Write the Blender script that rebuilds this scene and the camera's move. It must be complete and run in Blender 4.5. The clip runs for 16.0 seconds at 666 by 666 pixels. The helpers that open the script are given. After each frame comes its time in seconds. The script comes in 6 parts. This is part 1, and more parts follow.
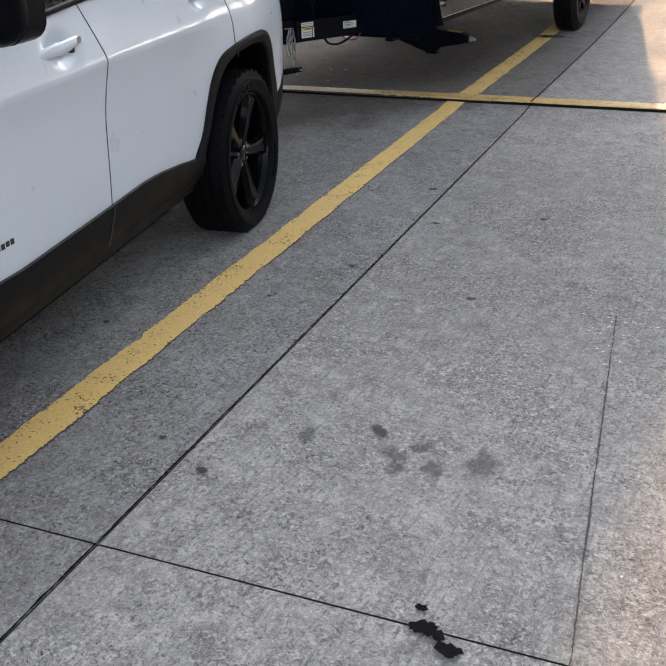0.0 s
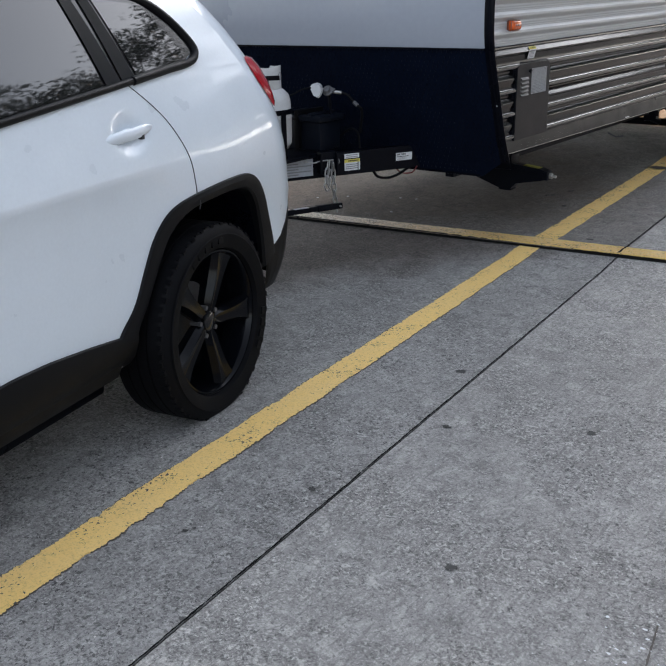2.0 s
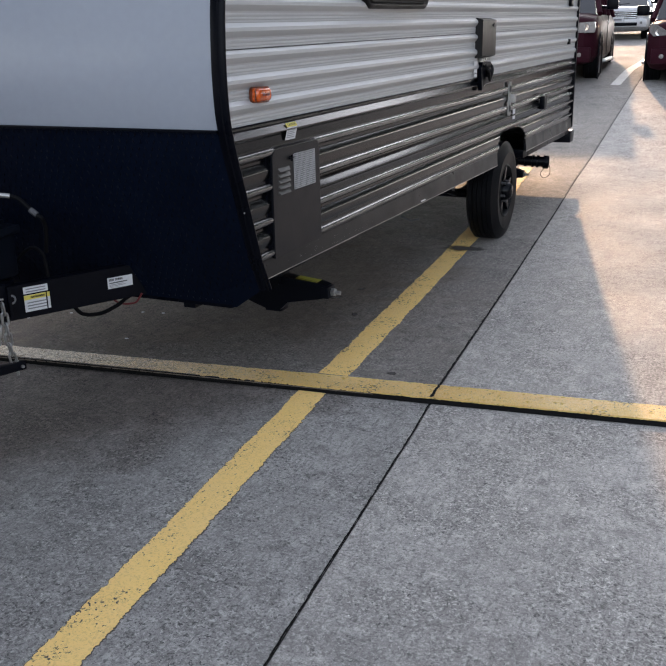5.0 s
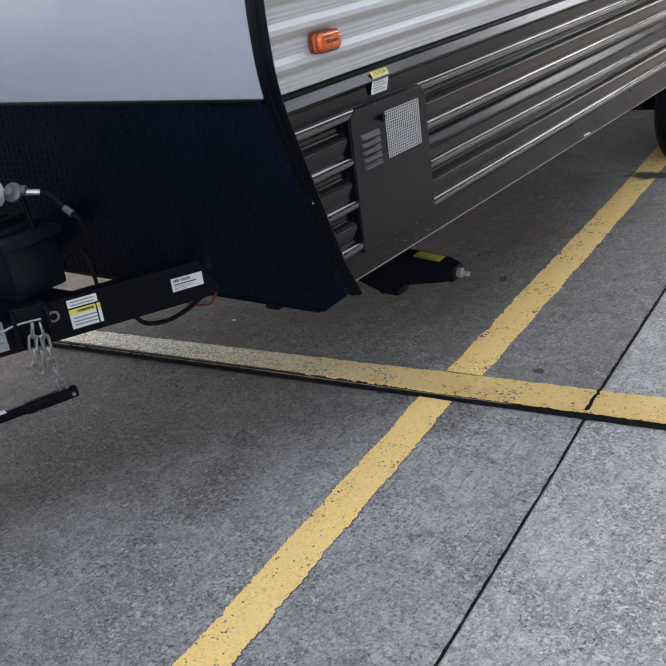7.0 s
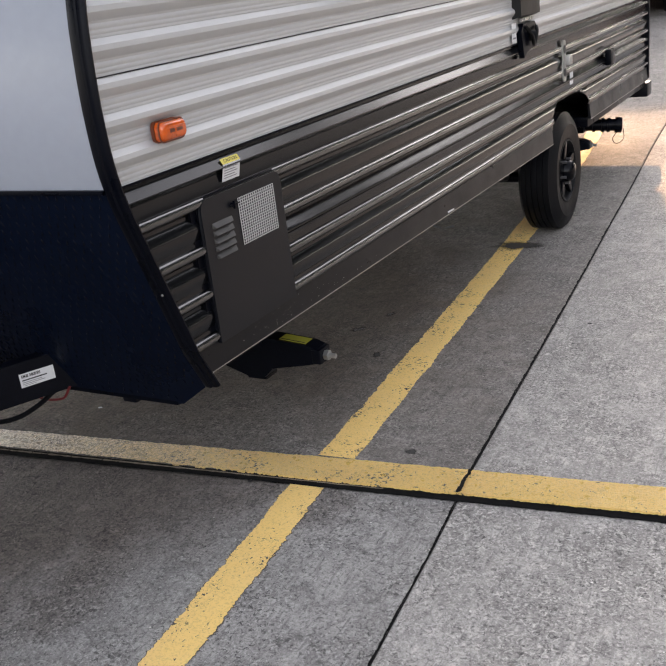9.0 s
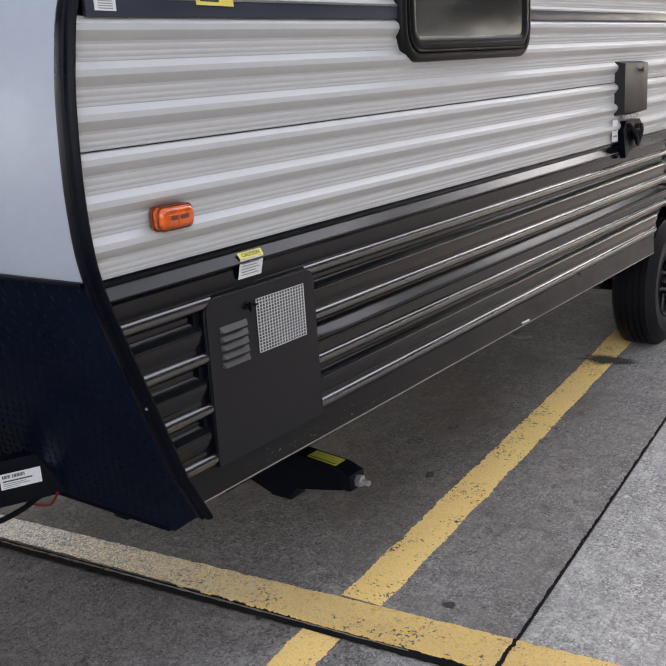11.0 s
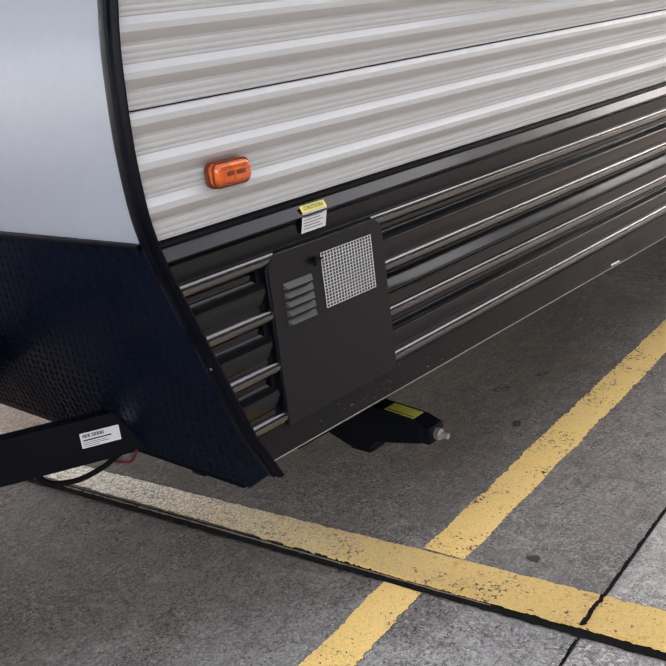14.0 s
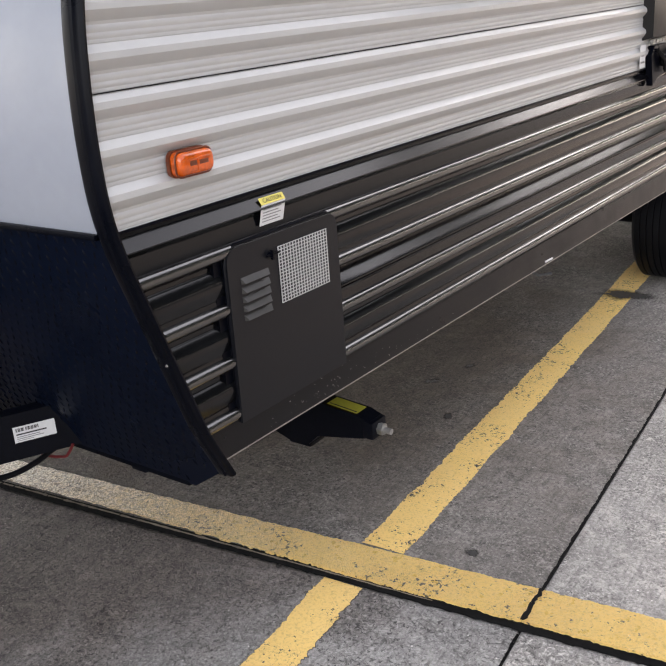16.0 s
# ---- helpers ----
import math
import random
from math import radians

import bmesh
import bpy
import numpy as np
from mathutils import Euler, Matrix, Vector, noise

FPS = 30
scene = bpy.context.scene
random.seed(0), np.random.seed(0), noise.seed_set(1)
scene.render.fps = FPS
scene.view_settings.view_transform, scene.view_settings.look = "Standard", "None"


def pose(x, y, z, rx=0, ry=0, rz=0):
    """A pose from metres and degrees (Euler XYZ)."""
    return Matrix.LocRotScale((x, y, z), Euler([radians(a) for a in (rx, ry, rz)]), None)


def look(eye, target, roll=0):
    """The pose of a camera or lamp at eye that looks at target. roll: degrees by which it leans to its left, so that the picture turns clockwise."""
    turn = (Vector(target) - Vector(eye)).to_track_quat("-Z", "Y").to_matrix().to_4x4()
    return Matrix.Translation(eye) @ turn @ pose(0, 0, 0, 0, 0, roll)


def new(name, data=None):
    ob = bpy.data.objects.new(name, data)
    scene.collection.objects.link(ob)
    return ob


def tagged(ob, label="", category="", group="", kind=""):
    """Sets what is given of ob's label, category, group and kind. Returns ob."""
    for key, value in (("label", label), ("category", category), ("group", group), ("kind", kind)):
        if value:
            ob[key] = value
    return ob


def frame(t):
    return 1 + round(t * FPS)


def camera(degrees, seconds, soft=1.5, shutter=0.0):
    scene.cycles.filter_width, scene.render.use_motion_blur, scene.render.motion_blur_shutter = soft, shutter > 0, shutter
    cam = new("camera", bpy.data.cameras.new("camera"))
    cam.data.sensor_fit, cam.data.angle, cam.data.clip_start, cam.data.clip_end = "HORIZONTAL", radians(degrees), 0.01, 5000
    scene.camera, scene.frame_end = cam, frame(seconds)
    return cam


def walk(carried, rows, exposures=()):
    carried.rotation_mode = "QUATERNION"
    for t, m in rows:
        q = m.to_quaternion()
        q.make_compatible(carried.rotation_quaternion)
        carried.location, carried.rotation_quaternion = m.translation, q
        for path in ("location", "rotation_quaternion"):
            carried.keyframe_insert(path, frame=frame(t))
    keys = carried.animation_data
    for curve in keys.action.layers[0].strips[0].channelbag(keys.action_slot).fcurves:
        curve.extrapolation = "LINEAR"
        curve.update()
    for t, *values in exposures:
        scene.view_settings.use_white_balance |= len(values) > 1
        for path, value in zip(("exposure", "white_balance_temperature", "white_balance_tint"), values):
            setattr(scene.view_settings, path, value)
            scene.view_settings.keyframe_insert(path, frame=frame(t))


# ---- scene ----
cam = camera(40.9, 16.0)
PATH = [
    (0, (2.445, -6.648, 1.567), (1.574, -5.093, 0.66), -2.0),
    (0.5, (2.377, -6.387, 1.56), (1.396, -4.872, 0.699), -2.1),
    (1, (2.296, -6.091, 1.56), (1.226, -4.653, 0.671), -4.0),
    (1.5, (2.334, -5.742, 1.578), (1.082, -4.384, 0.812), -4.9),
    (2, (2.406, -5.385, 1.573), (1.254, -3.91, 0.867), -1.4),
    (2.5, (2.294, -5.023, 1.572), (1.34, -3.411, 0.872), 0.7),
    (3, (2.244, -4.689, 1.584), (1.33, -3.023, 0.959), -1.2),
    (3.5, (2.198, -4.341, 1.58), (1.263, -2.672, 0.996), -2.5),
    (4, (2.058, -4.147, 1.575), (1.205, -2.443, 0.966), -1.4),
    (4.2, (1.972, -4.053, 1.578), (1.178, -2.325, 0.958), -1.1),
    (6.3, (1.495, -2.971, 1.642), (0.669, -1.273, 0.982), -1.8),
    (6.5, (1.512, -2.869, 1.652), (0.503, -1.302, 0.926), -4.5),
    (7, (1.555, -2.686, 1.653), (0.406, -1.259, 0.849), -8.0),
    (7.5, (1.586, -2.64, 1.66), (0.571, -1.081, 0.926), -7.1),
    (8, (1.564, -2.627, 1.65), (0.576, -1.024, 0.974), -5.4),
    (8.5, (1.557, -2.605, 1.641), (0.526, -1.042, 0.94), -6.8),
    (9, (1.588, -2.524, 1.68), (0.62, -0.922, 0.977), -7.1),
    (9.2, (1.586, -2.485, 1.672), (0.651, -0.863, 0.97), -6.7),
    (11.3, (1.507, -1.99, 1.649), (0.3, -0.478, 1.141), -3.9),
    (11.5, (1.523, -1.97, 1.651), (0.287, -0.489, 1.125), -4.5),
    (12, (1.517, -1.977, 1.665), (0.223, -0.552, 1.123), -5.4),
    (12.5, (1.535, -1.942, 1.663), (0.237, -0.529, 1.098), -6.6),
    (13, (1.533, -1.925, 1.65), (0.245, -0.512, 1.061), -7.3),
    (13.5, (1.519, -1.936, 1.649), (0.222, -0.54, 1.043), -7.4),
    (14, (1.526, -1.942, 1.648), (0.21, -0.57, 1.026), -7.3),
    (14.5, (1.521, -1.947, 1.648), (0.194, -0.593, 1.012), -6.8),
    (15, (1.515, -1.947, 1.645), (0.186, -0.601, 0.996), -6.3),
    (15.5, (1.473, -1.947, 1.659), (0.197, -0.559, 0.99), -5.3),
    (16, (1.392, -1.981, 1.68), (0.25, -0.486, 0.999), -4.1),
]
walk(cam, [(t, look(eye, target, roll)) for t, eye, target, roll in PATH],
     [(0, 1.6, 6400, 13), (1.5, 1.7, 6150, 11), (3.5, 1.70, 6250, 14), (6.5, 2.07, 6050, 13), (7, 2.27, 6250, 13), (9, 2.24, 6800, 16), (12.2, 2.44, 6480, 15), (13, 2.46, 6720, 15), (14.5, 2.55, 6950, 16), (16, 2.56, 6970, 17)])
# ==== end of path ====

# ---- light ----
SUN_EL = radians(17.6)
SUN_WAY = Vector((-0.229, 0.973, 0.0)).normalized() * math.cos(SUN_EL) + Vector((0, 0, math.sin(SUN_EL)))
world = bpy.data.worlds.new("sky_world")
scene.world = world
world.use_nodes = True
sky = world.node_tree.nodes.new("ShaderNodeTexSky")
sky.sky_type = "NISHITA"
sky.sun_disc = False
sky.sun_elevation = SUN_EL
sky.sun_rotation = math.atan2(SUN_WAY.x, SUN_WAY.y)
sky.air_density, sky.dust_density, sky.ozone_density = 1.0, 1.6, 1.0
background = world.node_tree.nodes["Background"]
background.inputs["Strength"].default_value = 0.15
haze = world.node_tree.nodes.new("ShaderNodeHueSaturation")  # thin hazy overcast: little colour left in the sky
haze.inputs["Saturation"].default_value = 0.35
world.node_tree.links.new(sky.outputs[0], haze.inputs["Color"])
world.node_tree.links.new(haze.outputs[0], background.inputs["Color"])
sun = new("sun", bpy.data.lights.new("sun", "SUN"))
sun.data.energy, sun.data.angle, sun.data.color = 1.1, radians(0.9), (1.0, 0.60, 0.30)
sun.rotation_euler = (-SUN_WAY).to_track_quat("-Z", "Y").to_euler()


# ---- materials ----
def mat(name, base, rough=0.5, metal=0.0, var=0.12, scale=6.0, fine=90.0, bump=0.0, coat=0.0, rvar=0.08, spec=0.5, ior=1.5):
    """A plain surface with two scales of colour variation, uneven gloss and fine relief."""
    m = bpy.data.materials.new(name)
    m.use_nodes = True
    n, l = m.node_tree.nodes, m.node_tree.links
    p = n["Principled BSDF"]
    p.inputs["Metallic"].default_value = metal
    p.inputs["Coat Weight"].default_value = coat
    p.inputs["Coat Roughness"].default_value = 0.04
    p.inputs["Specular IOR Level"].default_value = spec
    p.inputs["IOR"].default_value = ior
    tc = n.new("ShaderNodeTexCoord")
    big, small = n.new("ShaderNodeTexNoise"), n.new("ShaderNodeTexNoise")
    big.inputs["Scale"].default_value, small.inputs["Scale"].default_value = scale, fine
    big.inputs["Detail"].default_value, small.inputs["Detail"].default_value = 5, 3
    for q in (big, small):
        l.new(tc.outputs["Object"], q.inputs["Vector"])
    add = n.new("ShaderNodeMath")
    add.operation = "ADD"
    l.new(big.outputs["Fac"], add.inputs[0])
    l.new(small.outputs["Fac"], add.inputs[1])
    ramp = n.new("ShaderNodeMapRange")
    ramp.inputs["From Min"].default_value, ramp.inputs["From Max"].default_value = 0.6, 1.4
    ramp.inputs["To Min"].default_value, ramp.inputs["To Max"].default_value = 1 - var, 1 + var
    l.new(add.outputs[0], ramp.inputs["Value"])
    mul = n.new("ShaderNodeVectorMath")
    mul.operation = "SCALE"
    mul.inputs[0].default_value = base
    l.new(ramp.outputs[0], mul.inputs["Scale"])
    l.new(mul.outputs[0], p.inputs["Base Color"])
    rr = n.new("ShaderNodeMapRange")
    rr.inputs["From Min"].default_value, rr.inputs["From Max"].default_value = 0.3, 0.7
    rr.inputs["To Min"].default_value, rr.inputs["To Max"].default_value = max(0.01, rough - rvar), min(1, rough + rvar)
    l.new(big.outputs["Fac"], rr.inputs["Value"])
    l.new(rr.outputs[0], p.inputs["Roughness"])
    if bump:
        b = n.new("ShaderNodeBump")
        b.inputs["Strength"].default_value, b.inputs["Distance"].default_value = 0.5, bump
        l.new(small.outputs["Fac"], b.inputs["Height"])
        l.new(b.outputs[0], p.inputs["Normal"])
    return m


def graph(name):
    m = bpy.data.materials.new(name)
    m.use_nodes = True
    n, l = m.node_tree.nodes, m.node_tree.links

    def node(kind, **values):
        q = n.new(kind)
        for key, v in values.items():
            q.inputs[key.replace("_", " ")].default_value = v
        return q

    return m, n["Principled BSDF"], node, l.new, n.new("ShaderNodeTexCoord")


def ramp_node(node, link, source, lo, hi, a=0.0, b=1.0):
    q = node("ShaderNodeMapRange")
    for key, v in zip(("From Min", "From Max", "To Min", "To Max"), (lo, hi, a, b)):
        q.inputs[key].default_value = v
    link(source, q.inputs["Value"])
    return q.outputs[0]


def mix_color(node, link, fac, a, b):
    q = node("ShaderNodeMixRGB")
    for k, v in (("Fac", fac), ("Color1", a), ("Color2", b)):
        if hasattr(v, "is_linked"):
            link(v, q.inputs[k])
        else:
            q.inputs[k].default_value = v if k == "Fac" else (*v, 1)
    return q.outputs[0]


def concrete(name, light, dark, worn=0.1, brown_shade=None, grime_shade=None):
    """Old broomed concrete: curled pale and dark mottling, grit, open pits, bright flecks, broad stains and painted
    shade.
    """
    m, p, node, link, tc = graph(name)
    where = tc.outputs["Object"]

    def field(scale, detail=4.0, rough=0.6, twist=0.0):
        q = node("ShaderNodeTexNoise", Scale=scale, Detail=detail, Roughness=rough, Distortion=twist)
        link(where, q.inputs["Vector"])
        return q.outputs["Fac"]

    def times(a, b):
        q = node("ShaderNodeMath")
        q.operation = "MULTIPLY"
        link(a, q.inputs[0])
        link(b, q.inputs[1])
        return q.outputs[0]

    def span(source, lo, hi, a=0.0, b=1.0):
        return ramp_node(node, link, source, lo, hi, a, b)

    def over(fac, a, b):
        return mix_color(node, link, fac, a, b)

    broad, area, blotch = field(0.9, 5.0, 0.6, 0.4), field(2.6, 4.0, 0.6, 0.6), field(11.0, 5.0, 0.68, 0.8)
    curl, crumb, grit, pits = field(48.0, 3.0, 0.55, 1.6), field(95.0, 3.0, 0.6, 0.8), field(210.0, 2.0, 0.7), field(64.0, 3.0, 0.7, 0.5)
    c = over(span(broad, 0.34, 0.66), dark, light)
    c = over(span(blotch, 0.52, 0.68, 0, 0.7), c, tuple(v * 1.4 for v in light))
    c = over(span(blotch, 0.48, 0.31, 0, 0.75), c, tuple(v * 0.5 for v in dark))
    c = over(span(area, 0.50, 0.66, 0, 0.45), c, tuple(v * 0.62 for v in dark))
    loud = span(area, 0.40, 0.58, 0.35, 1.15)
    c = over(times(span(curl, 0.55, 0.68, 0, 0.80), loud), c, tuple(v * 1.6 for v in light))
    c = over(times(span(curl, 0.45, 0.33, 0, 0.80), loud), c, tuple(v * 0.38 for v in dark))
    c = over(span(crumb, 0.56, 0.66, 0, 0.58), c, tuple(v * 1.65 for v in light))
    c = over(span(crumb, 0.44, 0.34, 0, 0.66), c, tuple(v * 0.28 for v in dark))
    c = over(span(grit, 0.56, 0.66, 0, 0.24), c, tuple(v * 1.6 for v in light))
    c = over(span(grit, 0.44, 0.35, 0, 0.24), c, tuple(v * 0.35 for v in dark))
    c = over(times(span(pits, 0.575, 0.62) if worn > 0.4 else span(pits, 0.60, 0.65), span(area, 0.42, 0.58, worn, 0.9)), c, tuple(v * 0.2 for v in dark))
    stretch = node("ShaderNodeMapping", Scale=(75.0, 9.0, 1.0), Rotation=(0.0, 0.0, radians(82)))
    link(where, stretch.inputs["Vector"])
    broom = node("ShaderNodeTexNoise", Scale=1.0, Detail=3.0, Distortion=0.3)
    link(stretch.outputs[0], broom.inputs["Vector"])
    c = over(times(span(broom.outputs["Fac"], 0.54, 0.66, 0, 0.55), span(blotch, 0.35, 0.62)), c, tuple(v * 0.42 for v in dark))
    speck = node("ShaderNodeTexVoronoi", Scale=17.0)
    link(where, speck.inputs["Vector"])
    c = over(times(span(speck.outputs["Distance"], 0.075, 0.045, 0, 0.9), span(pits, 0.48, 0.54)), c, tuple(min(0.85, v * 2.2) for v in light))
    xyz = node("ShaderNodeSeparateXYZ")
    link(where, xyz.inputs[0])
    # brown staining with the shade near the tongue painted in, deeper towards lower x
    if brown_shade:
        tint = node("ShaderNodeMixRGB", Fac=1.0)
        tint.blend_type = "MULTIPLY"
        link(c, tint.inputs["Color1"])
        tint.inputs["Color2"].default_value = (*brown_shade[0], 1)
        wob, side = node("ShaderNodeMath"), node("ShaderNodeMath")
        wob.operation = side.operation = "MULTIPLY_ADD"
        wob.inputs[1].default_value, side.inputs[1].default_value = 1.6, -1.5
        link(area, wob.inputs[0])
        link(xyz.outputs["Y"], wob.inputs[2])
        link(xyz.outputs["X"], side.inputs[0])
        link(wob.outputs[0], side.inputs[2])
        c = over(span(side.outputs[0], brown_shade[1], brown_shade[2]), c, tint.outputs[0])
    if grime_shade:
        # a broad patch of trodden-in dirt, under the trailer of painted shade: (centre, radius, how dark)
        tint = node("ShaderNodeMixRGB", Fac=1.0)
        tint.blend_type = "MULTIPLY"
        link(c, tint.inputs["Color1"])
        tint.inputs["Color2"].default_value = (*grime_shade[2], 1)
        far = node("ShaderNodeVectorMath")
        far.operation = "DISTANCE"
        far.inputs[1].default_value = (*grime_shade[0], 0.0)
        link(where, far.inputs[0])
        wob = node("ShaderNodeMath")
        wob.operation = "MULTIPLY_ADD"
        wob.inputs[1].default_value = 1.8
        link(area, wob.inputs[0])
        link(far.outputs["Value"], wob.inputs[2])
        c = over(span(wob.outputs[0], grime_shade[1] + 1.5, grime_shade[1] + 0.5), c, tint.outputs[0])
    link(c, p.inputs["Base Color"])
    link(span(broad, 0.3, 0.7, 0.66, 0.88), p.inputs["Roughness"])
    b = node("ShaderNodeBump", Strength=0.5, Distance=0.004)
    link(crumb, b.inputs["Height"])
    deep = node("ShaderNodeBump", Strength=0.75 if worn > 0.2 else 0.45, Distance=0.010)
    link(curl, deep.inputs["Height"])
    link(b.outputs[0], deep.inputs["Normal"])
    link(deep.outputs[0], p.inputs["Normal"])
    return m


def soft_edged(m, grain=60.0, most=0.85):
    """A film that thins out towards its rim, by the mesh's own 'soft' values, and breaks up in grains."""
    n, l = m.node_tree.nodes, m.node_tree.links
    rim, clear, mix = n.new("ShaderNodeAttribute"), n.new("ShaderNodeBsdfTransparent"), n.new("ShaderNodeMixShader")
    rim.attribute_name = "soft"
    dots, tc = n.new("ShaderNodeTexNoise"), n.new("ShaderNodeTexCoord")
    dots.inputs["Scale"].default_value, dots.inputs["Detail"].default_value = grain, 3.0
    l.new(tc.outputs["Object"], dots.inputs["Vector"])
    add, span = n.new("ShaderNodeMath"), n.new("ShaderNodeMapRange")
    l.new(rim.outputs["Fac"], add.inputs[0])
    l.new(dots.outputs["Fac"], add.inputs[1])
    for key, v in zip(("From Min", "From Max", "To Min", "To Max"), (0.62, 1.25, 0.0, most)):
        span.inputs[key].default_value = v
    l.new(add.outputs[0], span.inputs["Value"])
    l.new(span.outputs[0], mix.inputs["Fac"])
    l.new(clear.outputs[0], mix.inputs[1])
    l.new(n["Principled BSDF"].outputs[0], mix.inputs[2])
    l.new(mix.outputs[0], n["Material Output"].inputs["Surface"])
    return m


def road_paint(name, fresh, worn, chips=0.60, pale_sheen=None, gloss=(0.55, 0.85)):
    """Old road paint: chipped down to the concrete in small flecks, dirty at two scales. Optional pale colour towards
    lower x, with a glancing sheen painted in.
    """
    m, p, node, link, tc = graph(name)
    broad = node("ShaderNodeTexNoise", Scale=3.0, Detail=5.0, Roughness=0.6)
    mid = node("ShaderNodeTexNoise", Scale=26.0, Detail=5.0, Roughness=0.65)
    fine = node("ShaderNodeTexNoise", Scale=130.0, Detail=3.0, Roughness=0.7)
    for q in (broad, mid, fine):
        link(tc.outputs["Object"], q.inputs["Vector"])
    c = mix_color(node, link, ramp_node(node, link, broad.outputs["Fac"], 0.3, 0.7), fresh, worn)
    if pale_sheen:
        xyz = node("ShaderNodeSeparateXYZ")
        link(tc.outputs["Object"], xyz.inputs[0])
        wob = node("ShaderNodeMath")
        wob.operation = "MULTIPLY_ADD"
        wob.inputs[1].default_value = 0.9
        link(mid.outputs["Fac"], wob.inputs[0])
        link(xyz.outputs["X"], wob.inputs[2])
        # paler paint plus the low sheen put into its colour, whitest at the far end
        pale = ramp_node(node, link, wob.outputs[0], 0.18, -0.55)
        c = mix_color(node, link, pale, c, pale_sheen)
        c = mix_color(node, link, ramp_node(node, link, wob.outputs[0], -0.48, -1.08), c, (0.94, 0.84, 0.67))
    c = mix_color(node, link, ramp_node(node, link, fine.outputs["Fac"], 0.5, 0.3, 0, 0.5), c, tuple(v * 0.5 for v in worn))
    flake = node("ShaderNodeTexNoise", Scale=75.0, Detail=4.0, Roughness=0.6)
    patch_ = node("ShaderNodeTexNoise", Scale=7.0, Detail=3.0)
    for q in (flake, patch_):
        link(tc.outputs["Object"], q.inputs["Vector"])
    both = node("ShaderNodeMath")
    both.operation = "MULTIPLY_ADD"
    both.inputs[1].default_value = 0.45
    link(patch_.outputs["Fac"], both.inputs[0])
    link(flake.outputs["Fac"], both.inputs[2])
    c = mix_color(node, link, ramp_node(node, link, mid.outputs["Fac"], 0.66, 0.70, 0, 0.55), c, tuple(v * 0.45 for v in worn))
    c = mix_color(node, link, ramp_node(node, link, both.outputs[0], chips + 0.235, chips + 0.26), c, (0.10, 0.078, 0.05) if pale_sheen else (0.07, 0.062, 0.053))
    crack = node("ShaderNodeTexVoronoi", Scale=9.0)
    crack.feature = "DISTANCE_TO_EDGE"
    wobble = node("ShaderNodeVectorMath")
    wobble.operation = "MULTIPLY_ADD"
    wobble.inputs[1].default_value = (0.12, 0.12, 0.12)
    link(mid.outputs["Color"], wobble.inputs[0])
    link(tc.outputs["Object"], wobble.inputs[2])
    link(wobble.outputs[0], crack.inputs["Vector"])
    thin = node("ShaderNodeMath")
    thin.operation = "MULTIPLY"
    link(ramp_node(node, link, crack.outputs["Distance"], 0.012, 0.004), thin.inputs[0])
    link(ramp_node(node, link, patch_.outputs["Fac"], 0.50, 0.60, 0, 0.75), thin.inputs[1])
    c = mix_color(node, link, thin.outputs[0], c, tuple(v * 0.25 for v in worn))
    link(c, p.inputs["Base Color"])
    link(ramp_node(node, link, mid.outputs["Fac"], 0.3, 0.7, *gloss), p.inputs["Roughness"])
    b = node("ShaderNodeBump", Strength=0.5, Distance=0.007)
    link(both.outputs[0], b.inputs["Height"])
    if pale_sheen:
        scale = node("ShaderNodeTexVoronoi", Scale=78.0)
        link(wobble.outputs[0], scale.inputs["Vector"])
        flaky = node("ShaderNodeBump", Strength=0.7, Distance=0.012)
        link(scale.outputs["Distance"], flaky.inputs["Height"])
        link(b.outputs[0], flaky.inputs["Normal"])
        b = flaky
        # dirt between the flakes, its dark colour also painting in their relief shade
        dirt = node("ShaderNodeMath")
        dirt.operation = "MULTIPLY"
        link(ramp_node(node, link, scale.outputs["Distance"], 0.46, 0.60, 0, 0.75), dirt.inputs[0])
        link(ramp_node(node, link, pale, 0.0, 1.0, 0.06, 1.0), dirt.inputs[1])
        c = mix_color(node, link, dirt.outputs[0], c, (0.22, 0.14, 0.06))
        link(c, p.inputs["Base Color"])
    link(b.outputs[0], p.inputs["Normal"])
    return m


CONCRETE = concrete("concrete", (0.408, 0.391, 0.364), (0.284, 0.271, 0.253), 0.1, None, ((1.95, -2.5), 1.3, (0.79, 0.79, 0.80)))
# darker slab tones left of the joint, with car and trailer shade mixed in
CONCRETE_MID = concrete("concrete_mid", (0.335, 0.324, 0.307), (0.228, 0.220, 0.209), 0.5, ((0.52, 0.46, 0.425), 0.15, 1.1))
# the shade under the trailer is painted in as a dark brown patch
CONCRETE_WORN_SHADE = concrete("concrete_worn", (0.272, 0.252, 0.231), (0.175, 0.161, 0.146), 0.35, None, ((-1.9, 1.4), 1.8, (0.56, 0.49, 0.43)))
JOINT = mat("joint_filler", (0.022, 0.021, 0.02), 0.9, bump=0.004)
LEDGE = mat("bare_mortar", (0.15, 0.122, 0.094), 0.85, var=0.5, bump=0.003, fine=120)
SEALANT = mat("black_sealant", (0.007, 0.0068, 0.0068), 0.8, var=0.5, bump=0.006, fine=60, spec=0.1)
STAIN = soft_edged(concrete("oil_stain", (0.235, 0.229, 0.221), (0.16, 0.156, 0.15)), 38.0, 0.62)
DARK_STAIN = soft_edged(mat("dark_oil", (0.045, 0.043, 0.041), 0.65, var=0.5, fine=80), 110.0)
LINE_DIRT = mat("line_dirt", (0.105, 0.092, 0.078), 0.85, var=0.45, scale=9, fine=120, bump=0.003)
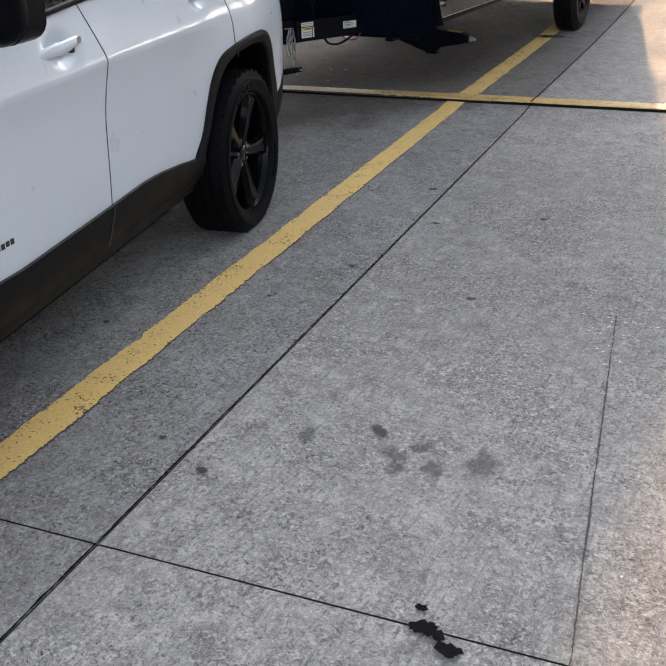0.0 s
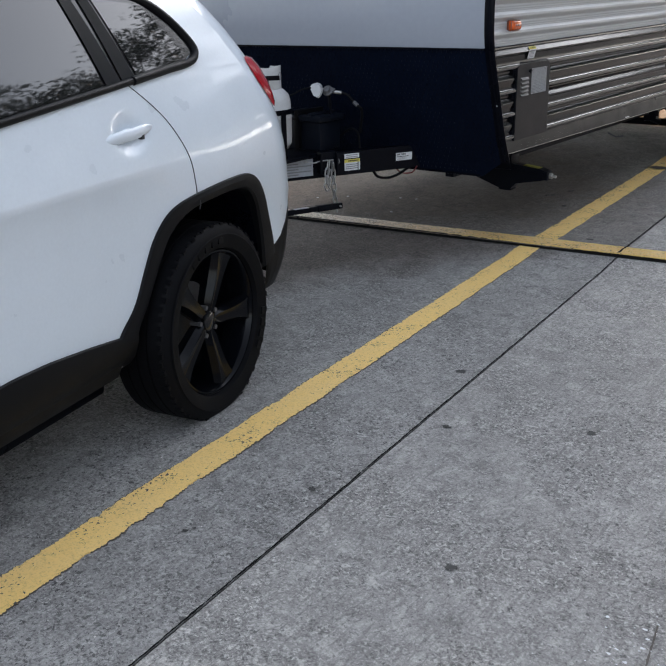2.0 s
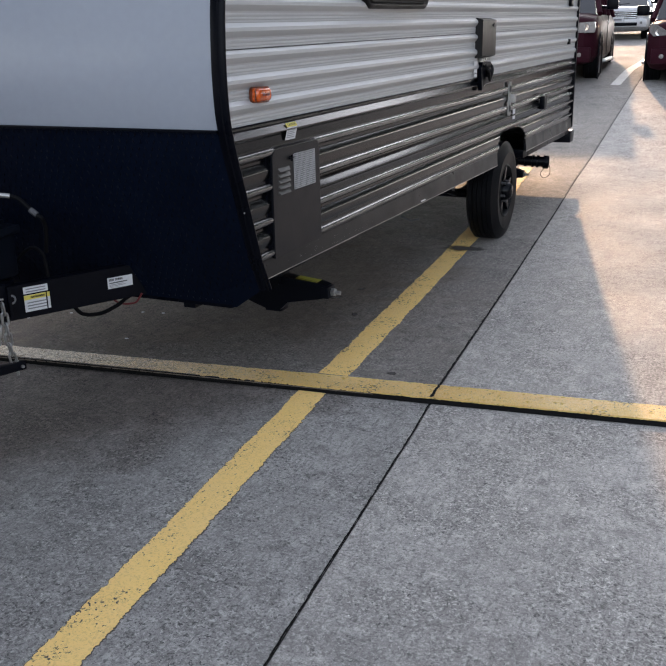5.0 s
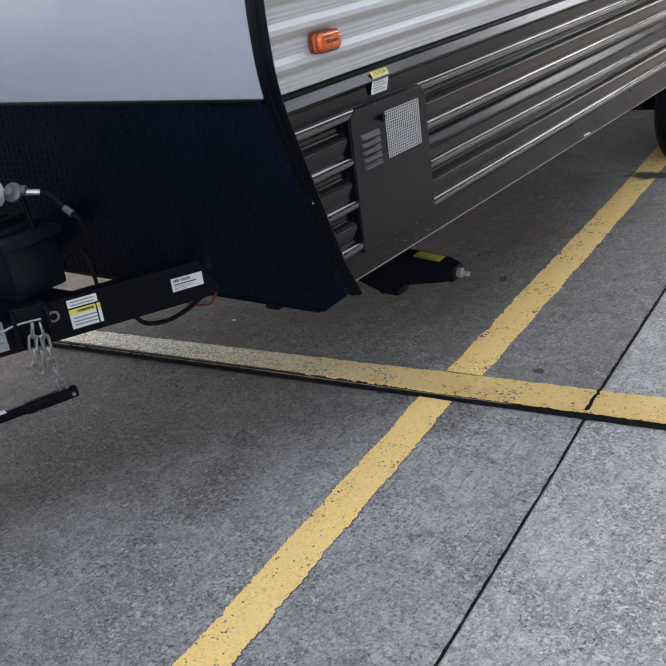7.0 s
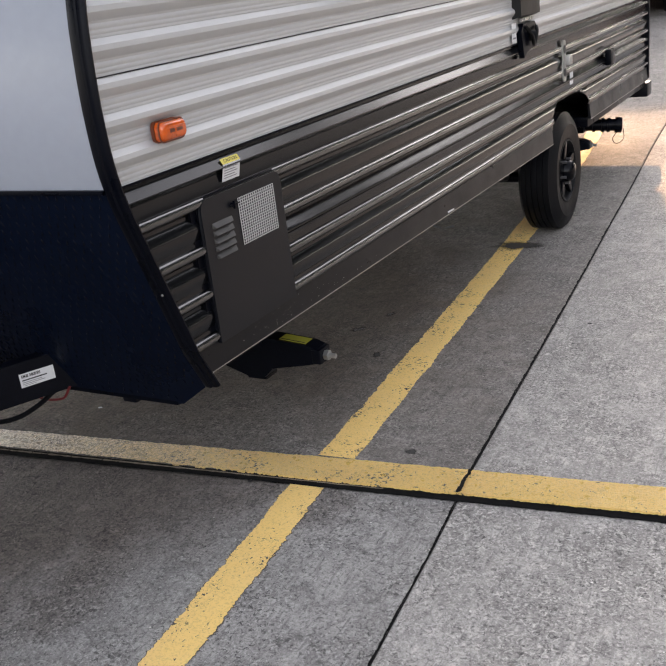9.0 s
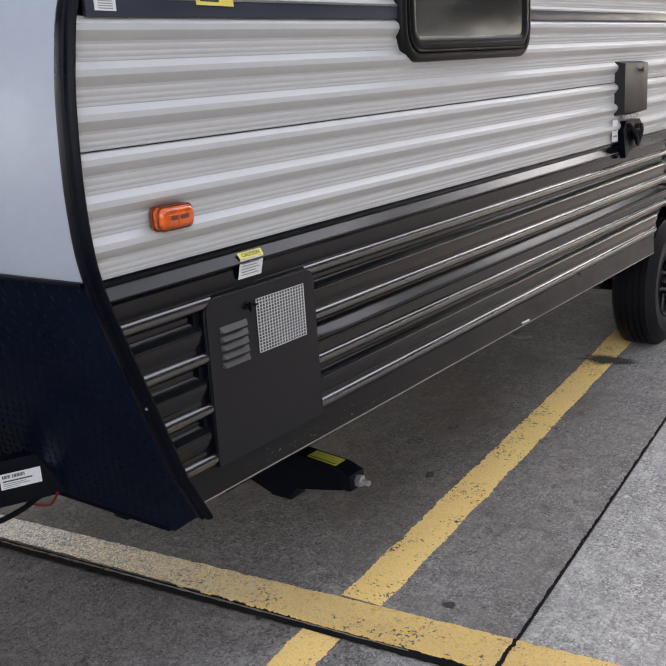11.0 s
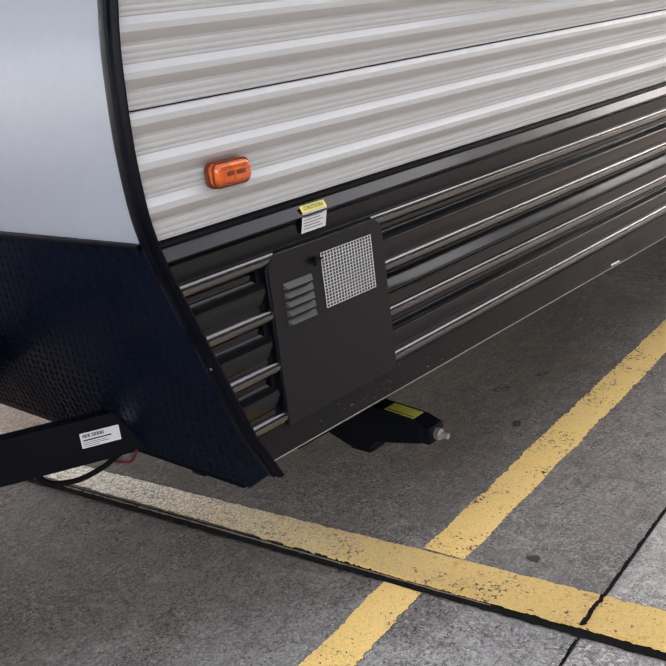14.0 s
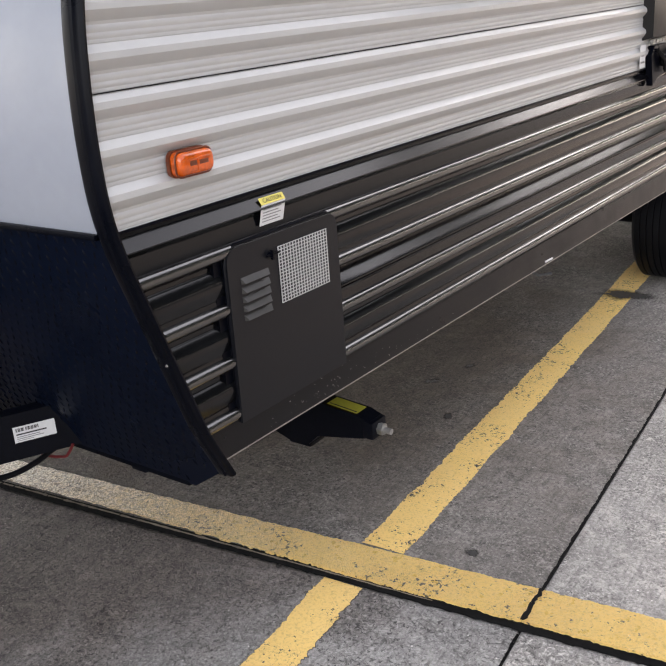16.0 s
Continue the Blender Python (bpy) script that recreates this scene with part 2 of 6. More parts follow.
YELLOW = road_paint("yellow_paint", (0.95, 0.65, 0.21), (0.90, 0.62, 0.23), 0.622)
KERB_PAINT = road_paint("kerb_paint", (0.96, 0.65, 0.19), (0.88, 0.58, 0.18), 0.63, pale_sheen=(0.94, 0.70, 0.36), gloss=(0.22, 0.46))
WHITE_LINE = road_paint("white_paint", (0.62, 0.61, 0.58), (0.48, 0.47, 0.45), 0.66)
SIDING = mat("light_siding", (0.485, 0.49, 0.488), 0.42, 0.22, 0.03, 1.5, 40, rvar=0.0, spec=0.35)
SIDING_DARK = mat("dark_siding", (0.0034, 0.0037, 0.0049), 0.15, 0.0, 0.12, 1.5, 60, rvar=0.0, spec=0.33)
BEAD = mat("bead_paint", (0.008, 0.0078, 0.0082), 0.21, 0.0, 0.12, 1.5, 60, coat=0.5, rvar=0.0, ior=1.85)
CAP = mat("front_cap", (0.30, 0.322, 0.365), 0.32, 0.0, 0.04, 1.2, 30, coat=0.2)
PLATE = mat("black_plate", (0.0032, 0.0056, 0.0136), 0.30, 0.0, 0.25, 3, 60, rvar=0.08, spec=0.03)
PLATE_LUG = mat("plate_lug", (0.0024, 0.0034, 0.0075), 0.26, 0.0, 0.25, 3, 60, spec=0.075)
LAMP_BASE = mat("lamp_base", (0.13, 0.026, 0.006), 0.35, var=0.2)
BLACK = mat("black_trim", (0.0019, 0.0025, 0.0050), 0.30, var=0.2, spec=0.08)
FRAME = mat("frame_paint", (0.0028, 0.0036, 0.0068), 0.36, var=0.25, bump=0.001, spec=0.11)
PANEL = mat("panel_paint", (0.0066, 0.0074, 0.0100), 0.36, var=0.1, spec=0.23, bump=0.0004, fine=400)
RUBBER = mat("rubber", (0.0035, 0.0037, 0.0048), 0.6, var=0.3, spec=0.1, bump=0.001, fine=200)
TRAILER_RUBBER = mat("trailer_rubber", (0.0035, 0.0039, 0.0054), 0.45, var=0.3, spec=0.16, bump=0.0006, fine=200)
STEEL = mat("galvanised", (0.42, 0.42, 0.41), 0.42, 0.9, 0.2, 12, 150)
LABEL = mat("label_white", (0.66, 0.67, 0.68), 0.45, var=0.05)
LABEL_FOIL = mat("label_foil", (0.36, 0.38, 0.41), 0.38, 0.2, var=0.15)
LABEL_Y = mat("label_yellow", (0.70, 0.60, 0.12), 0.45, var=0.06)
SKIRT = mat("skirt_paint", (0.0046, 0.0051, 0.0068), 0.34, var=0.15, spec=0.19, bump=0.0004, fine=300)
INK = mat("ink", (0.03, 0.03, 0.032), 0.6)
JACK_Y = mat("faded_yellow", (0.40, 0.38, 0.045), 0.5, var=0.15)
INK_GREY = mat("ink_grey", (0.22, 0.22, 0.23), 0.6)
NAVY = mat("navy_strip", (0.025, 0.03, 0.045), 0.35, var=0.1)
AMBER = mat("amber_lens", (0.58, 0.085, 0.002), 0.10, var=0.45, scale=40, coat=0.6, spec=0.5)
MESH_WIRE = mat("white_wire", (0.50, 0.50, 0.50), 0.4)
LOUVRE = mat("louvre", (0.020, 0.0195, 0.019), 0.32, spec=0.6)
WHEEL = mat("wheel_black", (0.0022, 0.0027, 0.0042), 0.12, var=0.1, coat=0.04, rvar=0.02, spec=0.11)
ALU = mat("aluminium_lip", (0.32, 0.31, 0.30), 0.35, 0.8)
TANK = mat("tank_white", (0.62, 0.62, 0.61), 0.35, var=0.08)
GLASS_DARK = mat("smoked_glass", (0.012, 0.012, 0.013), 0.03, var=0.05, rvar=0.01, spec=0.95)
CAR_WHITE = mat("car_white", (0.745, 0.803, 0.855), 0.30, var=0.03, coat=0.7, rvar=0.03)
CLAD = mat("cladding", (0.005, 0.0053, 0.0063), 0.46, var=0.15, spec=0.16, bump=0.0006, fine=300)
GLOSS_BLACK = mat("gloss_black", (0.008, 0.008, 0.009), 0.12, var=0.1, coat=0.4, rvar=0.03, spec=0.25)
RED_LENS = mat("red_lens", (0.36, 0.005, 0.014), 0.16, var=0.15, coat=0.1, spec=0.25)
MOULD = mat("belt_moulding", (0.0075, 0.0075, 0.008), 0.36, var=0.1, spec=0.11)
PILLAR = mat("pillar_cover", (0.011, 0.012, 0.014), 0.55, var=0.1, spec=0.06)
MAROON = mat("maroon_paint", (0.034, 0.009, 0.015), 0.45, var=0.06, spec=0.03)
GLASS_DIM = mat("dim_glass", (0.010, 0.011, 0.013), 0.10, var=0.05, rvar=0.02, spec=0.22)
WIRE_RED = mat("red_wire", (0.13, 0.010, 0.012), 0.5)
IRON = mat("die_cast", (0.10, 0.10, 0.105), 0.45, 0.3, 0.25)
BATTERY = mat("battery_plastic", (0.0055, 0.0075, 0.013), 0.35, var=0.25, spec=0.2)
SILVER = mat("silver_paint", (0.55, 0.55, 0.56), 0.25, var=0.05, coat=0.8)
LAMP_GLASS = mat("headlamp", (0.22, 0.21, 0.21), 0.2, 0.2, var=0.4, scale=14, coat=0.3)
CHROME = mat("chrome", (0.6, 0.6, 0.6), 0.12, 1.0)
BARK = mat("bark", (0.07, 0.05, 0.035), 0.9, var=0.3, bump=0.02, fine=20)
DISTANT = mat("distant_leaves", (0.035, 0.05, 0.025), 0.8, var=0.5, scale=0.3, fine=1.5)
LEAF = mat("leaves", (0.03, 0.045, 0.018), 0.6, var=0.4, fine=3)


# ---- shape helpers ----
def mesh_of(name, verts, faces, material, smooth=35.0):
    me = bpy.data.meshes.new(name)
    me.from_pydata([tuple(v) for v in verts], [], faces)
    me.validate()
    me.materials.append(material)
    if smooth:
        me.polygons.foreach_set("use_smooth", [True] * len(me.polygons))
        me.set_sharp_from_angle(angle=radians(smooth))
    me.update()
    return me


def thing(name, place, label, category, group="", kind=""):
    """An Empty at the base of a thing."""
    ob = new(name)
    ob.empty_display_size = 0.2
    ob.matrix_basis = place if isinstance(place, Matrix) else Matrix.Translation(place)
    return tagged(ob, label, category, group, kind)


def part(name, bm, material, parent, label="", smooth=35.0, own=False):
    """Links a bmesh, or (verts, faces), as one mesh under a thing or a part. own: given in the thing's own axes."""
    if isinstance(bm, tuple):
        me = mesh_of(name, bm[0], bm[1], material, smooth)
    else:
        bmesh.ops.recalc_face_normals(bm, faces=bm.faces)
        me = bpy.data.meshes.new(name)
        bm.to_mesh(me)
        bm.free()
        me.materials.append(material)
        if smooth:
            me.polygons.foreach_set("use_smooth", [True] * len(me.polygons))
            me.set_sharp_from_angle(angle=radians(smooth))
    ob = new(name, me)
    if parent is not None:
        ob.parent = parent
        if parent.type == "EMPTY" and not own:
            ob.matrix_parent_inverse = parent.matrix_basis.inverted()
    return tagged(ob, label)


def box(lo, hi, bevel=0.0, bm=None, turn=None):
    bm = bm or bmesh.new()
    lo, hi = Vector(lo), Vector(hi)
    size = hi - lo
    m = Matrix.Translation((lo + hi) / 2)
    if turn is not None:
        m = m @ turn
    made = bmesh.ops.create_cube(bm, size=1.0, matrix=m @ Matrix.Diagonal((*size, 1)))
    if bevel:
        edges = list({e for v in made["verts"] for e in v.link_edges})
        bmesh.ops.bevel(bm, geom=edges, offset=bevel, segments=2, affect="EDGES", profile=0.6)
    return bm


def oriented_box(center, ax, ay, az, bevel=0.0, bm=None):
    """A box from its centre and three half-axes."""
    bm = bm or bmesh.new()
    ax, ay, az = Vector(ax), Vector(ay), Vector(az)
    m = Matrix((ax * 2, ay * 2, az * 2)).transposed().to_4x4()
    m.translation = Vector(center)
    made = bmesh.ops.create_cube(bm, size=1.0, matrix=m)
    if bevel:
        edges = list({e for v in made["verts"] for e in v.link_edges})
        bmesh.ops.bevel(bm, geom=edges, offset=bevel, segments=2, affect="EDGES", profile=0.6)
    return bm


def rounded(points, n=6):
    """A smooth line through the points (Catmull-Rom)."""
    pts = [Vector(p) for p in points]
    out = []
    for i in range(len(pts) - 1):
        a, b, c, d = pts[max(i - 1, 0)], pts[i], pts[i + 1], pts[min(i + 2, len(pts) - 1)]
        for k in range(n):
            s = k / n
            out.append(0.5 * (2 * b + (c - a) * s + (2 * a - 5 * b + 4 * c - d) * s * s + (3 * b - a - 3 * c + d) * s**3))
    return out + [pts[-1]]


def tube(points, r, seg=10, closed=False, cap=True):
    """A round bar along a line; r may be a list."""
    pts = [Vector(p) for p in points]
    verts, faces = [], []
    count = len(pts)
    up = None
    for i, p in enumerate(pts):
        a, b = (pts[i - 1], pts[(i + 1) % count]) if closed else (pts[max(i - 1, 0)], pts[min(i + 1, count - 1)])
        way = (b - a).normalized()
        if up is None:
            up = way.orthogonal().normalized()
        up = (up - way * up.dot(way)).normalized()
        side = way.cross(up)
        radius = r[i] if isinstance(r, (list, tuple)) else r
        for k in range(seg):
            t = 2 * math.pi * k / seg
            verts.append(p + radius * (math.cos(t) * up + math.sin(t) * side))
    for i in range(count if closed else count - 1):
        for k in range(seg):
            j, k2 = (i + 1) % count, (k + 1) % seg
            faces.append((i * seg + k, i * seg + k2, j * seg + k2, j * seg + k))
    if cap and not closed:
        faces.append(tuple(reversed(range(seg))))
        faces.append(tuple(range((count - 1) * seg, count * seg)))
    return verts, faces


def lathe(profile, center, axis, seg=40, closed=False):
    """Turns (along, radius) pairs round an axis through center."""
    axis = Vector(axis).normalized()
    up = axis.orthogonal().normalized()
    side = axis.cross(up)
    verts, faces = [], []
    for a, r in profile:
        for k in range(seg):
            t = 2 * math.pi * k / seg
            verts.append(Vector(center) + axis * a + r * (math.cos(t) * up + math.sin(t) * side))
    n = len(profile)
    for i in range(n if closed else n - 1):
        for k in range(seg):
            j, k2 = (i + 1) % n, (k + 1) % seg
            faces.append((i * seg + k, i * seg + k2, j * seg + k2, j * seg + k))
    return verts, faces


def slab_of(outline, depth):
    """A plate from a flat outline (list of points) pushed by the vector depth."""
    pts = [Vector(p) for p in outline]
    n = len(pts)
    verts = pts + [p + Vector(depth) for p in pts]
    faces = [tuple(range(n)), tuple(reversed(range(n, 2 * n)))]
    faces += [(i, (i + 1) % n, n + (i + 1) % n, n + i) for i in range(n)]
    bm = bmesh.new()
    vs = [bm.verts.new(v) for v in verts]
    for f in faces:
        bm.faces.new([vs[i] for i in f])
    return bm


def round_rect(a0, b0, a1, b1, r, n=5):
    out = []
    for ca, cb, start in ((a1 - r, b1 - r, 0), (a0 + r, b1 - r, 90), (a0 + r, b0 + r, 180), (a1 - r, b0 + r, 270)):
        for k in range(n + 1):
            t = radians(start + 90 * k / n)
            out.append((ca + r * math.cos(t), cb + r * math.sin(t)))
    return out


def joined(*meshes):
    verts, faces = [], []
    for v, f in meshes:
        k = len(verts)
        verts += [Vector(p) for p in v]
        faces += [tuple(i + k for i in g) for g in f]
    return verts, faces


def bar_box(lo, hi):
    x0, y0, z0 = lo
    x1, y1, z1 = hi
    v = [(x, y, z) for x in (x0, x1) for y in (y0, y1) for z in (z0, z1)]
    return v, [(0, 1, 3, 2), (4, 6, 7, 5), (0, 4, 5, 1), (2, 3, 7, 6), (0, 2, 6, 4), (1, 5, 7, 3)]


def lerp_table(table, x):
    """Straight-line look-up in rows of (x, value), x rising."""
    if x <= table[0][0]:
        return table[0][1]
    for (a, va), (b, vb) in zip(table, table[1:]):
        if x <= b:
            return va + (vb - va) * (x - a) / (b - a)
    return table[-1][1]

# ---- ground: a low slab, a painted step across, and an apron that rises behind ----
STEP = 0.03
KERB_AT, KERB_TURN = Vector((0.0, -0.108, 0.0)), radians(7.1)
KX = Vector((math.cos(KERB_TURN), math.sin(KERB_TURN), 0))
KY = Vector((-math.sin(KERB_TURN), math.cos(KERB_TURN), 0))


def rise(b):
    """Height of the ground at b metres behind the step; the low slab curls up a little at its edge."""
    if b <= 0:
        return 0.010 * min(1.0, max(0.0, (b + 0.28) / 0.24))
    if b < 2:
        return STEP
    if b < 7:
        return STEP + 0.0085 * (b - 2) ** 2
    if b < 14:
        return STEP + 0.2125 + 0.1 * (b - 7)
    return STEP + 0.9125 + 0.04 * (min(b, 60) - 14)


def height(x, y):
    b = (Vector((x, y, 0)) - KERB_AT).dot(KY)
    return rise(b)


def on_kerb(a, b, z=None):
    p = KERB_AT + KX * a + KY * b
    p.z = rise(b) if z is None else z
    return p


ROWS = [0, 1, 2, 2.5, 3, 3.5, 4, 4.5, 5, 5.5, 6, 6.5, 7, 9, 11, 13, 14, 16, 20, 30, 60, 150, 600, 3000]
lines = [(-3000, 0.0), (-200, 0.0), (-30, 0.0), (-0.004, 0.0)] + [(b, None) for b in ROWS]
COLS = [-2500, -300, -40, -8, 0, 8, 40, 300, 2500]
verts = [on_kerb(a, b, z) - Vector((0, 0, 0.014)) for b, z in lines for a in COLS]
w = len(COLS)
faces = [(i * w + j, i * w + j + 1, (i + 1) * w + j + 1, (i + 1) * w + j) for i in range(len(lines) - 1) for j in range(w - 1)]
ground = tagged(new("ground", mesh_of("ground", verts, faces, CONCRETE_WORN_SHADE, 0)), "grey broomed concrete apron with sealed joints", "pavement", kind="structure")

# the joint bed under the slabs near the walk
bed = [on_kerb(a, b, z) - Vector((0, 0, 0.010)) for b, z in [(-16, 0.0), (-0.002, 0.0)] + [(q, None) for q in ROWS if q <= 16] for a in (-14, 14)]
part("joint_bed", (bed, [(2 * i, 2 * i + 1, 2 * i + 3, 2 * i + 2) for i in range(len(bed) // 2 - 1)]), JOINT, ground, "dark joint filler", 0)
face = [on_kerb(a, b, z) for a in np.linspace(-7, 7, 900) for b, z in ((-0.020 + random.uniform(-0.005, 0.005), 0.0105), (-0.010 + random.uniform(-0.004, 0.004), STEP - 0.009 + random.uniform(-0.002, 0.002)), (0.004 + random.uniform(-0.002, 0.004), STEP + 0.0005))]
part("step_face", (face, [(3 * i + k, 3 * i + 3 + k, 3 * i + 4 + k, 3 * i + 1 + k) for i in range(899) for k in (0, 1)]), SEALANT, ground, "black tarry face of the step")
ledge = []
for i, a in enumerate(np.arange(-2.6, 0.25, 0.012)):
    mid = lerp_table([(-2.6, -0.006), (-0.9, -0.007), (-0.2, -0.010), (0.25, -0.012)], a) + 0.002 * noise.noise((i * 0.2, 1.0, 0.0))
    half = max(0.0004, lerp_table([(-2.6, 0.004), (-0.7, 0.0036), (0.0, 0.0018), (0.25, 0.0004)], a) * (0.7 + 1.6 * noise.noise((i * 0.31, 4.0, 0.0))))
    ledge += [on_kerb(a, mid - half, 0.0235), on_kerb(a, mid + half, 0.0265)]
part("bare_ledge", (ledge, [(2 * i, 2 * i + 1, 2 * i + 3, 2 * i + 2) for i in range(len(ledge) // 2 - 1)]), LEDGE, ground, "bare tan ledge along the step")


def joint_x(y, offset=0.0):
    """Where a lengthwise joint runs."""
    return 0.507 + offset + (-0.084 * (y + 0.02) if y < 0 else lerp_table([(0.0, 0.0), (3.25, -0.237), (5.65, -0.377), (9.0, -0.47), (11.8, -0.547), (20.0, -0.75)], y))


def k_of(x, y):
    """The place along and behind the step of a point of the plan."""
    d = Vector((x, y, 0)) - KERB_AT
    return d.dot(KX), d.dot(KY)


def along(offset, b):
    """The place along the step of a lengthwise joint, b behind it."""
    y = b
    for _ in range(4):
        a = k_of(joint_x(y, offset), y)
        y += b - a[1]
    return k_of(joint_x(y, offset), y)[0]


def slab(o0, o1, b0, b1, gap0, gap1, material):
    """One slab between two lengthwise joints, with eased edges."""
    cuts = [b0 + 0.003] + [q for q in ROWS if b0 + 0.05 < q < b1 - 0.05] + [b1 - 0.003]
    if b1 == 0:
        cuts[-1:] = [-0.28, -0.16, -0.030, -0.015]
    if b0 == 0:
        cuts[0] = 0.0
    e, t = 0.006, 0.004
    verts, faces = [], []
    for i, b in enumerate(cuts):
        a0, a1 = along(o0, b) + gap0 / 2, along(o1, b) - gap1 / 2
        z = rise(b) if b != 0 else STEP
        end = t if (i in (0, len(cuts) - 1) and b0 != 0) else 0
        for a, d in ((a0, 0.012), (a0, t + end * 0.5), (a0 + e, end), (a1 - e, end), (a1, t + end * 0.5), (a1, 0.012)):
            verts.append(on_kerb(a, b, z - d))
    n = 6
    for i in range(len(cuts) - 1):
        faces += [(i * n + k, i * n + k + 1, (i + 1) * n + k + 1, (i + 1) * n + k) for k in range(n - 1)]
    ob = part("slab", (verts, faces), material, ground, "", 0)
    return ob


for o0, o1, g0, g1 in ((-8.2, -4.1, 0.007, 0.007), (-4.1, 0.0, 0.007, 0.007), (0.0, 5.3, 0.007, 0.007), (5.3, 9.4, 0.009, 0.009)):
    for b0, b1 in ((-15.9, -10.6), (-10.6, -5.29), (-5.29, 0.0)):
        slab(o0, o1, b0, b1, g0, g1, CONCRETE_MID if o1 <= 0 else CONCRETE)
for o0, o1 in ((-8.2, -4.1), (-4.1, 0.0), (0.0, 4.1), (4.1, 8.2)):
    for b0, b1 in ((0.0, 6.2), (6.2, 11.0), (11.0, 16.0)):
        slab(o0, o1, b0, b1, 0.011, 0.011, CONCRETE_WORN_SHADE if o1 <= 0 else CONCRETE)


def painted_line(name, path, width, material, label, ragged=0.006, step=0.005, lift=0.0025, category="road marking"):
    """A ragged strip of paint along a straight line of the plan, lying on the ground."""
    (x0, y0), (x1, y1) = path
    a, b = Vector((x0, y0, 0)), Vector((x1, y1, 0))
    way = (b - a).normalized()
    side = Vector((way.y, -way.x, 0))
    n = int((b - a).length / step)
    verts, faces = [], []
    for i in range(n + 1):
        p = a + way * (i * step)
        for s in (-1, 1):
            wob = noise.noise((i * 0.03, s * 7.7, 1.3)) * ragged * 0.7 + noise.noise((i * 0.9, s * 3.1, 4.2)) * ragged * 0.55 + noise.noise((i * 0.29, s * 5.3, 9.1)) * ragged * 0.5 - max(0.0, noise.noise((i * 0.11, s * 2.9, 6.4)) - 0.3) * ragged * 2.2
            q = p + side * s * (width / 2 + wob)
            for zz in (-0.004, lift):
                verts.append((q.x, q.y, height(q.x, q.y) + zz))
    for i in range(n):
        k, m = 4 * i, 4 * i + 4
        faces += [(k + 1, k + 3, m + 3, m + 1), (k, k + 1, m + 1, m), (k + 3, k + 2, m + 2, m + 3)]
    return tagged(new(name, mesh_of(name, verts, faces, material, 0)), label, category, kind="structure")


painted_line("line_dirt", ((0.784, -9.0), (-0.051, -0.135)), 0.147, LINE_DIRT, "dark dirt along the edges of the yellow line", 0.016, lift=0.0014, category="stain")
painted_line("tooled_groove", ((2.25, -5.55), (1.881, -3.35)), 0.004, LINE_DIRT, "thin shallow groove tooled in the concrete", 0.003, lift=0.0012, category="joint")
painted_line("yellow_line_front", ((0.784, -9.0), (-0.051, -0.135)), 0.141, YELLOW, "worn yellow lane line painted on grey concrete", 0.011)
painted_line("yellow_line_rear", ((-0.022, 0.055), (-0.500, 6.30)), 0.152, YELLOW, "worn yellow lane line running under the trailer wheel", 0.010)
painted_line("white_line", ((-0.385, 12.18), (-0.37, 17.5)), 0.155, WHITE_LINE, "faded white lane line on the rising apron", 0.006)

strip = []
for i, a in enumerate(np.arange(-6, 6, 0.006)):
    drape, bare = 0.005, lerp_table([(-1.6, 0.018), (-0.9, 0.015), (-0.2, 0.004), (0.1, 0.0)], a) + noise.noise((i * 0.55, 1.0, 7.2)) * 0.005 + noise.noise((i * 0.12, 4.0, 7.2)) * 0.005
    strip.append(on_kerb(a, bare - 0.0075, STEP + 0.002 - max(0.002, drape) * (0.2 if bare > 0.008 else 1.0)))
    strip.append(on_kerb(a, bare - 0.004 + noise.noise((i * 0.3, 2.0, 2.2)) * 0.002, STEP + 0.003))
    back = 0.155 - 0.5 * bare + noise.noise((i * 0.1, 5.0, 2.2)) * 0.004 + noise.noise((i * 0.9, 8.0, 8.2)) * 0.004
    strip.append(on_kerb(a, back, STEP + 0.004))
kerb_band = new("painted_step_edge", mesh_of("painted_step_edge", strip, [(3 * i + k, 3 * i + 3 + k, 3 * i + 4 + k, 3 * i + 1 + k) for i in range(len(strip) // 3 - 1) for k in (0, 1)], KERB_PAINT, 0))
tagged(kerb_band, "thick chipped yellow paint along the concrete step edge", "road marking", kind="structure")


def tar_joint(offset, b0, b1, width, lift):
    """A ragged bead of black sealant in a lengthwise joint."""
    v, f = [], []
    bs = np.arange(b0, b1, 0.007)
    for i, b in enumerate(bs):
        a = along(offset, b) + noise.noise((i * 0.05, offset, 3.3)) * width * 0.25
        for s in (-1, 1):
            half = width * (0.42 + 0.45 * noise.noise((i * 0.13, s * 3.0 + offset, 5.1)) + 0.35 * noise.noise((i * 0.7, s * 5.0, 1.7)))
            v.append(on_kerb(a + s * max(half, 0.0015), b, (rise(b) if b != 0 and not -0.006 < b < 0 else STEP) + lift))
    f = [(2 * i, 2 * i + 1, 2 * i + 3, 2 * i + 2) for i in range(len(bs) - 1)]
    part("joint_sealant", (v, f), SEALANT, ground, "ragged black joint sealant", 0)


tar_joint(0.0, -0.004, 0.16, 0.016, 0.0055)
tar_joint(0.0, 0.161, 5.0, 0.010, 0.0015)
tar_joint(0.0, -8.5, -0.03, 0.007, 0.0015)


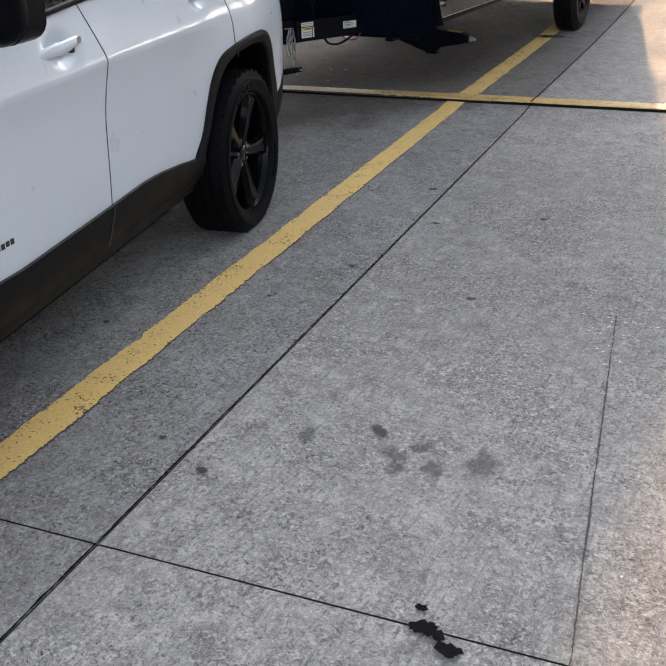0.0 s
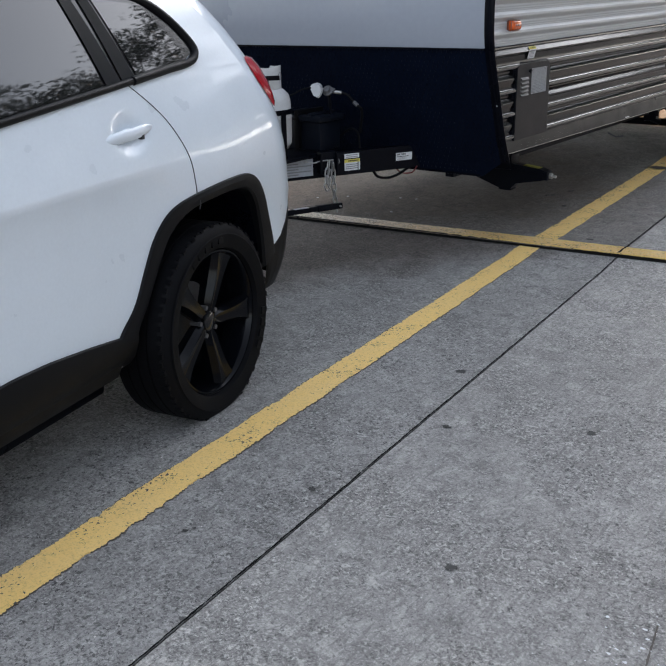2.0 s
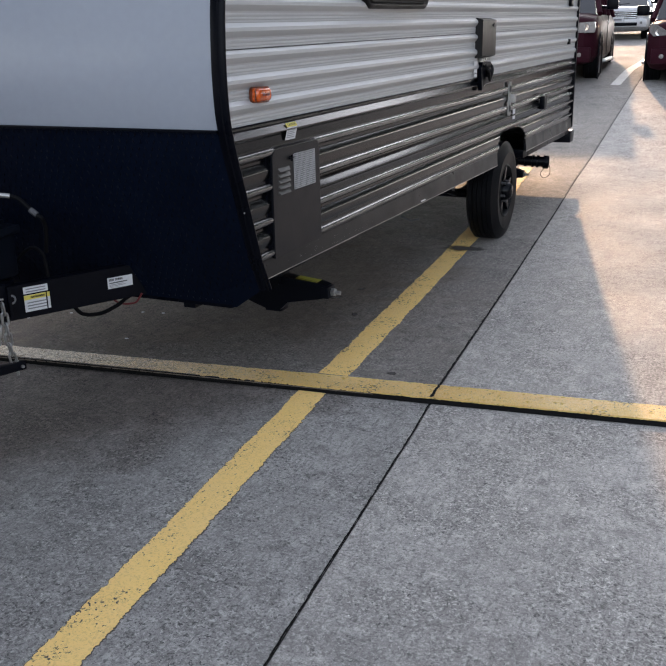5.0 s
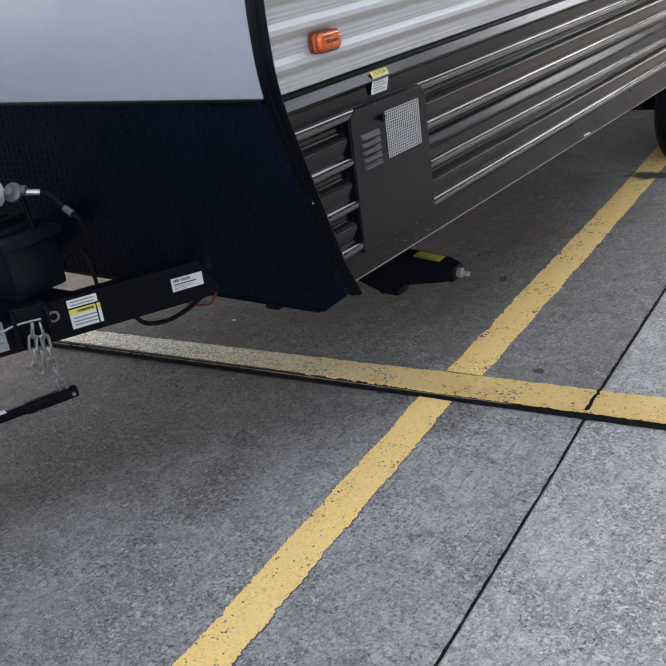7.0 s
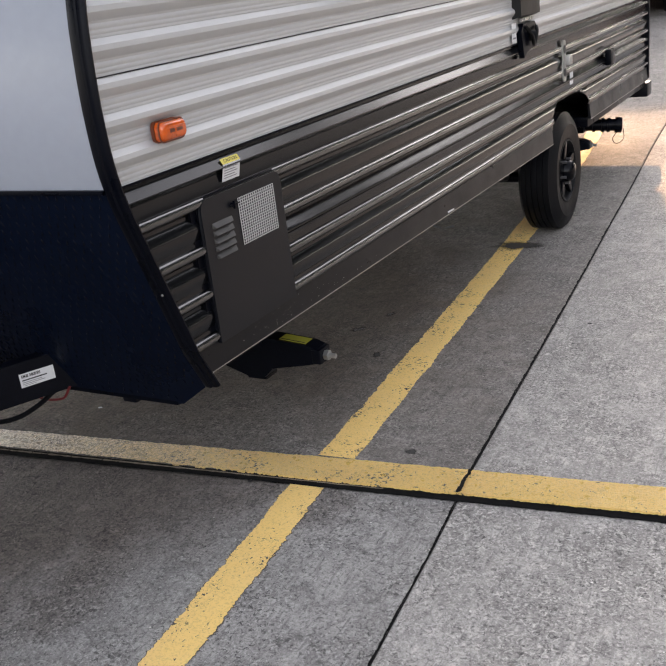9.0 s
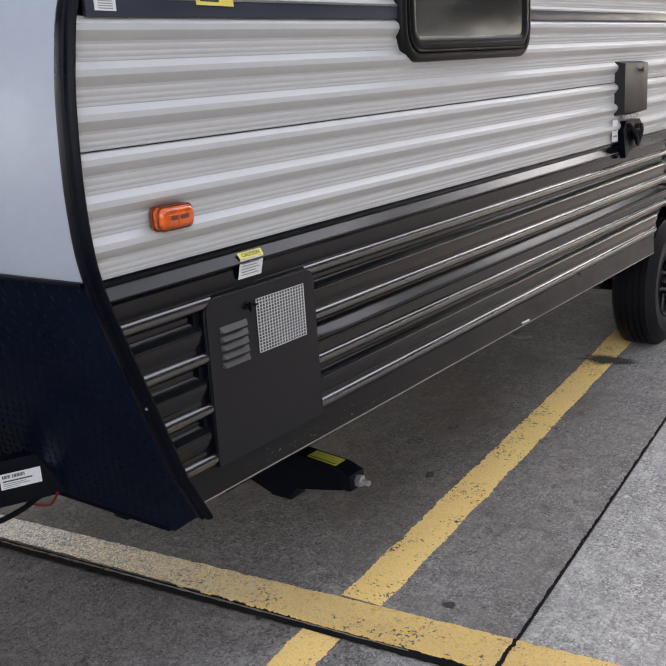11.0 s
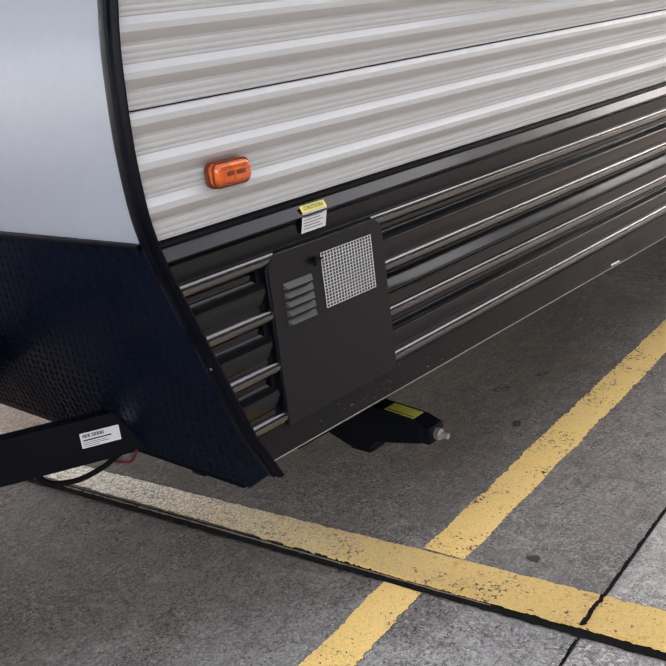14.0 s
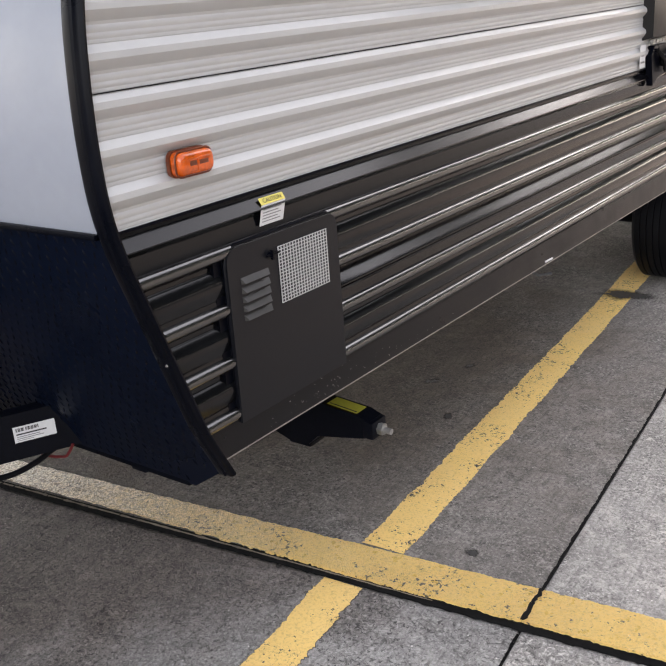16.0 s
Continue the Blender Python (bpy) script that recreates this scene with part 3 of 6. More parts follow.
def blot(name, x, y, r, material, label, stretch=1.0, turn=0.0, lift=0.0012, seed=0.0, rag=0.45):
    n = 44
    verts, rim = [(x, y, height(x, y) + lift)], []
    for k in range(n):
        t = 2 * math.pi * k / n
        q = r * (1 + rag * noise.noise((math.cos(t) * 1.6 + seed, math.sin(t) * 1.6, seed * 3)) + 0.4 * rag * noise.noise((math.cos(t) * 6, math.sin(t) * 6, seed)))
        a, b = q * math.cos(t) * stretch, q * math.sin(t)
        px, py = x + a * math.cos(turn) - b * math.sin(turn), y + a * math.sin(turn) + b * math.cos(turn)
        mx, my = x + (px - x) * 0.4, y + (py - y) * 0.4
        verts.append((mx, my, height(mx, my) + lift))
        px, py = x + (px - x) * 1.25, y + (py - y) * 1.25
        rim.append((px, py, height(px, py) + lift))
    faces = [(0, 1 + k, 1 + (k + 1) % n) for k in range(n)] + [(1 + k, n + 1 + k, n + 1 + (k + 1) % n, 1 + (k + 1) % n) for k in range(n)]
    me = mesh_of(name, verts + rim, faces, material, 0)
    soft = me.attributes.new("soft", "FLOAT", "POINT")
    soft.data.foreach_set("value", [1.0] * (n + 1) + [0.0] * n)
    return tagged(new(name, me), label, "stain", kind="structure")


STAINS = [(0.238, 0.178, 0.028, 1.3), (0.606, -2.165, 0.03, 1.2), (1.309, -2.405, 0.028, 1.1), (1.205, -4.62, 0.035, 1.8), (1.397, -4.50, 0.03, 1.7), (1.494, -4.595, 0.05, 1.4), (1.558, -4.527, 0.045, 1.5), (1.525, -4.66, 0.05, 1.3),
          (1.752, -4.531, 0.075, 1.6), (1.63, -4.62, 0.05, 1.4), (1.011, -4.923, 0.022, 1.3), (1.31, -3.447, 0.026, 1.2), (0.532, -3.769, 0.014, 1.3), (0.545, -3.74, 0.008, 1.0), (0.06, -4.261, 0.02, 1.2), (0.70, -3.339, 0.018, 1.5), (0.834, -2.672, 0.022, 1.2),
          (0.797, -4.833, 0.014, 1.3), (-0.046, -0.135, 0.009, 1.2), (-0.278, -0.17, 0.015, 1.2), (0.267, 0.424, 0.006, 1.0), (0.56, 1.618, 0.013, 1.2), (-0.571, 1.313, 0.045, 1.6), (-0.50, 1.55, 0.04, 1.5),
          (-0.32, 1.02, 0.03, 1.3)]
for i, (x, y, r, s) in enumerate(STAINS):
    blot("oil_stain", x, y, r * (0.7 if r < 0.04 else 0.58),  DARK_STAIN if r < 0.032 else STAIN, "small dark oil stain on the concrete", s, 0.6 * i, seed=i * 1.7)
blot("oil_stain", -0.195, 2.86, 0.085, DARK_STAIN, "dark oil patch across the yellow line by the trailer wheel", 1.7, 0.2, lift=0.0045, seed=5.2, rag=0.6)
for i, (x, y, r) in enumerate(((1.824, -5.152, 0.016), (1.844, -5.209, 0.026), (1.87, -5.212, 0.022), (1.895, -5.219, 0.02), (1.933, -5.251, 0.028))):
    blot("tar_spot", x, y, r * 0.60, SEALANT, "black tar spot beside the slab joint", 1.4, 0.8 * i, lift=0.002 + 0.0009 * i, seed=20 + i * 2.3, rag=0.5)
flecks = []
for i in range(75):
    x, y, r = random.gauss(1.90, 0.07), random.gauss(-3.56, 0.12), random.choice((0.0012, 0.0016, 0.0022, 0.004))
    ring = [Vector((x + r * (1 + random.uniform(-0.5, 0.5)) * math.cos(t) * 1.5, y + r * (1 + random.uniform(-0.5, 0.5)) * math.sin(t), 0.002)) for t in np.linspace(0, 5.6, 8)]
    flecks.append((ring, [tuple(range(8))]))
for x, y in ((-2.123, 0.253), (-1.946, 0.429), (-1.543, 0.601), (-1.325, 0.148), (-1.411, 0.628)):
    flecks.append(([Vector((x + 0.012 * math.cos(t) * (1 + 0.3 * math.sin(3 * t)), y + 0.009 * math.sin(t), height(x, y) + 0.002)) for t in np.linspace(0, 5.6, 8)], [tuple(range(8))]))
fv, ff = joined(*flecks)
tagged(new("paint_flecks", mesh_of("paint_flecks", fv, ff, LABEL, 0)), "scattered white paint flecks spilled on concrete", "paint flecks", kind="stuff")

cracks = []
for pts in (((1.86, -4.09), (1.92, -4.113), (1.987, -4.137), (2.044, -4.151), (2.109, -4.179), (2.15, -4.20)), ((1.372, -1.50), (1.381, -1.421), (1.40, -1.33), (1.44, -1.25), (1.516, -1.212), (1.60, -1.20))):
    fine = rounded([(x, y, 0) for x, y in pts], 10)
    v = []
    for i, p in enumerate(fine):
        q = Vector((noise.noise((i * 0.7, 3.0, p.x)) * 0.006, noise.noise((i * 0.7, 9.0, p.y)) * 0.006, 0.0013))
        half = max(0.0008, 0.0026 + 0.003 * noise.noise((i * 0.9, p.x * 3, 0.4)))
        v += [p + q + Vector((0, half, 0)), p + q - Vector((0, half, 0))]
    cracks.append((v, [(2 * i, 2 * i + 1, 2 * i + 3, 2 * i + 2) for i in range(len(fine) - 1)]))
tagged(new("surface_crack", mesh_of("surface_crack", *cracks[0], DARK_STAIN, 0)), "thin dark ragged crack in the concrete", "crack", kind="structure")
tagged(new("surface_crack", mesh_of("surface_crack", *cracks[1], STAIN, 0)), "faint curved crack in the concrete", "crack", kind="structure")

# ---- travel trailer ----
WIDE, REAR, ROOF = 2.26, 6.02, 2.88
trailer = thing("travel_trailer", (-1.13, 3.5, 0.03), "grey and black ribbed travel trailer with a black diamond plate nose", "travel trailer")
FRONT = [(0.53, -0.565), (0.622, -0.605), (0.774, -0.682), (1.067, -0.785), (1.285, -0.858), (1.452, -0.875), (1.634, -0.868), (1.752, -0.852), (1.86, -0.825), (2.05, -0.74), (2.3, -0.56), (2.55, -0.3), (2.75, 0.05), (2.86, 0.5), (2.88, 0.9)]
ARCH = [(2.97, 0.0), (3.0, 0.66), (3.03, 0.80), (3.08, 0.862), (3.18, 0.888), (3.32, 0.898), (3.5, 0.89), (3.69, 0.868), (3.8, 0.835), (3.87, 0.79), (3.905, 0.70), (3.92, 0.0)]


def front_y(z):
    return lerp_table(FRONT, z)


def siding(z_list, prof, y1, inset):
    """A corrugated wall: prof gives how far it stands out at a height; it starts behind the front trim."""
    stations = [-0.5, -0.2, 0.0, 0.4, 1.4, 2.4, 2.9, 2.97] + [y for y, _ in ARCH[1:-1]] + [3.92, 4.4, 5.2, y1]
    verts, faces = [], []
    n = len(stations) + 1
    for z in z_list:
        for y in [None] + stations:
            zz = z if y is None else max(z, lerp_table(ARCH, y) if 2.97 < y < 3.92 else 0)
            verts.append((prof(zz, y is None or y < -0.3), front_y(z) + inset if y is None else y, zz))
    for i in range(len(z_list) - 1):
        for j in range(n - 1):
            a, b, c, d = i * n + j, i * n + j + 1, (i + 1) * n + j + 1, (i + 1) * n + j
            if (Vector(verts[a]) - Vector(verts[d])).length + (Vector(verts[b]) - Vector(verts[c])).length > 1e-5:
                faces.append((a, b, c, d))
    return verts, faces


BEADS = [1.173, 1.041, 0.911, 0.779]


def dark_prof(z, plain=False):
    """The dark lower siding: half-round beads with a hollow, a sloping facet and a flat between them."""
    x = 0.0
    for c in BEADS:
        d = c - z
        if abs(d) <= 0.017:
            return 0.002 + 0.016 * math.sqrt(max(0.0, 1 - (d / 0.017) ** 2))
        if 0.017 < d <= 0.105 and c > 0.8:
            if c == BEADS[1] and not plain:
                return lerp_table([(0.017, 0.001), (0.024, -0.010), (0.031, -0.012), (0.0635, 0.0190), (0.0665, 0.0175), (0.070, 0.0), (0.0779, 0.0), (0.080, 0.003), (0.088, 0.0), (0.105, 0.001)], d)
            if d < 0.036:
                return lerp_table([(0.017, 0.001), (0.024, -0.006), (0.034, -0.007), (0.036, -0.006)], d)
            if d < 0.072:
                return -0.006 + 0.015 * math.sin(math.pi / 2 * (d - 0.036) / 0.036) ** 0.8
            return lerp_table([(0.072, 0.009), (0.088, 0.006), (0.105, 0.001)], d)
    if z > BEADS[0]:
        return lerp_table([(1.190, 0.002), (1.206, 0.0), (1.230, 0.0), (1.233, 0.003), (1.239, 0.001), (1.241, 0.003), (1.245, 0.0195), (1.248, 0.0205), (1.2735, -0.0015), (1.277, 0.001), (1.288, 0.0)], z)
    return 0.002


TOP = 1.825
RIB = [(0.0, 0.0), (0.004, 0.0022), (0.0155, 0.0150), (0.0285, 0.0165), (0.0405, 0.0095), (0.0485, 0.0015), (0.0545, 0.0), (0.057, 0.0013), (0.060, 0.0022), (0.064, 0.0022), (0.0685, 0.0004), (0.0695, 0.0005), (0.072, 0.0018), (0.075, 0.0023), (0.078, 0.0016), (0.0805, 0.0003), (0.083, 0.0012), (0.0865, 0.0013), (0.0885, 0.0003)]


def light_prof(z, plain=False):
    """The light upper siding: ridges with a sloping top, a face and an undercut, and two low half-round steps between."""
    return lerp_table(RIB, (TOP - z) % 0.0885)


zs = sorted({round(z, 4) for z in [0.70, 0.74, 1.206, 1.23, 1.233, 1.239, 1.241, 1.245, 1.248, 1.2735, 1.277, 1.288] + [c + 0.017 * math.sin(radians(t)) for c in BEADS for t in range(-90, 91, 15)]
             + [c - d for c in BEADS[:3] for d in (0.020, 0.024, 0.031, 0.034, 0.036, 0.038, 0.041, 0.045, 0.050, 0.055, 0.060, 0.066, 0.072, 0.0779, 0.080, 0.088, 0.105)] + [BEADS[1] - d for d in (0.064, 0.0665, 0.070)]})
wall = part("lower_siding", siding(zs, dark_prof, REAR, 0.004), SIDING_DARK, trailer, "dark brown-black ribbed aluminium siding", 22)
zs = sorted({round(TOP - 0.0885 * k - d, 4) for k in range(7) for d, _ in RIB[:-1] if TOP - 0.0885 * k - d > 1.291} | {1.291})
wall.data.materials.append(BEAD)
wall.data.polygons.foreach_set("material_index", [int(any(abs(f.center.z - c) < 0.0165 for c in BEADS)) for f in wall.data.polygons])
part("upper_siding", siding(zs, light_prof, REAR, 0.004), SIDING, trailer, "light grey ribbed aluminium siding", 26)
ztop = sorted({round(2.848 - 0.0885 * k - d, 4) for k in range(12) for d, _ in RIB[:-1] if 2.848 - 0.0885 * k - d > 1.864} | {1.864})
part("top_siding", siding(ztop, lambda z, plain: light_prof(z - 0.0495), REAR, 0.004), SIDING, trailer, "light grey ribbed aluminium siding", 26)
part("decal_strip", box((0.0, -0.80, 1.823), (0.011, REAR, 1.858), 0.002), NAVY, trailer, "navy stripe along the side")
part("seam_strip", box((0.0, -0.80, 1.858), (0.013, REAR, 1.864), 0.001), ALU, trailer)
for z in (1.5525,):
    part("panel_seam", box((0.0, -0.866, z + 0.0058), (0.0035, REAR, z + 0.0074)), BLACK, trailer, "dark overlap seam in the siding")
part("split_seam", box((-0.002, -0.856, 1.2855), (0.0065, REAR, 1.2920), 0.001), BLACK, trailer, "black seam between grey and dark siding")
part("skirt", slab_of([(-0.013, -0.670, 0.764), (-0.013, 2.99, 0.764), (0.0, 2.965, 0.667), (0.0, -0.634, 0.691)], (0.018, 0, 0)), SKIRT, trailer, "flat dark skirt", 20)
part("skirt", slab_of([(-0.013, 3.925, 0.764), (-0.013, REAR, 0.764), (0.0, REAR, 0.662), (0.0, 3.915, 0.664)], (0.018, 0, 0)), SKIRT, trailer, "", 20)
part("skirt_lip", tube([(0.016, -0.634, 0.690), (0.016, 2.965, 0.666)], 0.0028, 6), ALU, trailer, "thin bare metal lip under the skirt")
part("skirt_lip", tube([(0.016, 3.92, 0.662), (0.016, REAR, 0.661)], 0.0032, 6), ALU, trailer)

dirt = []
for i in range(70):
    y, z, r = -0.12 + abs(random.gauss(0, 0.22)) * random.choice((-1, 1)), 0.700 + abs(random.gauss(0, 0.022)), random.choice((0.0005, 0.0007, 0.0011))
    if -0.6 < y < 0.5 and z < 0.752:
        x = 0.0195 - (z - 0.691) * 0.178
        dirt.append(([(x, y - r, z), (x, y, z - r * 0.8), (x, y + r * 1.3, z), (x, y, z + r)], [(0, 1, 2, 3)]))
tagged(part("dried_splash", joined(*dirt), LABEL, trailer, "dried pale splashes on the skirt", 0), kind="stuff")

# shell behind the siding: floor, roof, left and rear walls
part("floor_pan", box((-WIDE + 0.02, -0.52, 0.662), (-0.012, 2.95, 0.70), 0.004), BLACK, trailer, "black underbelly sheet")
part("floor_pan", box((-WIDE + 0.02, 3.94, 0.60), (-0.012, REAR - 0.01, 0.668), 0.004), BLACK, trailer)
part("floor_pan", box((-WIDE + 0.32, 2.95, 0.60), (-0.34, 3.94, 0.668), 0.004), BLACK, trailer)
part("wheel_well", box((-0.36, 2.93, 0.89), (-0.006, 3.96, 0.93), 0.01), BLACK, trailer, "black wheel well")
part("wheel_well", box((-0.37, 2.93, 0.60), (-0.35, 3.96, 0.90), 0.004), BLACK, trailer)
prof = [(y, z) for z, y in FRONT] + [(REAR, ROOF), (REAR, 0.65), (-0.5, 0.65)]
part("left_wall", slab_of([(-WIDE, y + 0.01, z) for y, z in prof], (0.03, 0, 0)), SIDING, trailer, "light grey aluminium siding", 0)
part("rear_wall", box((-WIDE + 0.02, REAR - 0.03, 0.65), (-0.004, REAR + 0.004, ROOF - 0.02), 0.006), SIDING, trailer)
part("rear_corner_trim", box((-0.02, REAR - 0.03, 0.645), (0.022, REAR + 0.012, ROOF), 0.006), BLACK, trailer, "black corner moulding")
roof_line = [(y, z) for z, y in FRONT if z > 2.7] + [(REAR + 0.01, ROOF)]
rv = [(x, y, z + 0.012 + (0.03 if -WIDE + 0.3 < x < -0.3 else 0)) for y, z in roof_line for x in (-WIDE - 0.01, -WIDE + 0.2, -0.2, 0.02)]
part("roof", (rv, [(4 * i + k, 4 * i + k + 1, 4 * i + k + 5, 4 * i + k + 4) for i in range(len(roof_line) - 1) for k in range(3)]), LABEL, trailer, "white roof membrane")
part("gutter_rail", box((0.0, 0.6, ROOF - 0.045), (0.03, REAR, ROOF + 0.012), 0.008), BLACK, trailer)

# front: smooth grey cap above, black diamond plate below
line = rounded([(0, y, z) for z, y in FRONT if z >= 1.285], 4)
cv = [(x, p.y, p.z) for p in line for x in (-WIDE, -WIDE * 0.75, -WIDE / 2, -WIDE * 0.25, -0.03)]
part("front_cap", (cv, [(5 * i + k, 5 * i + k + 1, 5 * i + k + 6, 5 * i + k + 5) for i in range(len(line) - 1) for k in range(4)]), CAP, trailer, "smooth light grey front panel")
low = [(z, y) for z, y in FRONT if z <= 1.285]


def plate_y(z):
    return lerp_table(low, z) - 0.004


pv, rows = [], [1.285, 1.067, 0.774, 0.628, 0.535]
for z in rows:
    side = -0.035 if z >= 0.628 else -0.17
    pv += [(-WIDE - side - 0.035, plate_y(z), z), (side, plate_y(z), z)]
part("diamond_plate", (pv, [(2 * i, 2 * i + 1, 2 * i + 3, 2 * i + 2) for i in range(4)]), PLATE, trailer, "black diamond plate stone guard", 20)
lugs = []
for r in range(27):
    for c in range(70):
        z, x = 1.265 - r * 0.027, -0.06 - c * 0.031 - (0.0155 if r % 2 else 0)
        if z < 0.56 or (z < 0.64 and x > -0.17) or x < -WIDE + 0.06:
            continue
        lean = 0.35 if (r + c) % 2 else -0.2
        y = plate_y(z)
        up = Vector((math.sin(lean), (plate_y(z + 0.02) - y) / 0.02 * math.cos(lean), math.cos(lean))) * 0.0115
        side, out = Vector((math.cos(lean), 0, -math.sin(lean))) * 0.0040, Vector((0, -0.0026, -0.0008))
        p = Vector((x, y, z))
        lugs.append(([p + up, p + side, p - up, p - side, p + up * 0.45 + out, p - up * 0.45 + out], [(0, 1, 4), (1, 2, 5), (1, 5, 4), (2, 3, 5), (3, 0, 4), (3, 4, 5)]))
tagged(part("tread_relief", joined(*lugs), PLATE_LUG, trailer, "rows of small raised lugs"), kind="stuff")
part("plate_top_trim", box((-WIDE, -0.872, 1.276), (-0.035, -0.855, 1.288), 0.003), BLACK, trailer)
part("kick_plate", box((-WIDE + 0.2, -0.575, 0.528), (-0.19, -0.50, 0.60), 0.006), BLACK, trailer)

# black corner moulding along the front edge of the side
edge = [Vector((0, -0.6145, 0.640)), Vector((0, -0.648, 0.706))] + rounded([(0, y, z) for z, y in FRONT if z >= 0.7], 5)
ev, ef = [], []
for i, p in enumerate(edge):
    a, b = edge[max(i - 1, 0)], edge[min(i + 1, len(edge) - 1)]
    n = (b - a).cross(Vector((1, 0, 0))).normalized()
    if n.y < 0:
        n = -n
    for x, d in ((-0.034, -0.005), (-0.020, -0.011), (-0.004, -0.012), (0.0, -0.008), (0.012, -0.008), (0.018, -0.005), (0.0225, 0.0), (0.0215, 0.005), (-0.012, 0.0065)):
        ev.append((x, p.y + n.y * d, p.z + n.z * d))
for i in range(len(edge) - 1):
    ef += [(9 * i + k, 9 * i + k + 1, 9 * i + k + 10, 9 * i + k + 9) for k in range(8)]
ef.append(tuple(range(9)))
part("corner_moulding", (ev, ef), BLACK, trailer, "black moulding with a vinyl insert", 40)
part("moulding_screw", lathe([(0, 0.004), (0.002, 0.003), (0.0025, 0.0)], (0.0, -0.762, 0.975), (0.2, -1, 0), 8), STEEL, trailer, "small bright screw head")

# access hatch with its grille, louvres and latch
hx = 0.020
hatch_line = [(y, z) for y, z in round_rect(-0.562, 0.70, -0.136, 1.184, 0.035) if z > 0.8] + [(-0.566, 0.757), (-0.132, 0.757)]
hatch = part("hatch", slab_of([(hx, y, z) for y, z in hatch_line], (-0.022, 0, 0)), PANEL, trailer, "flat dark charcoal access hatch", 25)
part("hatch_frame", joined(tube([(0.011, -0.563, 0.76), (0.011, -0.562, 1.146), (0.011, -0.552, 1.174), (0.011, -0.527, 1.188), (0.011, -0.17, 1.188), (0.011, -0.143, 1.176), (0.011, -0.132, 1.146), (0.011, -0.130, 0.76)], 0.005, 6)), BLACK, hatch, "black rubber seal")
part("hatch_gap", bar_box((-0.006, -0.590, 0.775), (0.003, -0.562, 1.165)), BLACK, hatch)
part("vent_backing", box((hx - 0.001, -0.382, 1.008), (hx + 0.0012, -0.187, 1.150)), INK, hatch, "dark vent opening")
wires = [bar_box((hx + 0.001, y - 0.0009, 1.008), (hx + 0.0030, y + 0.0009, 1.150)) for y in np.linspace(-0.382, -0.187, 18)]
wires += [bar_box((hx + 0.0015, -0.383, z - 0.0008), (hx + 0.0034, -0.186, z + 0.0008)) for z in np.linspace(1.008, 1.150, 18)]
part("vent_mesh", joined(*wires), MESH_WIRE, hatch, "white wire mesh vent", 0)
for k in range(5):
    z = 1.109 - k * 0.0225
    v = [(hx, -0.522, z), (hx, -0.422, z), (hx + 0.010, -0.428, z - 0.014), (hx + 0.010, -0.516, z - 0.014), (hx, -0.522, z - 0.015), (hx, -0.422, z - 0.015)]
    part("louvre", (v, [(0, 3, 2, 1), (3, 4, 5, 2), (0, 4, 3), (1, 2, 5)]), LOUVRE, hatch, "", 0)
part("hatch_latch", joined(tube([(hx, -0.413, 1.139), (hx + 0.010, -0.413, 1.139)], 0.0075, 12), bar_box((hx + 0.006, -0.4155, 1.127), (hx + 0.013, -0.4105, 1.151)), bar_box((hx + 0.004, -0.430, 1.137), (hx + 0.009, -0.384, 1.141))), BLACK, hatch, "small black latch")


def sticker(name, parent, origin, du, dv, bands, label, thick=0.0012):
    """A flat label: origin at its lower corner, du and dv its edges; bands are (u0, v0, u1, v1, material)."""
    o, du, dv = Vector(origin), Vector(du), Vector(dv)
    n = du.cross(dv).normalized()
    base = slab_of([o, o + du, o + du + dv, o + dv], n * thick)
    ob = part(name, base, bands[0], parent, label, 0)
    for u0, v0, u1, v1, m in bands[1:]:
        q = [o + du * u + dv * v + n * (thick + 0.0004) for u, v in ((u0, v0), (u1, v0), (u1, v1), (u0, v1))]
        part("print_bar", (q, [(0, 1, 2, 3)]), m, ob, "", 0)
    return ob


def lettering(text, size, parent, origin, du, dv, material):
    cu = bpy.data.curves.new("lettering", "FONT")
    cu.body, cu.size, cu.align_x, cu.align_y, cu.extrude = text, size, "CENTER", "CENTER", 0.0002
    tmp = bpy.data.objects.new("lettering_curve", cu)
    me = bpy.data.meshes.new_from_object(tmp)
    bpy.data.objects.remove(tmp)
    me.materials.clear()
    me.materials.append(material)
    du, dv = Vector(du).normalized(), Vector(dv).normalized()
    m = Matrix((du, dv, du.cross(dv))).transposed().to_4x4()
    m.translation = Vector(origin)
    me.transform(m)
    ob = new("lettering", me)
    ob.parent = parent
    return ob


text_lines = [(0.08, 0.12 + 0.11 * k, 0.85 - 0.12 * (k % 2), 0.16 + 0.11 * k, INK_GREY) for k in range(5)]
caution = sticker("caution_label", trailer, (0.0055, -0.423, 1.208), (0, 0.088, 0), (0.0127, 0, 0.0505), [LABEL] + [(u0, v0 * 1.333, u1, v1 * 1.333, k) for u0, v0, u1, v1, k in text_lines], "white and yellow caution label")
sticker("label_head", caution, (0.0182, -0.423, 1.2588), (0, 0.088, 0), (-0.0095, 0, 0.0152), [LABEL_Y], "yellow heading, bent over the rib")
lettering("CAUTION", 0.015, caution, (0.0152, -0.379, 1.2672), (0, 1, 0), (-0.53, 0, 0.848), INK)
sticker("white_label", trailer, (0.0118, -0.778, 1.836), (0, 0.056, 0), (0, 0, 0.024), [LABEL] + [(0.15, 0.15 + 0.2 * k, 0.85, 0.23 + 0.2 * k, INK_GREY) for k in range(4)], "small white label")
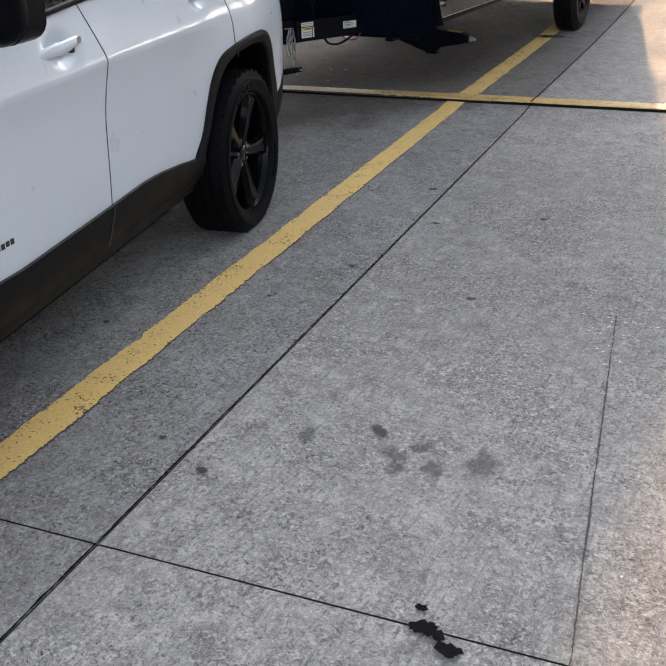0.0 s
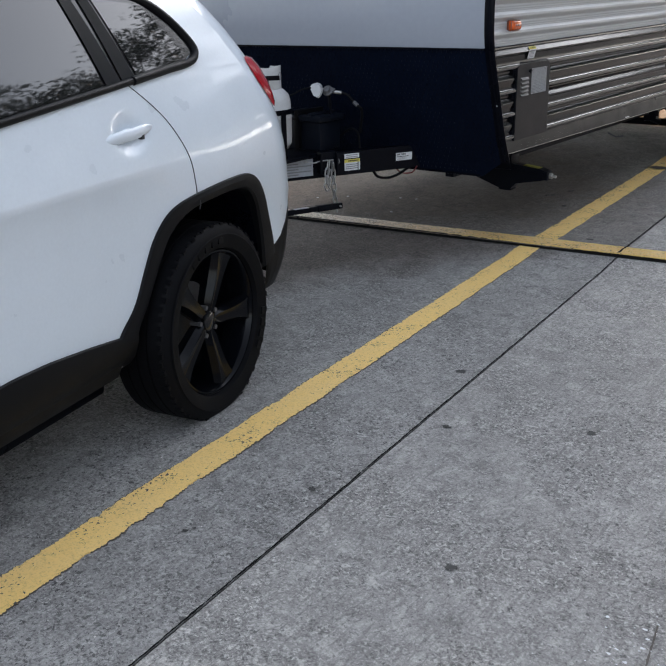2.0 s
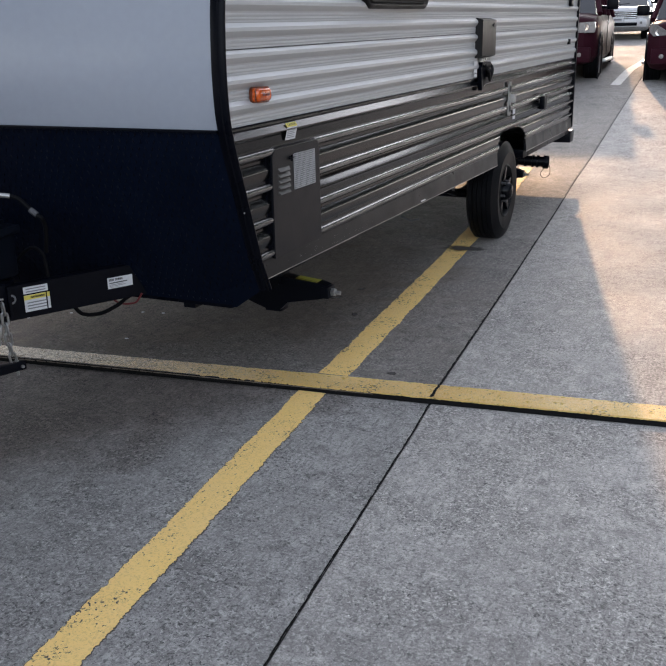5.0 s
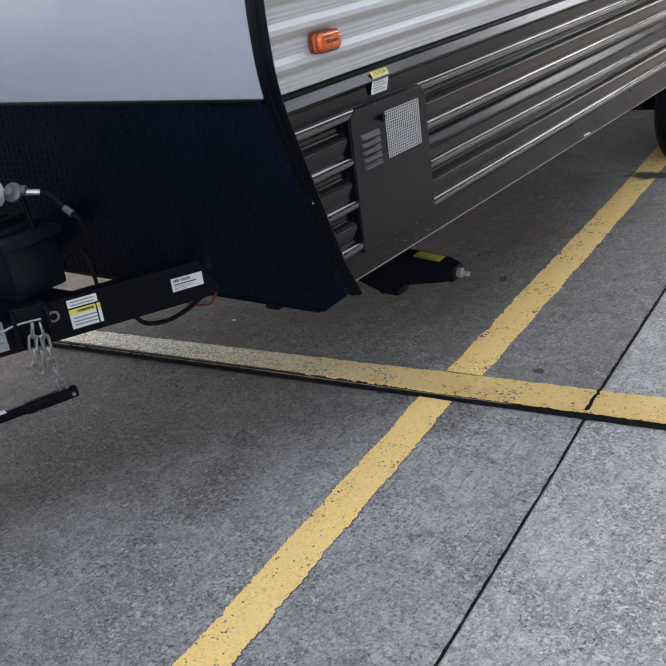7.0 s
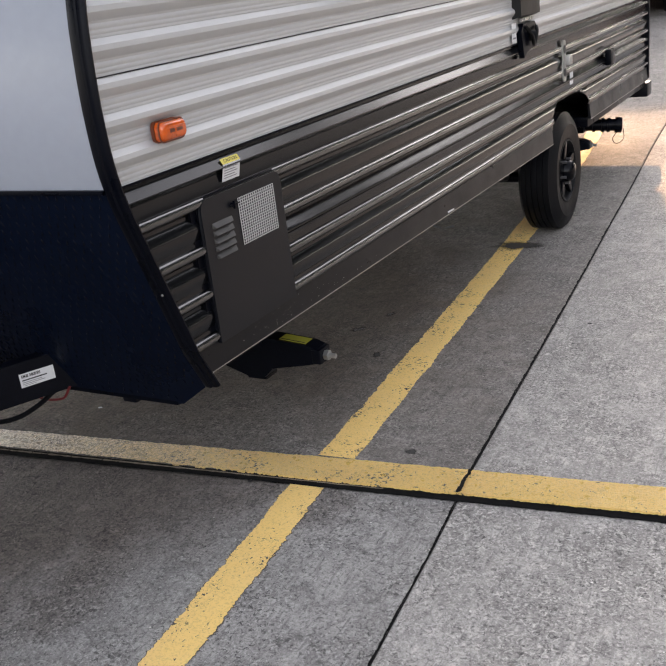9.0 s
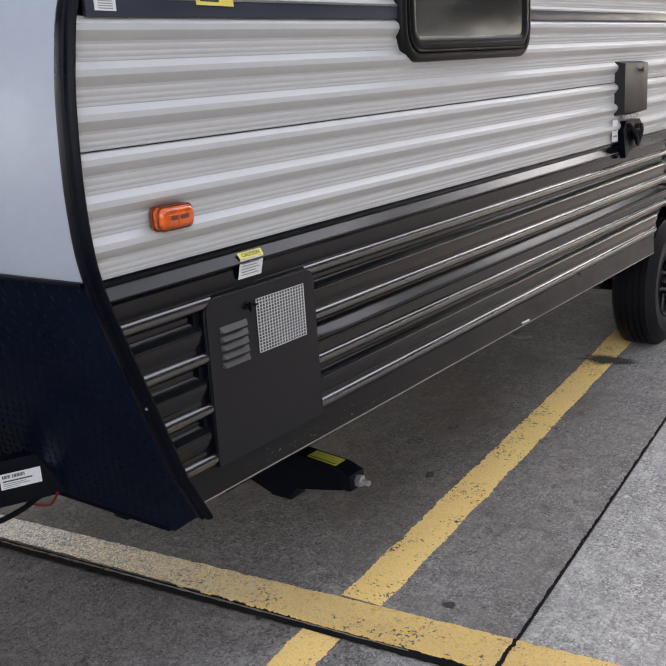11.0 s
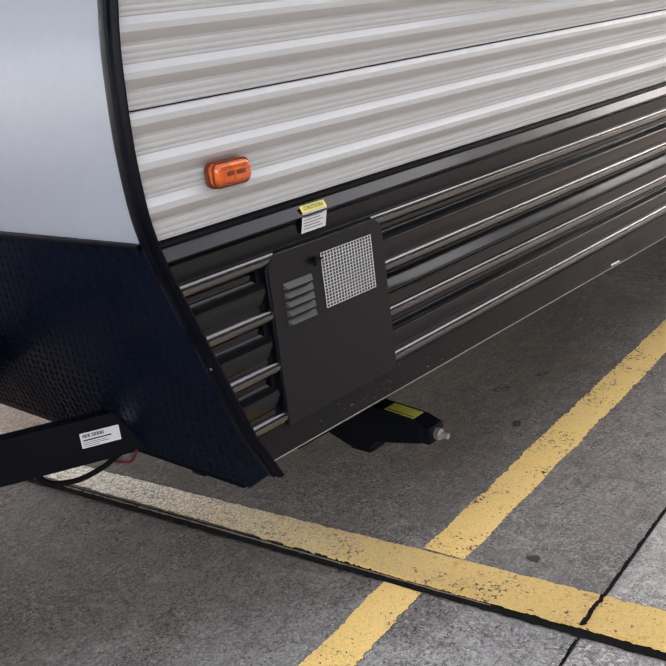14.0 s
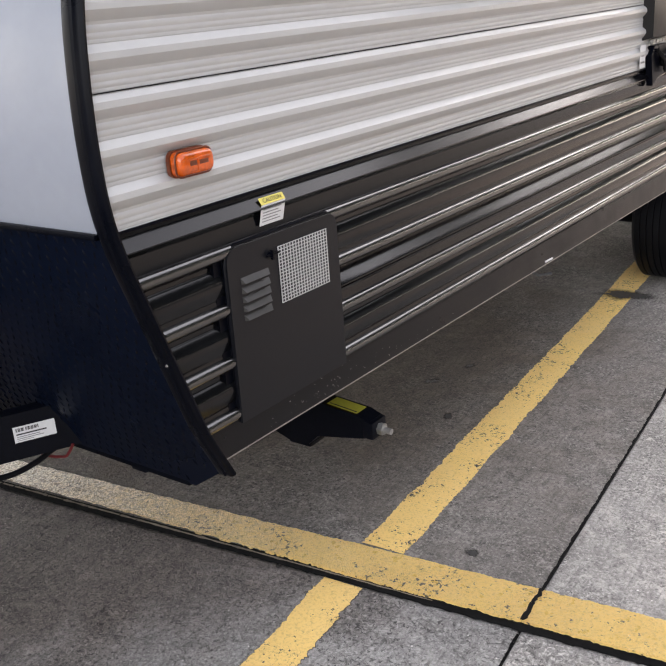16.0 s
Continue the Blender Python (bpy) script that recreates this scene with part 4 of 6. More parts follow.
sticker("yellow_label", trailer, (0.0138, -0.487, 1.856), (0, 0.125, 0), (0, 0, 0.04), [LABEL_Y, (0.1, 0.2, 0.6, 0.35, INK), (0.1, 0.5, 0.8, 0.65, INK)], "yellow warning label")

# amber marker lamp
lamp = part("marker_lamp", slab_of([(0.006, y, z) for y, z in round_rect(-0.693, 1.3695, -0.581, 1.4265, 0.017)], (0.010, 0, 0)), LAMP_BASE, trailer, "brown lamp base")
loops = [round_rect(-0.690 + s, 1.372 + s, -0.583 - s, 1.424 - s, max(0.004, 0.016 - s * 0.5)) for s in (0.0, 0.0005, 0.002, 0.0045, 0.008, 0.013)]
m = len(loops[0])
lens_verts = [(x, y, z) for x, lp in zip((0.012, 0.027, 0.035, 0.040, 0.0432, 0.0448), loops) for y, z in lp]
lens = (lens_verts, [(m * i + k, m * i + (k + 1) % m, m * i + m + (k + 1) % m, m * i + m + k) for i in range(5) for k in range(m)] + [tuple(range(5 * m, 6 * m))])
part("lens", lens, AMBER, lamp, "glossy amber plastic lens", 60)
# the bulb socket and the moulded frame behind it show through the lens
part("bulb_mount", box((0.0440, -0.662, 1.394), (0.0458, -0.642, 1.404), 0.0006), LAMP_BASE, lamp, "dark bulb socket behind the lens")
part("bulb_mount", box((0.0440, -0.634, 1.394), (0.0456, -0.608, 1.403), 0.0006), LAMP_BASE, lamp)
part("lens_rib", box((0.0440, -0.672, 1.407), (0.0462, -0.602, 1.4095), 0.0006), AMBER, lamp, "raised rib across the lens")
part("lens_rib", box((0.0440, -0.640, 1.380), (0.0460, -0.6375, 1.407), 0.0006), AMBER, lamp)
part("lens_rim", tube([(0.030, y, z) for y, z in round_rect(-0.6905, 1.3715, -0.5825, 1.4245, 0.016)], 0.0022, 6, closed=True), LAMP_BASE, lamp, "dark rim of the lens")

# window with its thick rounded frame
WIN = (0.375, 1.697, 1.305, 2.41)


def frame_loops(steps):
    """A moulded frame: each step gives how far inside the outer edge, and how far out from the wall."""
    loops = [round_rect(WIN[0] + i, WIN[1] + i, WIN[2] - i, WIN[3] - i, max(0.02, 0.095 - i * 0.85), 8) for i, _ in steps]
    n = len(loops[0])
    v = [(x, y, z) for (_, x), lp in zip(steps, loops) for y, z in lp]
    return v, [(k * n + i, k * n + (i + 1) % n, (k + 1) * n + (i + 1) % n, (k + 1) * n + i) for k in range(len(steps) - 1) for i in range(n)]


window = part("window", frame_loops([(0.0, -0.002), (0.0, 0.021), (0.003, 0.027), (0.012, 0.031), (0.022, 0.0315), (0.027, 0.028), (0.028, 0.022)]), MOULD, trailer, "dark rounded window with smoked glass", 40)
part("window_bead", frame_loops([(0.028, 0.020), (0.029, 0.0335), (0.0325, 0.0350), (0.036, 0.0335)]), MOULD, window, "thin bright-edged bead", 40)
part("sash", frame_loops([(0.036, 0.030), (0.045, 0.037), (0.058, 0.0375), (0.070, 0.033), (0.078, 0.024)]), MOULD, window, "inner sash", 40)
part("pane", slab_of([(0.022, y, z) for y, z in round_rect(WIN[0] + 0.074, WIN[1] + 0.074, WIN[2] - 0.074, WIN[3] - 0.074, 0.03, 6)], (0.005, 0, 0)), GLASS_DIM, window, "smoked pane", 0)

# fittings on the side wall
cover = bmesh.new()
y0, y1, z0, z1 = 2.32, 2.70, 1.447, 1.70
pts = [(0.0, y0, z0), (0.0, y1, z0), (0.0, y1, z1), (0.0, y0, z1), (0.045, y0 + 0.02, z0 + 0.012), (0.045, y1 - 0.02, z0 + 0.012), (0.045, y1 - 0.02, z1 - 0.012), (0.045, y0 + 0.02, z1 - 0.012), (0.058, (y0 + y1) / 2, (z0 + z1) / 2)]
vs = [cover.verts.new(p) for p in pts]
for f in ((0, 1, 5, 4), (1, 2, 6, 5), (2, 3, 7, 6), (3, 0, 4, 7), (4, 5, 8), (5, 6, 8), (6, 7, 8), (7, 4, 8)):
    cover.faces.new([vs[i] for i in f])
hood = part("inlet_cover", cover, MOULD, trailer, "dark square inlet cover with a lock", 20)
part("lock", joined(tube([(0.052, 2.56, 1.655), (0.060, 2.56, 1.655)], 0.009, 10), bar_box((0.058, 2.557, 1.640), (0.062, 2.563, 1.668))), INK, hood)
part("cover_hinge", joined(*[bar_box((0.012, 2.40 + 0.045 * k, 1.430), (0.030, 2.43 + 0.045 * k, 1.447)) for k in range(5)]), STEEL, hood)
outlet = part("outlet_box", slab_of([(0.006, y, z) for y, z in ((2.40, 1.24), (2.47, 1.275), (2.63, 1.285), (2.63, 1.40), (2.60, 1.42), (2.40, 1.42), (2.36, 1.38))], (0.03, 0, 0)), BLACK, trailer, "open black outlet box", 20)
part("outlet_flap", tube(rounded([(0.04, 2.43, 1.40), (0.062, 2.47, 1.35), (0.055, 2.52, 1.30), (0.060, 2.56, 1.36), (0.045, 2.60, 1.39)], 5), 0.010, 8), MOULD, outlet)
part("outlet_plug", joined(tube([(0.03, 2.50, 1.35), (0.06, 2.52, 1.345)], 0.028, 14)), RUBBER, outlet)
sticker("outlet_label", trailer, (0.013, 2.265, 1.33), (0, 0.075, 0), (0, 0, 0.10), [LABEL, (0.15, 0.2, 0.85, 0.28, INK_GREY), (0.15, 0.5, 0.8, 0.58, INK_GREY)], "white label beside the outlet")
bracket = part("steel_bracket", slab_of([(0.014, y, z) for y, z in round_rect(3.215, 1.005, 3.285, 1.255, 0.02)], (0.008, 0, 0)), STEEL, trailer, "perforated galvanised bracket", 20)
for z in (1.06, 1.20):
    part("bracket_hole", lathe([(0, 0.0), (0.0, 0.020), (0.003, 0.024), (0.0, 0.027)], (0.0235, 3.25, z), (1, 0, 0), 18), INK, bracket)
part("bracket_tab", box((0.02, 3.27, 1.10), (0.05, 3.335, 1.16), 0.004), STEEL, bracket)
sticker("bracket_label", trailer, (0.012, 3.40, 0.965), (0, 0.075, 0), (0, 0, 0.075), [LABEL, (0.2, 0.3, 0.8, 0.4, INK_GREY)], "small white label")
part("side_outlet", box((0.004, 4.40, 0.965), (0.05, 4.54, 1.078), 0.010), BLACK, trailer, "small black outlet cover")
part("rear_marker", box((0.004, 5.50, 1.835), (0.035, 5.60, 1.90), 0.012), BLACK, trailer, "small rear marker lamp")
part("rear_catch", box((0.004, 5.54, 1.49), (0.03, 5.60, 1.54), 0.008), BLACK, trailer)
for y in (0.081, 0.9, 1.9, 2.7, 4.2, 5.0, 5.8):
    part("rivet", lathe([(0.002, 0.006), (0.005, 0.004), (0.006, 0.0)], (0.0, y, 0.734), (1, 0, 0), 8), STEEL, wall)
part("drain_tip", tube([(0.019, 1.225, 0.690), (0.021, 1.285, 0.689)], 0.004, 8), LABEL, trailer, "white drain spout")
part("dangling_clip", tube([(-0.28, 1.69, 0.50), (-0.226, 1.72, 0.468), (-0.18, 1.76, 0.473)], 0.007, 6), IRON, trailer)

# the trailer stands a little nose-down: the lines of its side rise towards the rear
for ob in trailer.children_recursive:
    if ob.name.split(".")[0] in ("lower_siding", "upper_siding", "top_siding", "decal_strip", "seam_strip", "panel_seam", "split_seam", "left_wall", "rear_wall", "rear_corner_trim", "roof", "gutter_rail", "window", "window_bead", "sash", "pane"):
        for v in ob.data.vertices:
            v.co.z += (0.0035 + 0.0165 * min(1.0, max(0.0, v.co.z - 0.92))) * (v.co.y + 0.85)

# frame, axle and rear gear
for x in (-0.42, -WIDE + 0.42):
    part("frame_rail", box((x - 0.03, -0.55, 0.50), (x + 0.03, REAR - 0.05, 0.60), 0.006), FRAME, trailer, "black steel chassis rail")
part("axle", tube([(-0.25, 3.3, 0.39), (-WIDE + 0.25, 3.3, 0.39)], 0.035, 12), FRAME, trailer)
part("spring", tube(rounded([(-0.40, 3.0, 0.47), (-0.40, 3.25, 0.40), (-0.40, 3.5, 0.38), (-0.40, 3.75, 0.40), (-0.40, 4.0, 0.47)], 4), 0.028, 8), FRAME, trailer)
hanger = part("spring_hanger", box((-0.44, 2.95, 0.44), (-0.33, 3.05, 0.58), 0.008), FRAME, trailer)
for y, z in ((2.98, 0.47), (3.02, 0.53)):
    part("hanger_bolt", tube([(-0.335, y, z), (-0.315, y, z)], 0.012, 8), STEEL, hanger)
part("rear_bumper", box((-WIDE, REAR - 0.02, 0.505), (0.012, REAR + 0.17, 0.628), 0.012), FRAME, trailer, "black square-tube rear bumper")
part("bumper_bracket", box((-0.48, REAR - 0.1, 0.50), (-0.38, REAR + 0.05, 0.60), 0.006), FRAME, trailer)
drain = part("waste_outlet", tube([(-0.9, 4.75, 0.50), (-0.30, 4.93, 0.455), (-0.06, 5.02, 0.43)], 0.048, 16), BLACK, trailer, "black waste pipe outlet")
part("pipe_cap", lathe([(0, 0.0), (0, 0.062), (0.05, 0.062), (0.055, 0.05), (0.055, 0.0)], (-0.06, 5.02, 0.43), (0.95, 0.3, -0.08), 20), BLACK, drain)
part("cap_lanyard", tube(rounded([(-0.02, 5.0, 0.40), (-0.07, 4.98, 0.33), (-0.05, 5.02, 0.28), (0.0, 5.06, 0.31), (0.0, 5.04, 0.40)], 6), 0.003, 6), RUBBER, drain, "hanging cap strap")
part("valve", box((-0.36, 4.84, 0.40), (-0.27, 4.98, 0.55), 0.012), BLACK, drain, "gate valve body")
part("valve_rod", tube([(-0.30, 4.90, 0.53), (-0.16, 4.93, 0.555)], 0.008, 8), STEEL, drain, "valve pull rod")
part("valve_grip", tube([(-0.16, 4.90, 0.556), (-0.16, 4.96, 0.556)], 0.012, 8), BLACK, drain)
for f in (0.35, 0.62, 0.8):
    q = Vector((-0.30, 4.93, 0.455)).lerp(Vector((-0.06, 5.02, 0.43)), f)
    part("pipe_collar", lathe([(-0.012, 0.047), (-0.012, 0.057), (0.012, 0.057), (0.012, 0.047)], q, (0.95, 0.3, -0.08), 20), BLACK, drain)


def scissor_jack(y, lift):
    """A folded stabilizer jack under the edge of the floor."""
    jack = part("stabilizer_jack", slab_of([(x, y - 0.03, z) for x, z in ((-0.66, 0.52), (-0.27, 0.496), (-0.10, 0.480), (-0.058, 0.464), (-0.05, 0.415), (-0.10, 0.402), (-0.27, 0.37), (-0.31, 0.33), (-0.38, 0.325), (-0.66, 0.42))], (0, 0.075, 0)), FRAME, trailer, "black folded stabilizer jack", 30)
    part("jack_foot", box((-0.40, y - 0.02, 0.314), (-0.31, y + 0.06, 0.328), 0.005), FRAME, jack)
    part("jack_mount", box((-0.66, y - 0.05, 0.46), (-0.30, y + 0.07, 0.665), 0.008), FRAME, jack)
    part("jack_screw", tube([(-0.06, y + 0.005, 0.437), (0.0, y + 0.005, 0.434)], 0.010, 10), STEEL, jack, "bare steel screw")
    part("jack_nut", lathe([(0, 0.0), (0, 0.020), (0.018, 0.020), (0.018, 0.0)], (-0.045, y + 0.005, 0.436), (1, 0, 0), 6), STEEL, jack)
    part("jack_yoke", box((-0.085, y - 0.034, 0.408), (-0.045, y + 0.046, 0.466), 0.008), FRAME, jack)
    if lift:
        sticker("jack_label", jack, (-0.225, y - 0.022, 0.4938), (0.115, 0, -0.0108), (0, 0.055, 0), [JACK_Y, (0.05, 0.1, 0.95, 0.2, INK)], "yellow label on the jack")


scissor_jack(0.10, True)
scissor_jack(4.14, False)


def tyre_shape(center, axis, r, width, rim_r, grooves=4, square=False):
    """A tyre with ribs; its outer face is at center, and axis points outwards."""
    h = width
    prof = [(-h, rim_r), (-h - 0.004, rim_r + 0.02), (-h - 0.012, (r + rim_r) / 2), (-h + 0.002, r - 0.03), (-h + 0.02, r - 0.008)]
    for k in range(grooves + 1):
        a0, a1 = -h + 0.022 + (h - 0.044) * k / (grooves + 1), -h + 0.022 + (h - 0.044) * (k + 1) / (grooves + 1)
        prof += [(a0 + 0.004, r), (a1 - 0.004, r), (a1 - 0.003, r - 0.009), (a1 + 0.003, r - 0.009)] if k < grooves else [(a0 + 0.004, r), (a1, r)]
    if square:
        prof = prof[:-1] + [(-0.030, r), (-0.016, r - 0.003), (-0.006, r - 0.012), (0.004, r - 0.030), (0.0085, r - 0.045), (0.0085, r - 0.047), (0.011, r - 0.049)]
    else:
        prof += [(-0.02, r - 0.008), (-0.002, r - 0.03)]
    prof += [ (0.010, (r + rim_r) / 2 + 0.012), (0.013, (r + rim_r) / 2 + 0.008), (0.012, (r + rim_r) / 2), (0.004, rim_r + 0.02), (0.0, rim_r + 0.006), (-0.02, rim_r)]
    return lathe(prof, center, axis, 64)


for x, ax in ((-0.008, (1, 0, 0)), (-WIDE + 0.008, (-1, 0, 0))):
    c, d = Vector((x, 3.365, 0.416)), Vector(ax)
    tyre = part("wheel", tyre_shape(c, ax, 0.382, 0.225, 0.205), TRAILER_RUBBER, trailer, "ribbed black trailer tyre on a black rim", 30)
    part("rim", lathe([(-0.03, 0.206), (0.002, 0.206), (0.004, 0.198), (-0.02, 0.186), (-0.060, 0.176), (-0.066, 0.14), (-0.05, 0.105), (-0.020, 0.086), (-0.012, 0.072)], c, ax, 40), CLAD, tyre, "black steel rim", 30)
    part("hub_cap", lathe([(-0.02, 0.074), (0.012, 0.070), (0.034, 0.062), (0.048, 0.045), (0.052, 0.0)], c, ax, 32), WHEEL, tyre, "round black hub cap", 40)
    for k in range(5):
        t = k * 2 * math.pi / 5 + 0.35
        e, q = Vector((0, math.cos(t), math.sin(t))), Vector((0, -math.sin(t), math.cos(t)))
        part("spoke", oriented_box(c + e * 0.128 - d * 0.020, e * 0.062 + d * 0.006, q * 0.030, d * 0.014, 0.008), WHEEL, tyre)
        p = c + (e * math.cos(0.63) + q * math.sin(0.63)) * 0.083
        part("lug_nut", tube([p - d * 0.03, p + d * 0.012], 0.010, 6), IRON, tyre)

# ---- tongue and its gear ----
TP, TD = Vector((-0.672, -0.696, 0)), Vector((-0.157, -0.311, 0)).normalized()
TN = Vector((-TD.y, TD.x, 0))
if TN.x < 0:
    TN = -TN


def on_tongue(d, z, out=0.0):
    p = TP + TD * d + TN * out
    return Vector((p.x, p.y, z))


def rail(mirror):
    secs = []
    for d in (-0.45, 1.22):
        secs.append([on_tongue(d, z, o) for z, o in ((0.692, 0.0), (0.692, -0.05), (0.684, -0.05), (0.684, -0.008), (0.562, -0.008), (0.562, -0.05), (0.554, -0.05), (0.554, 0.0))])
    if mirror:
        secs = [[Vector((-WIDE - p.x, p.y, p.z)) for p in s] for s in secs]
    v = secs[0] + secs[1]
    f = [(k, (k + 1) % 8, 8 + (k + 1) % 8, 8 + k) for k in range(8)] + [tuple(range(8)), tuple(range(8, 16))]
    bm = bmesh.new()
    vs = [bm.verts.new(p) for p in v]
    for g in f:
        bm.faces.new([vs[i] for i in g])
    return bm


rails = [part("tongue_rail", rail(m), FRAME, trailer, "black steel channel of the tongue", 20) for m in (False, True)]
part("cross_member", box((-WIDE / 2 - 0.42, -0.98, 0.575), (-WIDE / 2 + 0.42 - 0.1, -0.93, 0.65), 0.005), FRAME, trailer)
part("tray", box((-WIDE / 2 - 0.20, -1.65, 0.68), (-WIDE / 2 + 0.20, -1.02, 0.70), 0.005), FRAME, trailer, "black tongue tray")
coupler = part("coupler", box((-1.21, -2.05, 0.55), (-1.11, -1.70, 0.68), 0.02), FRAME, trailer, "black coupler")
part("coupler_socket", lathe([(0, 0.0), (0.0, 0.045), (0.05, 0.05), (0.07, 0.04), (0.085, 0.0)], (-1.16, -2.06, 0.60), (0, 0, 1), 20), FRAME, coupler)


def rail_label(name, d0, d1, z0, z1, bands, label):
    o = on_tongue(d1, z0, 0.001)
    sticker(name, rails[0], o, on_tongue(d0, z0, 0.001) - o, (0, 0, z1 - z0), bands, label)


rail_label("rail_label", -0.066, 0.048, 0.606, 0.653, [LABEL] + [(0.06 + 0.026 * k, 0.68, 0.06 + 0.026 * k + (0.019, 0.012, 0.022)[k % 3], 0.9, INK) for k in range(21) if k != 8] + [(0.06, 0.46, 0.78, 0.55, INK), (0.06, 0.32, 0.62, 0.37, INK_GREY), (0.06, 0.2, 0.70, 0.25, INK_GREY), (0.06, 0.09, 0.45, 0.13, INK_GREY)], "white serial label with a bar code")
rail_label("rail_label", 0.305, 0.405, 0.652, 0.680, [LABEL, (0.1, 0.2, 0.9, 0.35, INK_GREY), (0.1, 0.6, 0.9, 0.75, INK_GREY)], "white label")
rail_label("warning_label", 0.30, 0.405, 0.578, 0.646, [LABEL, (0.0, 0.72, 1.0, 1.0, LABEL_Y), (0.25, 0.8, 0.8, 0.92, INK), (0.1, 0.15, 0.9, 0.22, INK_GREY), (0.1, 0.32, 0.9, 0.39, INK_GREY), (0.1, 0.5, 0.9, 0.57, INK_GREY)], "white and yellow warning label")
rail_label("plate_label", 0.615, 0.825, 0.572, 0.672, [LABEL_FOIL] + [(0.05, 0.1 + 0.16 * k, 0.55 + 0.4 * (k % 2), 0.17 + 0.16 * k, INK_GREY) for k in range(5)], "large white specification label")
part("logo_mark", lathe([(0, 0.012), (0.0012, 0.014), (0.0012, 0.018), (0, 0.020)], on_tongue(0.455, 0.64, 0.0005), TN, 20), INK_GREY, rails[0], "small round grey mark")

# lift bracket with its safety chain and the spring bar
bk = part("lift_bracket", oriented_box(on_tongue(0.53, 0.655, 0.018), TD * 0.055, TN * 0.018, (0, 0, 0.055), 0.006), FRAME, rails[0], "black lift bracket")
part("bracket_side", oriented_box(on_tongue(0.478, 0.645, 0.03), TD * 0.006, TN * 0.03, (0, 0, 0.062), 0.003), FRAME, bk)
part("bracket_side", oriented_box(on_tongue(0.582, 0.645, 0.03), TD * 0.006, TN * 0.03, (0, 0, 0.062), 0.003), FRAME, bk)
part("bracket_pin", tube(rounded([on_tongue(0.68, 0.665, 0.035), on_tongue(0.63, 0.655, 0.05), on_tongue(0.58, 0.662, 0.045), on_tongue(0.50, 0.66, 0.045)], 4), 0.004, 6), STEEL, bk, "bright steel pin")


def chain(points, link=0.052, wire=0.0048):
    """Links hung along a line, each turned a quarter from the last."""
    length, run, out = 0.0, [], []
    pts = rounded(points, 8)
    for a, b in zip(pts, pts[1:]):
        run.append((length, a, b))
        length += (b - a).length
    n = int(length / (link * 0.74))
    for k in range(n):
        s = (k + 0.5) * length / n
        a, b = next((a, b) for q, a, b in reversed(run) if q <= s)
        q0 = next(q for q, x, y in reversed(run) if q <= s)
        way = (b - a).normalized()
        c = a + way * (s - q0)
        side = way.cross(TN if k % 2 else TD).normalized()
        loop = []
        for t in range(16):
            g = 2 * math.pi * t / 16
            loop.append(c + way * (link / 2 - 0.012) * (1 if math.cos(g) > 0 else -1) + way * 0.012 * math.cos(g) + side * 0.0125 * math.sin(g))
        out.append(tube(loop, wire, 8, closed=True))
    return out


end = on_tongue(0.487, 0.395, 0.04)
chain_ob = thing("safety_chain", end, "galvanised steel chain hanging from the tongue bracket", "chain")
for m in chain([on_tongue(0.53, 0.655, 0.045), on_tongue(0.545, 0.59, 0.05), on_tongue(0.556, 0.53, 0.055), on_tongue(0.548, 0.502, 0.052), on_tongue(0.532, 0.53, 0.045), on_tongue(0.522, 0.60, 0.042)]) + chain([on_tongue(0.508, 0.645, 0.05), on_tongue(0.503, 0.52, 0.05), on_tongue(0.497, 0.44, 0.045), end]):
    part("link", m, STEEL, chain_ob)
bar_from, bar_to = on_tongue(0.450, 0.380, 0.034), Vector((-1.10, -1.95, 0.40))
spring_bar = thing("spring_bar", bar_to, "black steel spring bar running from the hitch to the chain", "hitch bar")
bw = (bar_to - bar_from).normalized()
bs = bw.cross(Vector((0, 0, 1))).normalized()
part("bar", oriented_box((bar_from + bar_to) / 2, (bar_to - bar_from) / 2, bs * 0.014, (0, 0, 0.015), 0.006), FRAME, spring_bar)
part("bar_sleeve", oriented_box(bar_from + bw * 0.09, bw * 0.09, bs * 0.019, (0, 0, 0.018), 0.006), FRAME, spring_bar)
part("bar_pin", joined(tube([bar_from + bw * 0.02 + bs * 0.03, bar_from + bw * 0.02 - bs * 0.03], 0.006, 8), tube([bar_from + bw * 0.03 + Vector((0, 0, -0.04)), bar_from + bw * 0.03 + Vector((0, 0, 0.03))], 0.006, 8)), STEEL, spring_bar)
part("bar_label", oriented_box(bar_from + bw * 0.29 + Vector((0, 0, 0.0155)), bw * 0.05, bs * 0.012, (0, 0, 0.001)), LABEL, spring_bar, "worn white label")
head = thing("hitch_head", (-1.16, -2.1, 0.35), "black weight-distribution hitch head under the coupler", "hitch")
part("head_block", box((-1.24, -2.14, 0.34), (-1.08, -1.98, 0.50), 0.012), FRAME, head)
part("ball", lathe([(0.0, 0.02), (0.03, 0.02), (0.04, 0.03)] + [(0.065 - 0.028 * math.cos(t), 0.03 * math.sin(t)) for t in np.linspace(0.9, 3.14, 8)], (-1.16, -2.06, 0.50), (0, 0, 1), 20), CHROME, head)
part("shank", box((-1.20, -2.45, 0.42), (-1.13, -2.10, 0.48), 0.006), FRAME, head)

